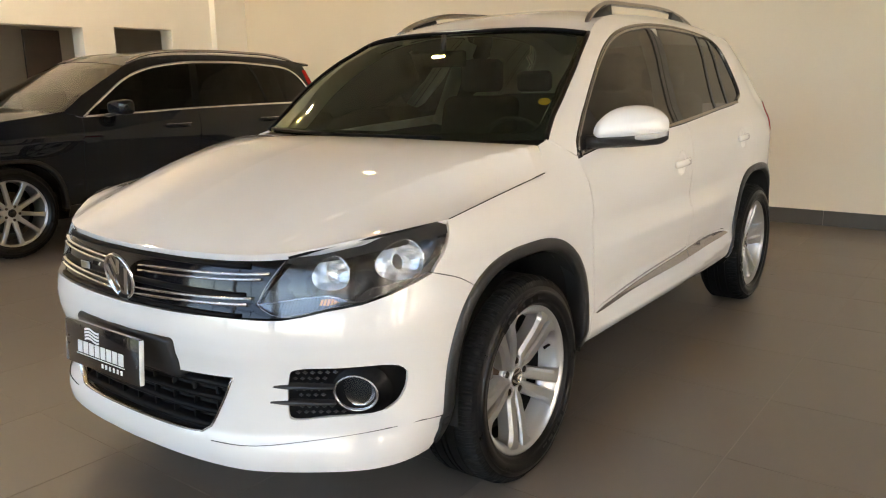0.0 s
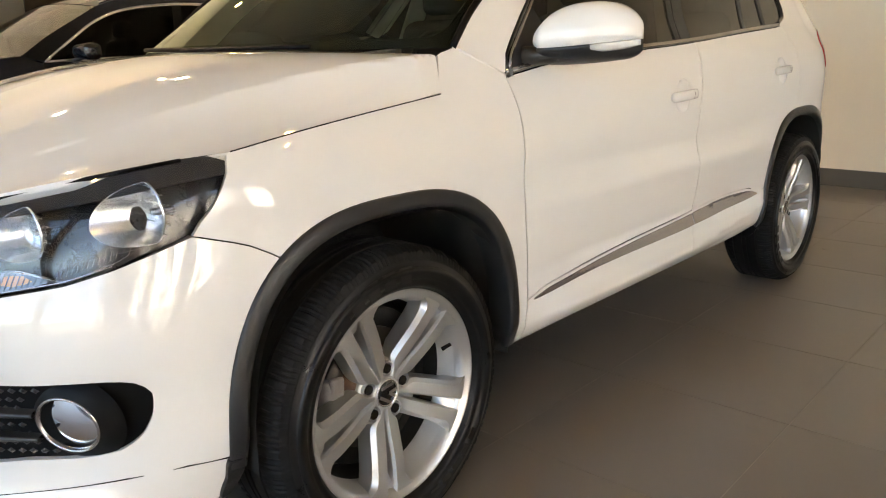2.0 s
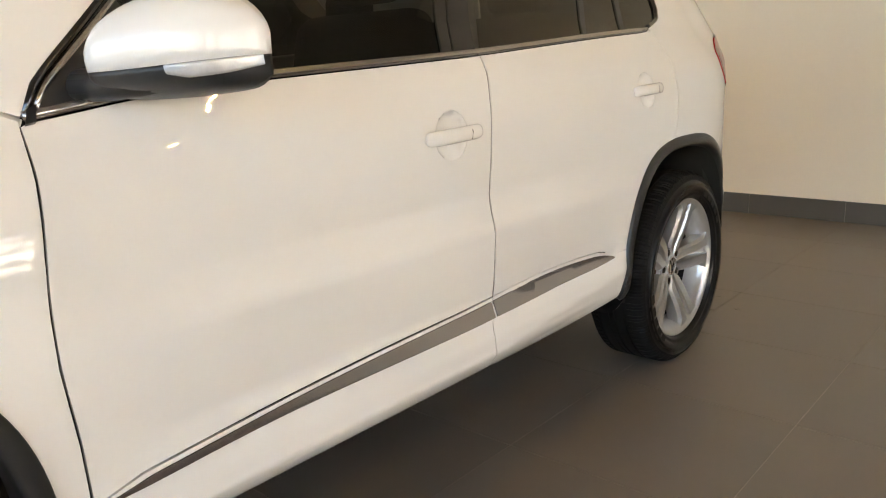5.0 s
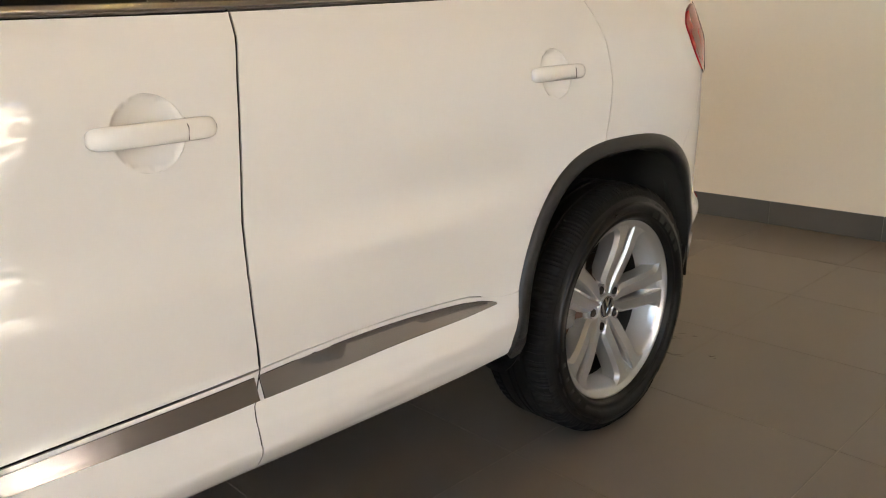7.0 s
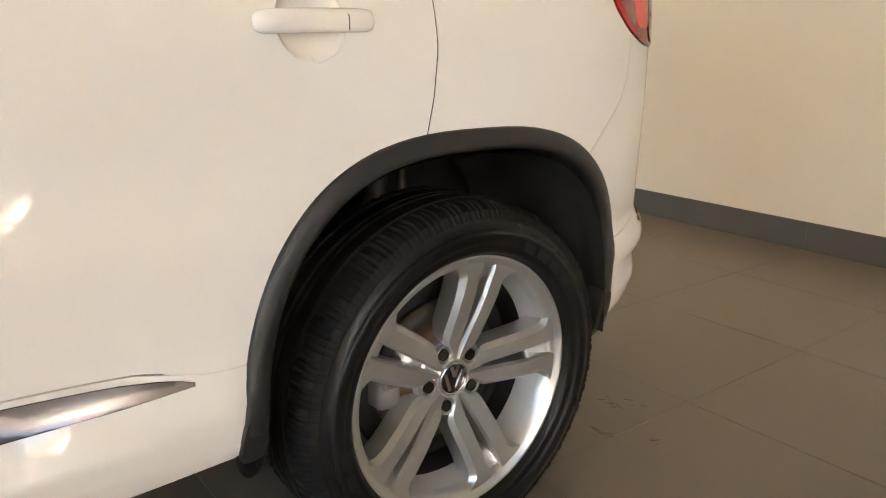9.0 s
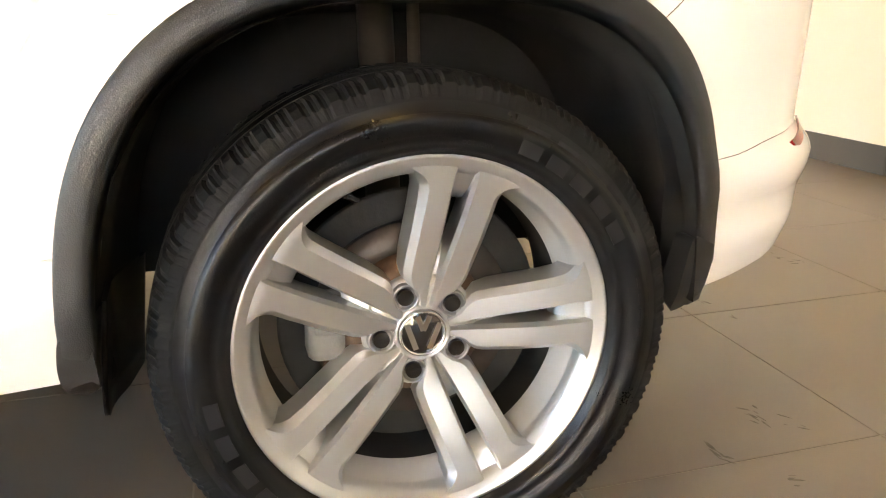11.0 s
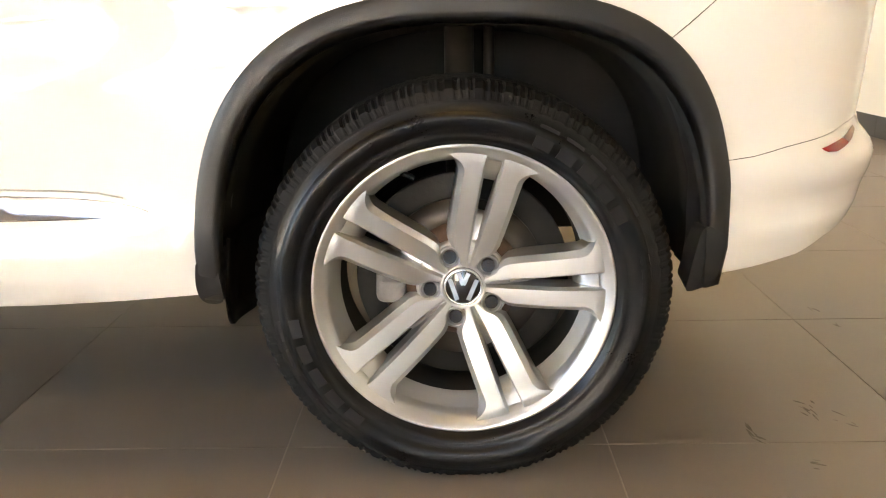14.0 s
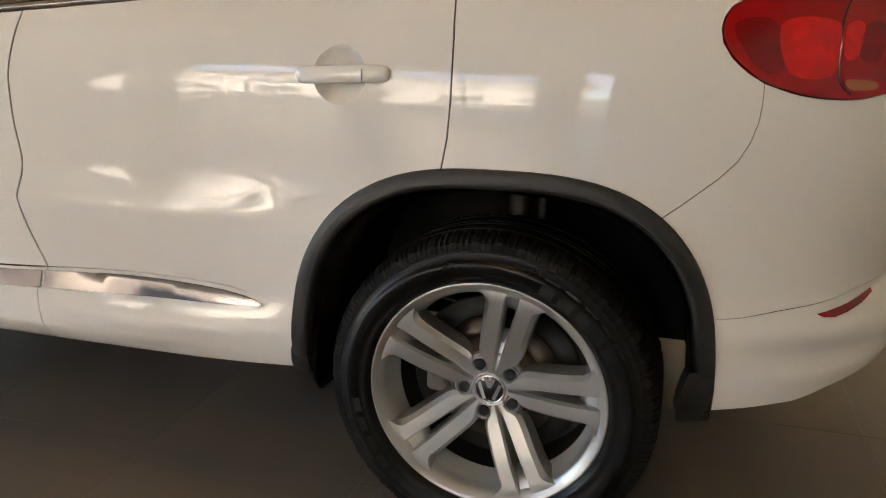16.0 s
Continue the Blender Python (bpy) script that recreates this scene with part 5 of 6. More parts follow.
def mirror_cap_data():
    v, n, m = [], 25, 14
    for i in range(n):
        s = (1 - math.cos(math.pi * i / (n - 1))) / 2
        x, yr, d, h = mirror_at(s)
        zb = 1.082 + 0.018 * s * s + 0.012 * max(0.0, 1 - s / 0.12) ** 2
        for j in range(m):
            a = math.pi / 2 * j / (m - 1)
            z = zb + h * abs(math.cos(a)) ** 0.75
            tuck = 0.004 * max(0.0, 1 - (z - zb) / 0.026)
            v.append((x, yr - d * math.sin(a) ** 0.72 + tuck, z))
        v.append((x, yr, zb))
    return v, grid_faces(n, m + 1, True) + [tuple(range(m + 1))[::-1], tuple(range((n - 1) * (m + 1), n * (m + 1)))]


def mirror_low(s, b, lift=0.0):
    x, yr, d, h = mirror_at(s)
    drop = 0.046 * (1 - max(0.0, (s - 0.8) / 0.2) ** 3 * 0.35)
    return (x + lift * s, yr - (d - 0.005 + lift) * abs(math.cos(b)) ** 0.8, 1.0825 + 0.018 * s * s - (drop + lift) * math.sin(b))


def mirror_base_data():
    v, n, m = [], 25, 10
    for i in range(n):
        s = 0.06 + 0.94 * i / (n - 1)
        v += [mirror_low(s, math.pi / 2 * j / (m - 1)) for j in range(m)]
        x, yr, d, h = mirror_at(s)
        v.append((x, yr, 1.0825 + 0.018 * s * s))
    return v, grid_faces(n, m + 1, True) + [tuple(range(m + 1))[::-1], tuple(range((n - 1) * (m + 1), n * (m + 1)))]


def mirror_lamp_data():
    v, n, m = [], 16, 6
    for i in range(n):
        t = i / (n - 1)
        s = 0.64 + 0.355 * t
        v += [mirror_low(s, 0.02 + (0.24 + 0.22 * min(1, t * 4)) * j / (m - 1), 0.0022) for j in range(m)]
    for i in range(n):
        s = 0.64 + 0.355 * i / (n - 1)
        v += [mirror_low(s, 0.02 + 0.46 * j / (m - 1), -0.004) for j in range(m)]
    f = grid_faces(n, m)
    return v, f + [(i * m, (i + 1) * m, (n + i + 1) * m, (n + i) * m) for i in range(n - 1)] + [(i * m + m - 1, (n + i) * m + m - 1, (n + i + 1) * m + m - 1, (i + 1) * m + m - 1) for i in range(n - 1)] + [((n - 1) * m + j, (2 * n - 1) * m + j, (2 * n - 1) * m + j + 1, (n - 1) * m + j + 1) for j in range(m - 1)]


def mirror_glass_data():
    v, n = [], 15
    for i in range(n):
        s = 0.10 + 0.80 * i / (n - 1)
        x, yr, d, h = mirror_at(s)
        v += [(x, yr + 0.0015, 1.104), (x, yr + 0.0015, 1.088 + h * 0.9)]
    return v, grid_faces(n, 2)


mc = both_part("mirror_cap", mirror_cap_data, WHITE, "white door mirror cap")
for side, cap in zip((1, -1), mc):
    def under(name, data, material, label=""):
        part(name, mesh(name, [(x * side, y, z) for x, y, z in data[0]], [q[::side] for q in data[1]]), material, cap, label)
    under("mirror_base", mirror_base_data(), CLAD, "black plastic mirror underside")
    under("mirror_arm", tube([(0.770, 0.605, 1.062), (0.825, 0.630, 1.064), (0.90, 0.665, 1.068)], [0.038, 0.034, 0.028], 16, 0.72), CLAD)
    under("mirror_indicator", mirror_lamp_data(), INDICATOR, "clear side indicator")
    under("mirror_glass", mirror_glass_data(), CHROME)

# roof rails
for s in (1, -1):
    line = []
    for k in range(25):
        t = k / 24
        y = 1.06 + 1.45 * t
        u = float(SUV.at_y(y))
        base = SUV(u, float(re_z(y)) + 0.0)
        line.append((s * (float(base[0]) - 0.045), y, float(base[2]) + 0.004 + 0.050 * (1 - (1 - min(1, 4.2 * t, 4.2 * (1 - t))) ** 2.2)))
    rail = part("roof_rail", mesh("roof_rail", *tube(line, [0.010] + [0.0150] * 23 + [0.010], 12, 0.85)), SATIN, suv, "satin silver roof rail")
    for k, way in ((2, 1), (22, -1)):
        x, y, z = line[k]
        x2, y2, z2 = line[k + 3 * way]
        low = z - 0.030
        side_v = [(x + d, a, b) for d in (-0.009, 0.009) for a, b in ((y - 0.02 * way, low), (y2, low + 0.008), (y2 - 0.02 * way, z2 - 0.006), (y, z - 0.004))]
        part("rail_foot", mesh("rail_foot", side_v, [(0, 1, 2, 3), (7, 6, 5, 4), (0, 4, 5, 1), (1, 5, 6, 2), (2, 6, 7, 3), (3, 7, 4, 0)], smooth=False), CLAD, rail, "black pad under the rail")

# grille, badge, plate
for z, x1 in ((0.786, 0.528), (0.771, 0.510), (0.721, 0.494), (0.706, 0.484)):
    for s in (1, -1):
        q = tx([(s * (0.062 + (x1 - 0.062) * k / 16), z + 0.016 * k / 16) for k in range(17)])
        part("grille_bar", strip(SUV, q, [(-0.0042, -0.020), (-0.0042, -0.004), (-0.0018, 0.001), (0.0022, 0.000), (0.0042, -0.006), (0.0042, -0.020)]), CHROME, suv, "chrome grille bar")
for z in (0.690, 0.742, 0.822):
    q = tx([(-0.47 + 0.94 * k / 40, z) for k in range(41)])
    part("grille_slat", strip(SUV, q, [(-0.008, -0.018), (-0.006, -0.010), (0.006, -0.009), (0.009, -0.018)]), GRILLEBLACK, suv)
emblem(suv, 0.073, pose(0, -0.884, 0.748, 0, 0, -90) @ pose(0, 0, 0, 0, 8, 0), "front_badge")
rb = part("grille_badge", box(-0.265, -0.215, -0.862, -0.852, 0.735, 0.760, 0.002, 1), CHROME, suv, "small chrome trim badge")
q = tx([(x, z) for x, z in np.concatenate([LG[::-1] * (-1, 1), LG[1:]])])
part("grille_edge", strip(SUV, q, [(-0.001, -0.012), (-0.001, 0.003), (0.004, 0.004), (0.006, -0.012)]), SATIN, suv, "silver edge of the lower grille")
for z in (0.352, 0.392, 0.435, 0.478):
    w = 0.340 + 0.090 * (z - 0.345) / 0.16
    q = tx([(-w + 2 * w * k / 36, z) for k in range(37)])
    part("lower_slat", strip(SUV, q, [(-0.011, -0.032), (-0.010, -0.013), (-0.004, -0.009), (0.006, -0.015), (0.012, -0.032)]), GRILLEBLACK, suv)
for x in np.linspace(-0.36, 0.36, 9):
    q = tx([(float(x), 0.342), (float(x), 0.43), (float(x), 0.494)])
    part("lower_strut", strip(SUV, q, [(-0.006, -0.033), (-0.005, -0.020), (0.005, -0.020), (0.006, -0.033)]), GRILLEBLACK, suv)
holder_bm = box(-0.252, 0.252, -0.952, -0.870, 0.480, 0.604, 0.014, 3)
for p in holder_bm.verts:
    p.co.y += 0.055 * (abs(p.co.x) / 0.252) ** 3 + (0.02 if p.co.z < 0.5 else 0.0)
holder = part("plate_holder", holder_bm, CLAD, suv, "black plate holder")
LEAN = pose(0, -0.9635, 0.540, -5.0, 0, 0)
plate = part("number_plate", box(-0.200, 0.200, -0.0045, 0.0045, -0.068, 0.068, 0.003, 2), GLOSSBLACK, suv, "black dealer plate with white bars", m=LEAN)
part("plate_edge", box(0.1985, 0.2035, -0.0050, 0.0080, -0.064, 0.066, 0.001, 1), LABELWHITE, plate)
part("plate_edge", box(-0.2020, -0.1992, -0.0050, 0.0050, -0.066, 0.066, 0.0008, 1), SATIN, plate)
part("plate_edge", box(-0.1990, 0.1985, -0.0050, 0.0050, 0.0672, 0.0690, 0.0006, 1), SATIN, plate)
for x0, x1, z0, z1, n in ((-0.132, 0.122, -0.026, 0.010, 8), (0.000, 0.122, -0.053, -0.040, 6)):
    w = (x1 - x0) / n
    for k in range(n):
        part("plate_bar", box(x0 + w * (k + 0.10), x0 + w * (k + (0.90 if n == 8 else 0.55)), -0.0062, -0.0040, z0, z1, 0.0006, 1), LABELWHITE, plate)
part("plate_line", box(-0.138, 0.125, -0.0058, -0.0040, -0.0325, -0.0300), LABELWHITE, plate)
for k in range(4):
    v = [(x, -0.0062 if b else -0.0040, 0.017 + 0.0098 * k + h + 0.004 * math.sin(x * 75)) for b in (0, 1) for h in (0, 0.0066) for x in np.linspace(-0.088, -0.008, 14)]
    part("plate_mark", mesh("plate_mark", v, [(28 + i, 29 + i, 43 + i, 42 + i) for i in range(13)] + [(i, i + 1, 29 + i, 28 + i) for i in range(13)], smooth=False), LABELWHITE, plate)
for x, z in ((-0.115, 0.055), (0.125, 0.055), (-0.190, 0.012), (-0.190, -0.012), (0.186, 0.012), (0.186, -0.012)):
    part("plate_screw", box(x - 0.003, x + 0.003, -0.0060, -0.0040, z - 0.003, z + 0.003, 0.0012, 2), STEEL, plate)

# fog lamps
for s in (1, -1):
    c = SUV(ux(0.724, 0.471), 0.471, -0.004)
    n = SUV.normal(ux(0.722, 0.476), 0.476)
    n = Vector((n[0] * 0.60, n[1], -0.10)).normalized()
    at = Matrix.Translation((c[0] * s, c[1], c[2])) @ Vector((n.x * s, n.y, n.z)).to_track_quat("X", "Z").to_matrix().to_4x4() @ Matrix.Diagonal((1, 1.22, 1.06, 1))
    v, f = lathe([(-0.03, 0.0520), (0.007, 0.0520), (0.0095, 0.0508), (0.0098, 0.0490), (0.0080, 0.0470), (0.002, 0.0460)], 56)
    fog = part("fog_lamp", mesh("fog_lamp", v, f), SATIN, suv, "round fog lamp with satin silver ring", m=at)
    v, f = lathe([(0.002, 0.0462), (-0.004, 0.0435), (-0.006, 0.0420)], 48)
    part("fog_collar", mesh("fog_collar", v, f), GRILLEBLACK, fog)
    v, f = lathe([(-0.006, 0.0425), (-0.016, 0.036), (-0.024, 0.026), (-0.029, 0.014), (-0.030, 0.001)], 40)
    part("fog_bowl", mesh("fog_bowl", v, f), REFLECTOR, fog, "chrome fog lamp bowl")
    part("fog_cap", mesh("fog_cap", *disc(-0.030, -0.016, 0.0075)), SATIN, fog)
    v, f = lathe([(-0.004, 0.0445), (-0.001, 0.032), (0.001, 0.015), (0.0015, 0.0005)], 40)
    part("fog_lens", mesh("fog_lens", v, f), LENS, fog, "clear bulging lens")
    for z, x0 in ((0.494, 0.546), (0.447, 0.534)):
        q = tx([(s * (x0 + (0.680 - x0) * k / 10), z - 0.004 * k / 10) for k in range(11)])
        half = np.interp(np.arange(11), [0, 1.5, 4, 10], [0.002, 0.0065, 0.0085, 0.0050])
        rowsv = []
        for d, up_ in ((-1, -0.014), (-0.8, 0.004), (0.1, 0.009), (0.8, 0.003), (1, -0.014)):
            rowsv.append(SUV(q[:, 0], q[:, 1] + d * half, up_))
        fv = np.concatenate(rowsv)
        part("fog_fin", mesh("fog_fin", fv, [g if s > 0 else g[::-1] for g in grid_faces(5, 11)]), CLAD, suv, "black fin across the fog lamp recess")
    # honeycomb studs inside the recess
    studs = []
    for i in range(9):
        for j in range(8):
            x, z = 0.596 + 0.0165 * i + 0.008 * (j % 2), 0.414 + 0.0165 * j
            if math.hypot((x - 0.722) / 1.15, z - 0.476) > 0.058 and inside(np.array([[ux(x, z), z]]), [shrunk(FOG, 0.009)])[0]:
                q = [(x - 0.0065, z), (x, z - 0.0055), (x + 0.0065, z), (x, z + 0.0055)]
                base = [tuple(SUV(s * ux(a, b), b, -0.0115)) for a, b in q]
                studs.append((base + [tuple(SUV(s * ux(x, z), z, -0.0065))], [(0, 1, 4), (1, 2, 4), (2, 3, 4), (3, 0, 4)]))
    part("fog_mesh", mesh("fog_mesh", *joined(studs), smooth=False), CLAD, suv)
    v, f = lathe([(0.0075, 0.0520), (0.004, 0.058), (-0.006, 0.070), (-0.018, 0.080)], 48)
    part("fog_shroud", mesh("fog_shroud", v, [q[::-1] for q in f]), GRILLEBLACK, fog)


# headlights: cups that open forwards and are cut off along the lens
def lens_y(x, z):
    return float(SUV(ux(x, z), z)[1])


def lamp_cup(x, z, r):
    n, yb, v = 56, lens_y(x, z) + 0.024, []
    for k in range(n):
        t = 2 * math.pi * k / n
        a, b = x + r * math.cos(t), z + r * 0.98 * math.sin(t)
        yf = min(lens_y(a, b) + 0.012, yb - 0.003)
        v += [(x + (a - x) * 1.012, yf + 0.004, z + (b - z) * 1.012), (a, yf, b), (x + (a - x) * 0.985, yf + 0.0015, z + (b - z) * 0.985)]
        for q, d in ((0.95, 0.0), (0.84, 0.008), (0.62, 0.015), (0.38, 0.0195), (0.16, 0.0210), (0.02, 0.0212)):
            v.append((x + (a - x) * q, yb + d, z + (b - z) * q))
    m = 9
    return v, [(k * m + i, k * m + i + 1, (k + 1) % n * m + i + 1, (k + 1) % n * m + i) for k in range(n) for i in range(m - 1)]


for s in (1, -1):
    for x, z, r in ((0.664, 0.799, 0.046), (0.795, 0.826, 0.054)):
        v, f = lamp_cup(x, z, r)
        cup = part("lamp_bowl", mesh("lamp_bowl", [(a * s, b, c) for a, b, c in v], [q[::s] for q in f]), REFLECTOR, suv, "chrome headlamp reflector")
        v, f = lathe([(-0.040, r * 0.13), (-0.004, r * 0.12), (0.000, r * 0.08), (0.001, 0.0005)], 24)
        part("bulb_cap", mesh("bulb_cap", v, f), SATIN, cup, m=pose(x * s, lens_y(x, z) + 0.030, z, 0, 0, -90))
        for k in range(5):
            zz = z + r * (-0.62 + 0.31 * k)
            w = r * math.sqrt(max(0.05, 1 - ((zz - z) / r) ** 2)) * 0.9
            part("bowl_facet", box(-w, w, 0.0, 0.003, -0.0012, 0.0012), CHROME, cup, m=pose(x * s, lens_y(x, z) + 0.031 + 0.010 * (1 - abs(k - 2) / 2), zz))
    band = tx([(0.556, 0.830), (0.566, 0.843), (0.668, 0.872), (0.765, 0.899), (0.806, 0.914), (0.840, 0.928), (0.842, 0.886), (0.818, 0.874), (0.76, 0.858), (0.66, 0.835), (0.60, 0.825)])
    part("lamp_band", skin(SUV, [band], lift=-0.009, depth=0.004, mirror=s < 0), CLAD, suv, "dark grey band across the lamp's top")
    wedge = tx([(0.715, 0.725), (0.742, 0.729), (0.786, 0.750), (0.805, 0.770), (0.75, 0.757)])
    part("lamp_wedge", skin(SUV, [wedge], lift=-0.014, depth=0.02, mirror=s < 0), CLAD, suv)
    for k in range(14):
        a, b = 0.722 + 0.0058 * k, 0.732 + 0.0026 * k
        q = tx([(a, b - 0.004), (a + 0.001, b + 0.010)])
        part("lamp_comb", strip(SUV, q, [(-0.0011, -0.014), (0, -0.0115), (0.0011, -0.014)], mirror=s < 0), SATIN, suv)
    TURN = [(0.516, 0.722), (0.609, 0.737), (0.668, 0.742), (0.722, 0.727), (0.665, 0.712), (0.581, 0.692)]
    part("turn_lens", skin(SUV, [tx(TURN)], lift=-0.014, depth=0.02, mirror=s < 0), FROST, suv, "ribbed clear turn signal")
    part("turn_bulb", skin(SUV, [tx(rounded([(0.652, 0.734), (0.678, 0.735), (0.692, 0.727), (0.668, 0.719), (0.650, 0.721)], 0.01, closed=True))], lift=-0.0132, depth=0, mirror=s < 0), AMBER, suv, "amber bulb behind the lens")
    for k in range(24):
        a = 0.532 + 0.0074 * k
        lo = max(0.695 + max(0.0, a - 0.581) * 0.22, 0.722 - (a - 0.516) * 0.47)
        hi = min(0.722 + (a - 0.516) * 0.16, 0.740 - max(0.0, a - 0.675) * 0.27)
        if hi - lo > 0.006:
            part("turn_rib", strip(SUV, tx([(a, lo + 0.001), (a + 0.002, hi - 0.001)]), [(-0.0010, -0.0135), (0, -0.0112), (0.0010, -0.0135)], mirror=s < 0), FROST, suv)
    q = tx(rounded([(0.512, 0.7225), (0.609, 0.7375), (0.668, 0.7425), (0.724, 0.7275)], 0.02, tension=0.25))
    part("lamp_step", strip(SUV, q, [(-0.0022, -0.015), (-0.0016, -0.008), (0.0016, -0.008), (0.0022, -0.015)], mirror=s < 0), CHROME, suv, "chrome step over the turn signal")
    q = tx(rounded([(0.556, 0.836), (0.522, 0.760), (0.511, 0.724), (0.578, 0.691), (0.666, 0.711), (0.739, 0.726), (0.784, 0.746)], 0.02))
    part("lamp_edge", strip(SUV, q, [(-0.0012, -0.006), (0, -0.0048), (0.0012, -0.006)], mirror=s < 0), SATIN, suv)
    q = tx(rounded([(0.560, 0.842), (0.668, 0.8735), (0.768, 0.8995), (0.806, 0.910)], 0.02))
    part("lamp_gasket", strip(SUV, q, [(-0.003, -0.006), (-0.002, 0.0005), (0.002, 0.0005), (0.003, -0.006)], mirror=s < 0), GRILLEBLACK, suv)

# seam of the bumper's lower lip
q = tx(rounded([(0.36, 0.316), (0.46, 0.318), (0.541, 0.325), (0.687, 0.345), (0.78, 0.359)], 0.03))
q = np.concatenate([q, ty([(-0.50, 0.362), (-0.42, 0.352)])])
for m in (False, True):
    part("lip_seam", strip(SUV, q, [(-0.0009, -0.002), (-0.0006, 0.0032), (0.0006, 0.0032), (0.0009, -0.002)], mirror=m), LINER, suv)

# tail lamp details, reflector
for m in (False, True):
    part("tail_segment", skin(SUV, [ty(rounded([(3.082, 1.064), (3.172, 1.064), (3.173, 0.984), (3.102, 0.984)], 0.006, closed=True))], lift=0.0046, depth=0.002, step=0.012, mirror=m), REDINNER, suv, "bright red lamp chamber")
    part("tail_segment", skin(SUV, [ty(rounded([(3.186, 1.060), (3.214, 1.062), (3.208, 1.010), (3.187, 1.010)], 0.005, closed=True))], lift=0.0046, depth=0.002, step=0.012, mirror=m), REDINNER, suv)
    part("tail_segment", skin(SUV, [ty(rounded([(3.195, 0.972), (3.245, 0.968), (3.248, 0.955), (3.205, 0.955)], 0.004, closed=True))], lift=0.0046, depth=0.002, step=0.012, mirror=m), AMBERISH, suv, "amber band inside the lamp")
    part("tail_segment", skin(SUV, [ty(rounded([(3.218, 1.060), (3.250, 1.060), (3.248, 1.004), (3.214, 1.010)], 0.005, closed=True))], lift=0.0046, depth=0.002, step=0.012, mirror=m), REDDEEP, suv)
    part("tail_segment", skin(SUV, [ty(rounded([(3.006, 1.060), (3.070, 1.068), (3.090, 0.990), (3.050, 0.992)], 0.012, closed=True))], lift=0.0044, depth=0.002, step=0.012, mirror=m), REDDEEP, suv)
    part("lamp_joint", strip(SUV, ty(rounded([(3.215, 1.155), (3.182, 1.082), (3.178, 1.03), (3.184, 0.968), (3.205, 0.948)], 0.012)), [(-0.0012, 0.003), (-0.0008, 0.0062), (0.0008, 0.0062), (0.0012, 0.003)], mirror=m), GLOSSBLACK, suv)
    part("rear_reflector", skin(SUV, [ty([(3.206, 0.546), (3.235, 0.5505), (3.265, 0.555), (3.290, 0.561), (3.312, 0.568), (3.316, 0.560), (3.292, 0.549), (3.262, 0.541), (3.238, 0.537), (3.220, 0.539)])], lift=0.003, depth=0.005, mirror=m), REDDEEP, suv, "slim red rear reflector")
    # added near-black sheet behind the panels, standing in for the dark inside
    part("shade_backing", skin(SUV, [ty(np.concatenate([[(-0.6, 0.30), (-0.43, 0.30)], [tuple(p) for p in FA], [(0.44, 0.30), (2.15, 0.30)], [tuple(p) for p in RA], [(3.05, 0.36), (3.28, 0.42), (3.28, 1.0), (2.4, 1.10), (0.5, 1.0), (-0.3, 0.88), (-0.6, 0.70)]]))], step=0.06, lift=-0.034, depth=0, mirror=m), DARK, suv)

# wheel housings, mudflaps and dampers
for y0, line, a in ((0.014, FA, 0.392), (2.600, RA, 0.396)):
    prof = arch(y0, a, 0.44, z0=0.30, steps=40) if y0 < 1 else arch(y0, a, 0.458, z0=0.30, n=2.58, steps=40, n2=2.95)
    xs = [0.865, 0.80, 0.79, 0.70, 0.69, 0.58, 0.47]
    dips = [0.0, 0.004, -0.008, -0.008, 0.002, -0.004, -0.03]

    def housing():
        v = []
        for x, d in zip(xs, dips):
            v += [(x, y0 + (y - y0) * (1 + d), max(0.30 + (z - 0.30) * (1 + d), 0.340 if y0 > 1 and y > y0 else 0.0)) for y, z in prof]
        return v, grid_faces(len(xs), 40)

    both_part("wheel_liner", housing, LINER, "black plastic wheel housing")
    # flat sheet closing the housing, near-black in place of its deep shade
    both_part("housing_shade_sheet", lambda: ([(0.472, y0 + (y - y0) * 0.985, 0.335 + (z - 0.30) * 0.95) for y, z in prof], [tuple(range(40))]), DARK)
    for s in (1, -1):
        d = part("damper", mesh("damper", *tube([(s * 0.60, y0 + 0.0, 0.36), (s * 0.59, y0 + 0.0, 0.60), (s * 0.57, y0, 0.78)], 0.028, 16)), STEEL, suv, "steel suspension damper")
        part("damper_sleeve", mesh("damper_sleeve", *tube([(s * 0.60, y0 + 0.055, 0.50), (s * 0.59, y0 + 0.055, 0.77)], 0.010, 12)), STEEL, d)


def flap():
    """A curved rubber sheet with a rounded lower outer corner."""
    v, cols = [], np.linspace(0.866, 0.68, 24)
    for x in cols:
        edge = max(0.0, (x - 0.800) / 0.066)
        low = 0.257 + 0.068 * edge ** 2.2 + 0.010 * smoothstep(0.74, 0.69, x)
        bow = 2.194 + 0.003 * edge + 0.032 * smoothstep(0.80, 0.66, x)
        for k in range(6):
            z = low + (0.43 - low) * k / 5
            v.append((x, bow + 0.12 * (z - 0.27), z))
    n = len(v)
    v += [(x, y + 0.006, z) for x, y, z in v]
    f = grid_faces(24, 6)
    f += [tuple(q + n for q in p[::-1]) for p in f]
    rim = [k * 6 for k in range(24)] + [23 * 6 + k for k in range(1, 6)]
    rim = [5, 4, 3, 2, 1] + rim
    return v, f + [(a, b, b + n, a + n) for a, b in zip(rim, rim[1:])]


both_part("mud_flap", flap, GRILLEBLACK, "black rubber rear mud flap")
part("underbody", box(-0.64, 0.64, -0.60, 2.15, 0.27, 0.34, 0.02, 1), DARK, suv)
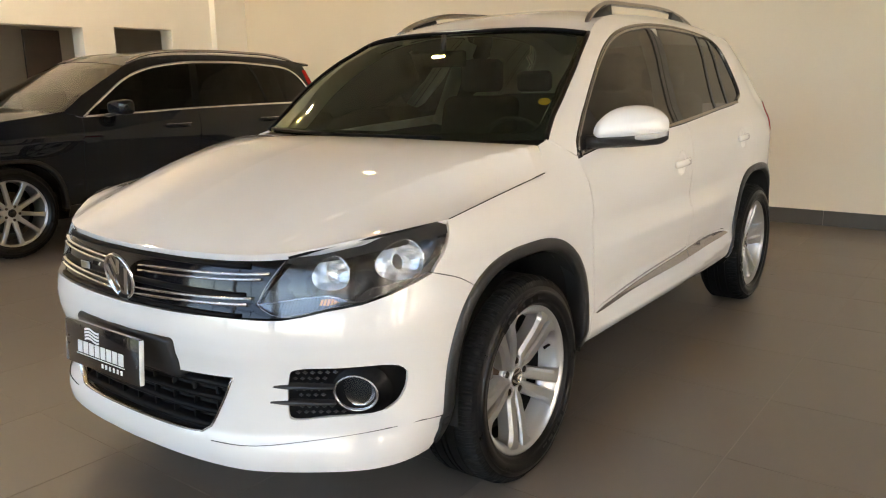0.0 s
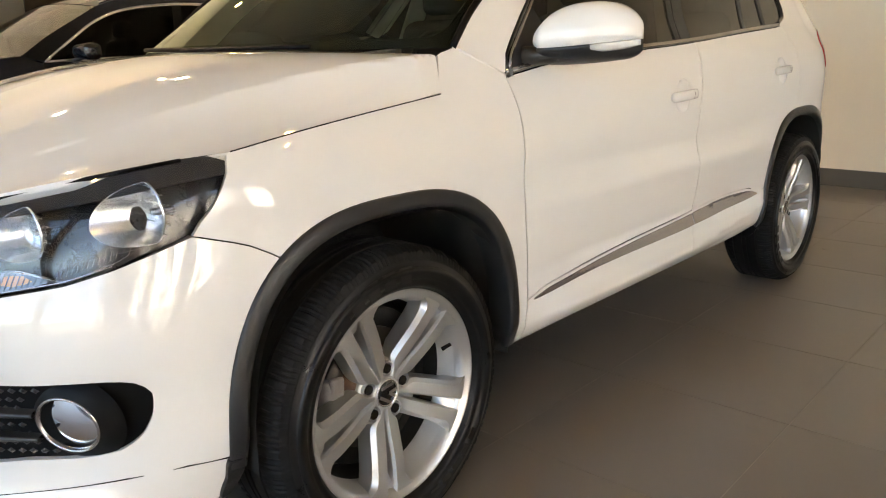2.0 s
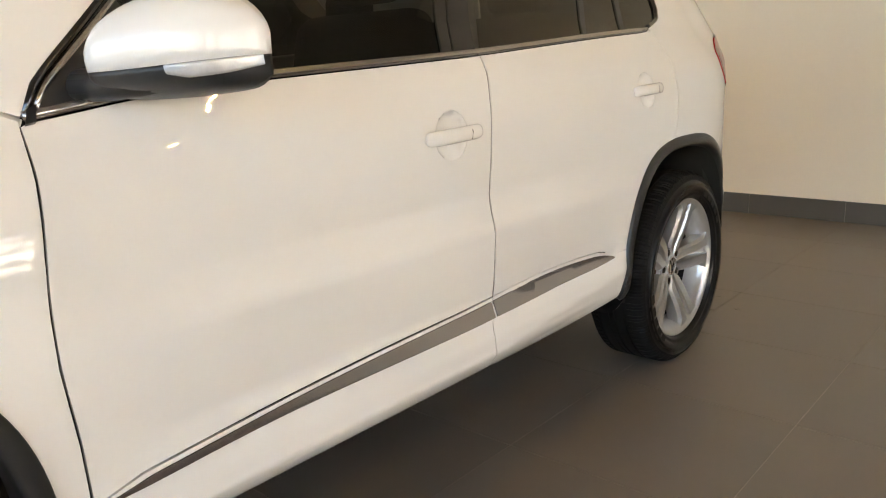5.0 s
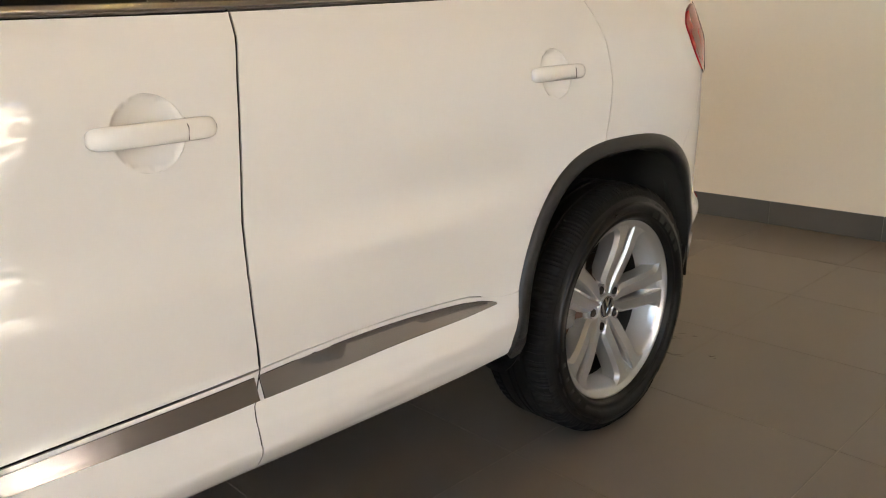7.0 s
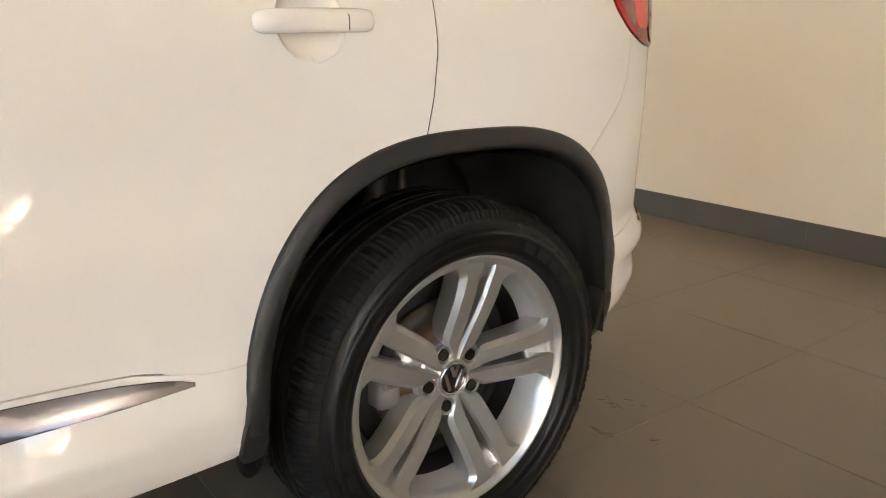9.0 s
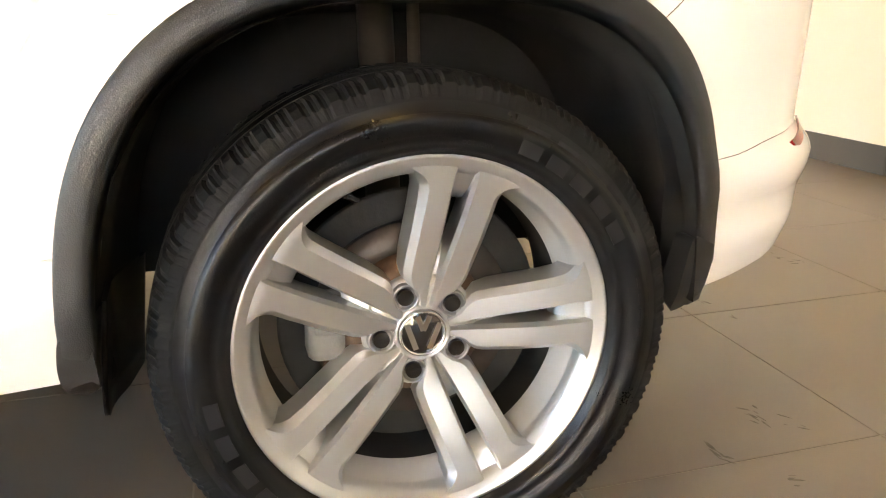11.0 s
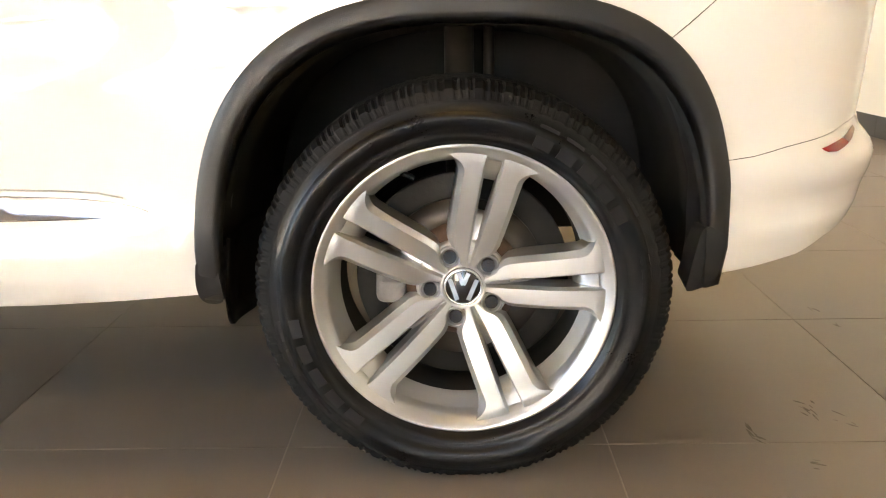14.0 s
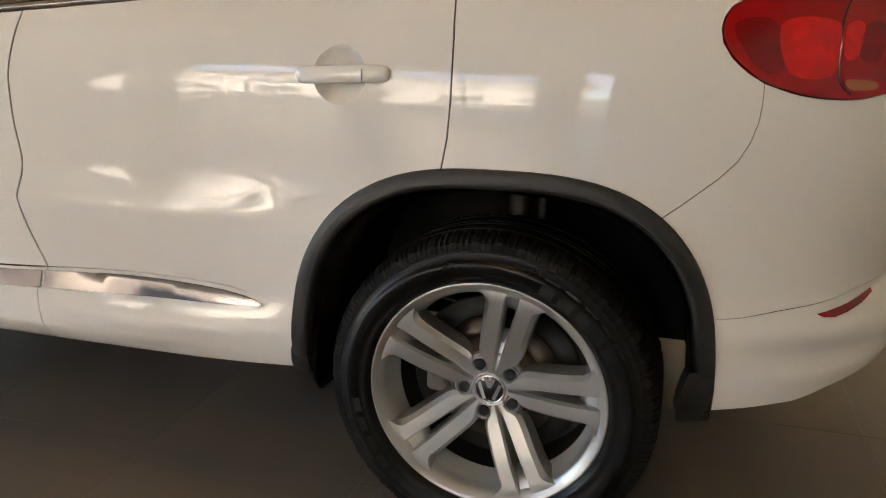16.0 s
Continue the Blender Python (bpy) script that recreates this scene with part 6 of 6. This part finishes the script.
part("rear_floor", box(-0.45, 0.45, 2.15, 3.20, 0.36, 0.46, 0.02, 1), DARK, suv)
part("rear_axle", mesh("rear_axle", *tube([(-0.68, 2.60, 0.315), (0.0, 2.60, 0.30), (0.68, 2.60, 0.315)], 0.045, 12)), DARK, suv)
part("silencer", box(-0.55, 0.35, 2.98, 3.22, 0.24, 0.38, 0.05, 3), STEEL, suv, "steel exhaust silencer under the tail")

# feet of the arch mouldings
for m in (False, True):
    part("arch_foot", skin(SUV, [ty(rounded([(-0.428, 0.348), (-0.392, 0.344), (-0.396, 0.315), (-0.418, 0.272), (-0.440, 0.268), (-0.431, 0.31)], 0.004, closed=True, tension=0.2))], lift=0.009, depth=0.045, step=0.012, mirror=m), CLAD, suv)
    part("arch_foot", skin(SUV, [ty(rounded([(2.972, 0.330), (3.018, 0.345), (3.028, 0.410), (3.018, 0.424), (2.985, 0.430)], 0.004, closed=True))], lift=0.0122, depth=0.035, step=0.012, mirror=m), CLAD, suv)
    part("arch_foot", skin(SUV, [ty(rounded([(2.165, 0.329), (2.200, 0.327), (2.201, 0.392), (2.184, 0.393), (2.168, 0.394)], 0.004, closed=True))], lift=0.0095, depth=0.035, step=0.012, mirror=m), CLAD, suv)

# cabin
part("cabin_floor", box(-0.74, 0.74, 0.45, 2.15, 0.35, 0.42, 0.02, 1), FABRIC, suv)
dashv = box(-0.76, 0.76, 0.28, 0.66, 0.72, 1.035, 0.05, 4)
for p in dashv.verts:
    if p.co.y < 0.45 and p.co.z > 0.9:
        p.co.z += 0.005
part("dashboard", dashv, DASH, suv, "black plastic dashboard")
part("dash_top", box(-0.62, 0.62, 0.22, 0.46, 0.96, 1.060, 0.02, 2), DASH, suv)
sw = lathe([(0.0, 0.180), (0.012, 0.190), (0.0, 0.200), (-0.012, 0.190)], 40, close=True)
steer = part("steering_wheel", mesh("steering_wheel", *sw), DASH, suv, "black steering wheel", m=pose(0.37, 0.80, 0.97, 0, 0, 90) @ pose(0, 0, 0, 0, -25, 0))
part("steering_hub", box(-0.03, 0.02, -0.07, 0.07, -0.06, 0.06, 0.02, 2), DASH, steer)
part("steering_spoke", box(-0.01, 0.01, -0.19, 0.19, -0.02, 0.02, 0.006, 2), DASH, steer)
for x in (0.37, -0.37):
    part("seat", box(x - 0.25, x + 0.25, 0.95, 1.45, 0.55, 0.72, 0.06, 4), FABRIC, suv, "dark cloth front seat")
    b = box(x - 0.24, x + 0.24, 1.40, 1.54, 0.68, 1.22, 0.06, 4)
    for p in b.verts:
        p.co.y += (p.co.z - 0.68) * 0.22
    part("backrest", b, FABRIC, suv)
    part("headrest", box(x - 0.13, x + 0.13, 1.54, 1.64, 1.24, 1.42, 0.04, 4), FABRIC, suv)
bb = box(-0.66, 0.66, 2.15, 2.30, 0.62, 1.22, 0.06, 4)
part("rear_bench", bb, FABRIC, suv)
for x in (0.42, -0.42):
    part("headrest", box(x - 0.12, x + 0.12, 2.22, 2.30, 1.23, 1.36, 0.035, 4), FABRIC, suv)
part("headlining", skin(Patch(lambda s, t: roof_f(s * 0.97, t) - np.array([0, 0, 0.035])), [[(-0.97, 0.02), (0.97, 0.02), (0.97, 0.98), (-0.97, 0.98)]], step=0.1, depth=0), LIGHTTRIM, suv)
for s in (1, -1):
    part("pillar_lining", mesh("pillar_lining", *tube([(s * 0.70, 1.62, 1.05), (s * 0.63, 1.68, 1.30), (s * 0.54, 1.72, 1.52)], 0.045, 10)), LIGHTTRIM, suv)
mirror_in = part("cabin_mirror", box(-0.12, 0.12, 0.72, 0.75, 1.36, 1.43, 0.012, 3), DASH, suv, "interior rear view mirror")
part("mirror_stem", mesh("mirror_stem", *tube([(0, 0.735, 1.42), (0, 0.745, 1.50)], 0.012, 8)), DASH, mirror_in)
# black ceramic border and wipers
bw = [(-0.995, 0.004), (0.995, 0.004), (0.995, 0.996), (-0.995, 0.996)]
inn = rounded([(-0.93, 0.075), (0, 0.055), (0.93, 0.075), (0.95, 0.5), (0.93, 0.945), (0, 0.955), (-0.93, 0.945), (-0.95, 0.5)], 0.1, closed=True, tension=0.18)
part("screen_border", skin(SCREEN, [bw, inn], step=0.05, lift=-0.006, depth=0), GLOSSBLACK, suv, "black printed windscreen border")
part("cowl", skin(Patch(lambda s, t: np.stack([s * 0.72, 0.09 + 0.15 * s**2 + (0.07 + 0.06 * s**2) * t, 1.054 - 0.016 * s**2 + 0.0 * t], -1)), [[(-1, -0.1), (1, -0.1), (1, 1.2), (-1, 1.2)]], step=0.06, depth=0), CLAD, suv)
for s0, s1, w1 in ((0.55, -0.25, 0.0), (-0.15, -0.82, 0.02)):
    pts = [SCREEN(s0 + (s1 - s0) * k / 10, 0.004 + w1 * (k / 10), 0.006) for k in range(11)]
    part("wiper", mesh("wiper", *tube(pts, 0.006, 8)), GRILLEBLACK, suv, "black wiper arm")
for path in ([(-0.998, w) for w in np.linspace(0.0, 1.0, 24)], [(0.998, w) for w in np.linspace(0.0, 1.0, 24)], [(q, 0.993) for q in np.linspace(-0.99, 0.99, 40)]):
    pts = [SCREEN(q, w, 0.001) for q, w in path]
    part("screen_gasket", mesh("screen_gasket", *tube(pts, 0.009, 8)), GRILLEBLACK, suv, "black rubber windscreen gasket")
oval = [(0.94 + 0.028 * math.cos(t), 0.34 + 0.030 * math.sin(t)) for t in np.linspace(0, 2 * math.pi, 24, endpoint=False)]
part("round_sticker", skin(SCREEN, [np.array(oval) + (-0.012, 0)], step=0.02, lift=-0.0045, depth=0), STICKER, suv, "yellow oval sticker inside the windscreen")
for side in (1, -1):
    tv = []
    for w in np.linspace(0.05, 0.96, 14):
        a = SCREEN(side * 0.955, w, -0.012)
        for back, inn_ in ((0.0, 0.0), (0.05, 0.004), (0.12 + 0.05 * (1 - w), -0.012), (0.15 + 0.05 * (1 - w), -0.035)):
            tv.append((a[0] - side * inn_, a[1] + back, a[2] - 0.2 * back))
    part("pillar_trim", mesh("pillar_trim", tv, [q[::side] for q in grid_faces(14, 4)]), LIGHTTRIM, suv, "pale grey pillar trim")
part("service_sticker", skin(SCREEN, [[(-0.47, 0.90), (-0.40, 0.90), (-0.40, 0.935), (-0.47, 0.935)]], step=0.03, lift=-0.008, depth=0), LIGHTTRIM, suv)


# ---- dark car parked beside ----
navy = tagged(new("dark_suv"), "dark navy large SUV with chrome window line, parked alongside", "car")
navy.matrix_basis = pose(-5.05, 0.62, 0)


def dy(pts):
    """Outline of (y, z) on the dark car's side."""
    return np.array([(float(DSUV.at_y(y)), z) for y, z in pts])


def dboth(name, loops, material, label="", surface=None, **kw):
    for m in (False, True):
        part(name, skin(surface or DSUV, loops, mirror=m, **kw), material, navy, label)


DFA, DRA = arch(0.0, 0.455, 0.44, z0=0.33), arch(2.865, 0.455, 0.44, z0=0.33)
DWIN = [(0.672, 1.070), (0.80, 1.158), (0.937, 1.248), (1.157, 1.379), (1.442, 1.476), (1.86, 1.530), (2.30, 1.538), (2.62, 1.530), (3.05, 1.492), (3.24, 1.428), (3.34, 1.335), (3.375, 1.265), (3.34, 1.228), (3.20, 1.168), (3.06, 1.114)]
DBELT = [(3.06, 1.114), (2.66, 1.112), (1.794, 1.102), (1.17, 1.083), (0.672, 1.068)]
DPILLAR = [(0.512, 1.112), (0.732, 1.253), (1.17, 1.480)]
DROOF = [(1.23, 1.505), (1.45, 1.565), (1.80, 1.600), (2.30, 1.608), (2.90, 1.590), (3.30, 1.550), (3.45, 1.520)]
DF, DB, DR = [(0.655, 1.060), (0.640, 0.95), (0.619, 0.82), (0.612, 0.40), (0.612, 0.30)], [(1.800, 1.098), (1.775, 0.90), (1.747, 0.70), (1.745, 0.30)], [(2.95, 1.112), (2.96, 0.95), (2.93, 0.80)]
dfender = dy(np.concatenate([[(-0.60, 0.86), (-0.30, 1.0), (0.009, 1.060), (0.453, 1.107), (0.512, 1.112)], DF[:-1], cut(DFA[::-1]), [(-0.5, 0.33), (-0.60, 0.5)]]))
dboth("fender", [dfender], NAVY, gap=0.002)
dboth("front_door", [dy(np.concatenate([DB[::-1], DBELT[3:], DF]))], NAVY, gap=0.002, step=0.035)
dboth("rear_door", [dy(np.concatenate([DB, [(2.38, 0.30)], [p for p in cut(DRA, None, 2.93) if p[1] > 0.34], DR[::-1], DBELT[1:2]]))], NAVY, gap=0.002, step=0.035)
UD = float(DSUV.at_x(0.60, back=True))
dq = np.concatenate([dy(DPILLAR), dy(rounded(DROOF, 0.06)), [(UD, 1.50), (UD, 0.62)], dy([(3.45, 0.45), (3.34, 0.335)]), dy(cut(DRA[::-1], 2.95)), dy(DR[::-1]), dy(rounded(DWIN, 0.04)[::-1])])
dboth("side_frame", [dq], NAVY, gap=0.001, step=0.035)
dboth("side_window", [dy(np.concatenate([rounded(DWIN, 0.04), DBELT[1:-1]]))], TINTBLACK, "black tinted side glass", lift=-0.006, depth=0, step=0.05)
for m in (False, True):
    ring_line = dy(np.concatenate([rounded(DWIN, 0.04), rounded(DBELT, 0.06)[1:]]))
    part("window_strip", strip(DSUV, ring_line, [(0.006, -0.004), (0.006, 0.006), (-0.010, 0.007), (-0.011, -0.008)], mirror=m), CHROME, navy, "bright chrome strip round the side windows")
for lp in ([(1.75, 1.102), (1.83, 1.103), (1.975, 1.530), (1.89, 1.530)], [(2.655, 1.114), (2.685, 1.114), (2.66, 1.40), (2.62, 1.525), (2.58, 1.530), (2.63, 1.40)]):
    dboth("window_pillar", [dy(lp)], GRILLEBLACK, lift=-0.003, depth=0.003)
dboth("sill_cladding", [dy([(0.46, 0.26), (2.40, 0.26), (2.40, 0.355), (0.46, 0.355)])], CLAD, lift=0.004)
for line in (DFA, DRA):
    for m in (False, True):
        part("arch_cladding", strip(DSUV, dy(line), [(0.004, -0.003), (0.003, 0.008), (-0.026, 0.009), (-0.030, -0.004), (-0.031, -0.06)], mirror=m), CLAD, navy)
for y in (1.409, 2.491):
    q = dy([(y + 0.25 * k / 10, 0.952 + 0.01 * (y > 2)) for k in range(11)])
    lift = np.array([0.003, 0.016, 0.026, 0.030, 0.032, 0.032, 0.032, 0.030, 0.026, 0.016, 0.003])[:, None]
    v, f = tube(DSUV(q[:, 0], q[:, 1], lift), [0.008] + [0.013] * 9 + [0.008], 10, 0.6, up=(1, 0, 0.1))
    for s in (1, -1):
        hd = part("door_handle", mesh("door_handle", [(x * s, a, b) for x, a, b in v], [c[::s] for c in f]), NAVY, navy)
    q = dy([(y - 0.005 + 0.26 * k / 10, 0.965 + 0.01 * (y > 2)) for k in range(11)])
    for m in (False, True):
        part("handle_strip", strip(DSUV, q, [(-0.002, 0.020), (-0.001, 0.034), (0.001, 0.034), (0.002, 0.020)], mirror=m), CHROME, navy)
# bonnet, windscreen, roof, nose and tail
dh_z = curve([(0, 1.10), (0.5, 1.09), (0.75, 1.075), (0.89, 1.06)], 0.05)


def dhood(s, t):
    ye = -0.60 + 1.05 * t
    ze = np.interp(ye, [-0.60, -0.30, 0.009, 0.453], [0.86, 1.0, 1.060, 1.107])
    ex = DSUV(DSUV.at_y(ye), ze)[..., 0]
    a = np.abs(s)
    return np.stack([s * ex, ye - (1 - a**2) * (0.22 * (1 - t) + 0.16 * t), ze + 0.045 * (1 - a**3)], -1)


def dscreen(s, w):
    b = np.clip(w, 0, 1)
    ey, ez = np.interp(b, [0, 0.35, 1], [0.512, 0.732, 1.20]), np.interp(b, [0, 0.35, 1], [1.112, 1.253, 1.492])
    ex = DSUV(DSUV.at_y(ey), ez)[..., 0]
    a = np.abs(s) ** 2.2
    return np.stack([s * ex, ey - (1 - a) * (0.20 - 0.10 * b), ez + (1 - a) * 0.045 * b], -1)


dr_z = curve([(1.17, 1.485)] + DROOF, 0.06)


def droof(s, t):
    ye = 1.20 + 2.25 * t
    ze = dr_z(ye)
    ex = DSUV(DSUV.at_y(ye), ze)[..., 0]
    a = np.abs(s)
    return np.stack([s * ex, ye + (1 - a**2.2) * (-0.10 * (1 - t) + 0.12 * t), ze + 0.045 * (1 - a**2.4)], -1)


full = [[(-1, 0), (1, 0), (1, 1), (-1, 1)]]
part("bonnet", skin(Patch(dhood), full, step=0.05, gap=0.004, depth=0.02), NAVY, navy)
part("windscreen", skin(Patch(dscreen), full, step=0.06, depth=0), GREYSCREEN, navy, "clear windscreen")
part("screen_border", skin(Patch(dscreen), [[(-0.99, 0.01), (0.99, 0.01), (0.99, 0.99), (-0.99, 0.99)], [(-0.92, 0.07), (0.92, 0.07), (0.94, 0.93), (-0.94, 0.93)]], step=0.06, depth=0, lift=-0.004), GLOSSBLACK, navy)
part("roof", skin(Patch(droof), full, step=0.05, depth=0.02), NAVY, navy)
UN = float(DSUV.at_y(-0.60))
part("front_bumper", skin(DSUV, [[(-UN, 0.24), (UN, 0.24), (UN, 0.62), (-UN, 0.62)]], step=0.06), NAVY, navy)
part("grille", skin(DSUV, [[(-0.5, 0.62), (0.5, 0.62), (0.5, 0.86), (-0.5, 0.86)]], step=0.06, lift=-0.01), GLOSSBLACK, navy)
dboth("headlight", [[(0.5, 0.66), (UN, 0.68), (UN, 0.86), (0.5, 0.86)]], LENS, lift=-0.004)
dboth("headlight_bowl", [[(0.5, 0.66), (UN, 0.68), (UN, 0.86), (0.5, 0.86)]], SATIN, lift=-0.05, depth=0)
DE = float(DSUV.u[-1])
part("tailgate", skin(DSUV, [[(UD, 0.62), (DE - 0.001, 0.62), (DE - 0.001, 1.08), (UD, 1.08)]], step=0.08), NAVY, navy)
dboth("rear_window", [[(UD, 1.08), (DE - 0.001, 1.08), (DE - 0.001, 1.52), (UD, 1.50)]], TINT, step=0.08, depth=0)
dboth("rear_bumper", [np.concatenate([dy([(3.345, 0.34), (3.45, 0.45)]), [(UD, 0.615), (DE - 0.001, 0.615), (DE - 0.001, 0.34)]])], NAVY, step=0.08)
dboth("tail_light", [np.concatenate([dy([(3.40, 1.13), (3.43, 1.46)]), [(UD - 0.02, 1.46), (UD - 0.02, 0.85), (UD - 0.10, 0.85)], dy([(3.52, 1.02)])])], REDLENS, "tall red tail light", lift=0.006)
part("spoiler", skin(Patch(lambda s, t: droof(s * 0.98, 0.94 + 0.09 * t) + np.array([0, 0, 0.004])), full, step=0.06, depth=0.02), NAVY, navy)
for s in (1, -1):
    line = []
    for k in range(29):
        t = k / 28
        y = 1.26 + 2.02 * t
        p = DSUV(float(DSUV.at_y(y)), float(dr_z(y)))
        line.append((s * (float(p[0]) - 0.03), y, float(p[2]) + 0.012 + 0.028 * min(1, 6 * t, 6 * (1 - t)) ** 0.6))
    part("roof_rail", mesh("roof_rail", *tube(line, [0.008] + [0.015] * 27 + [0.008], 10, 1.0)), SATIN, navy, "satin silver roof rail")
    cap = box(0.90, 1.10, 0.86, 0.99, 1.075, 1.205, 0.045, 5)
    for p in cap.verts:
        k = (p.co.x - 0.90) / 0.20
        p.co.z = 1.14 + (p.co.z - 1.14) * (0.80 + 0.25 * k)
        p.co.y += 0.05 * k
        p.co.x *= s
    mm = part("door_mirror", cap, NAVY, navy, "dark navy door mirror")
    part("mirror_arm", mesh("mirror_arm", *tube([(s * 0.87, 0.88, 1.07), (s * 0.93, 0.90, 1.08), (s * 1.0, 0.92, 1.10)], [0.03, 0.025, 0.02], 12, 0.6)), CLAD, mm)
    # same near-black sheet behind these panels, in place of inner shade
    part("shade_backing", skin(DSUV, [dy(np.concatenate([[(-0.55, 0.30), (-0.46, 0.30)], cut(DFA), [(0.46, 0.28), (2.40, 0.28)], cut(DRA), [(3.34, 0.36), (3.40, 0.5), (3.40, 1.0), (0.6, 1.0), (-0.2, 0.95), (-0.55, 0.8)]]))], step=0.1, lift=-0.035, depth=0, mirror=s < 0), DARK, navy)
    for y0 in (0.0, 2.865):
        prof = arch(y0, 0.43, 0.42, z0=0.31, steps=28)
        v = [(s * x, a, b) for x in (0.90, 0.70, 0.50) for a, b in prof]
        part("wheel_liner", mesh("wheel_liner", v, [q[::s] for q in grid_faces(3, 28) + [tuple(range(56, 84))]]), LINER, navy)
part("underbody", box(-0.72, 0.72, -0.6, 3.3, 0.22, 0.36, 0.02, 1), DARK, navy)
part("cabin_floor", box(-0.80, 0.80, 0.3, 3.3, 0.40, 0.46, 0.02, 1), FABRIC, navy)
part("dashboard", box(-0.80, 0.80, 0.40, 0.95, 0.72, 1.06, 0.06, 4), DASH, navy)
for x in (0.40, -0.40):
    part("seat", box(x - 0.26, x + 0.26, 1.3, 1.8, 0.58, 0.74, 0.06, 3), FABRIC, navy)
    b = box(x - 0.25, x + 0.25, 1.74, 1.88, 0.70, 1.26, 0.06, 3)
    for p in b.verts:
        p.co.y += (p.co.z - 0.7) * 0.22
    part("backrest", b, FABRIC, navy)
    part("headrest", box(x - 0.13, x + 0.13, 1.88, 1.98, 1.28, 1.44, 0.04, 3), FABRIC, navy)
part("rear_bench", box(-0.70, 0.70, 2.62, 2.78, 0.62, 1.26, 0.06, 3), FABRIC, navy)


def ten_spoke_wheel():
    w = new("wheel")
    R, L, W = 0.357, 0.266, 0.115
    part("tyre", tyre_mesh(R, L, W, 60, 4), RUBBER, w)
    v, f = lathe([(0.090, L + 0.002), (0.096, L + 0.001), (0.097, L - 0.004), (0.090, L - 0.010), (0.06, L - 0.020), (-0.09, L - 0.028), (-0.105, L)], 90)
    part("rim", mesh("rim", v, f), ALLOY, w)
    circle = [((L - 0.008) * math.sin(t), (L - 0.008) * math.cos(t)) for t in np.linspace(0, 2 * math.pi, 100, endpoint=False)]
    holes = []
    for k in range(10):
        side = [(0.074, 0.006), (0.200, 0.046 if k % 2 else 0.054), (0.234, 0.052 if k % 2 else 0.060), (0.246, 0.034), (0.250, 0.010)]
        holes.append(polar(np.concatenate([side, np.array(side[::-1]) * (1, -1)]), math.radians(36 * k + 8)))
    v, f = flat_plate([circle] + holes, lambda y, z: 0.066 + 0.022 * float(smoothstep(0.04, 0.2, np.float64(math.hypot(y, z)))), 0.035, chamfer=0.005, step=0.02)
    part("spokes", mesh("spokes", v, f, smooth=False), ALLOY, w, "ten slim silver spokes")
    part("hub_cap", mesh("hub_cap", *disc(0.060, 0.070, 0.032, 0.003)), GLOSSBLACK, w)
    for k in range(5):
        t = math.radians(72 * k + 26)
        part("wheel_bolt", mesh("wheel_bolt", *disc(0.060, 0.072, 0.011, 0.002, 12, 0.056 * math.sin(t), 0.056 * math.cos(t))), STEEL, w)
    v, f = lathe([(-0.006, 0.07), (0.006, 0.07), (0.006, 0.165), (-0.006, 0.165)], 48, close=True)
    part("brake_disc", mesh("brake_disc", v, f), STEEL, w)
    part("brake_caliper", box(-0.05, 0.03, -0.17, -0.11, -0.06, 0.06, 0.015, 2), CAST, w)
    return w


nw = ten_spoke_wheel()
nw.parent = navy
nw.matrix_basis = pose(0.845, 0, 0.356)
for x, y, rx, turn in ((0.845, 2.865, 20, 0), (-0.845, 0, 12, 180), (-0.845, 2.865, 40, 180)):
    copy_thing(nw, pose(x, y, 0.356, 0, 0, turn) @ pose(0, 0, 0, rx, 0, 0))
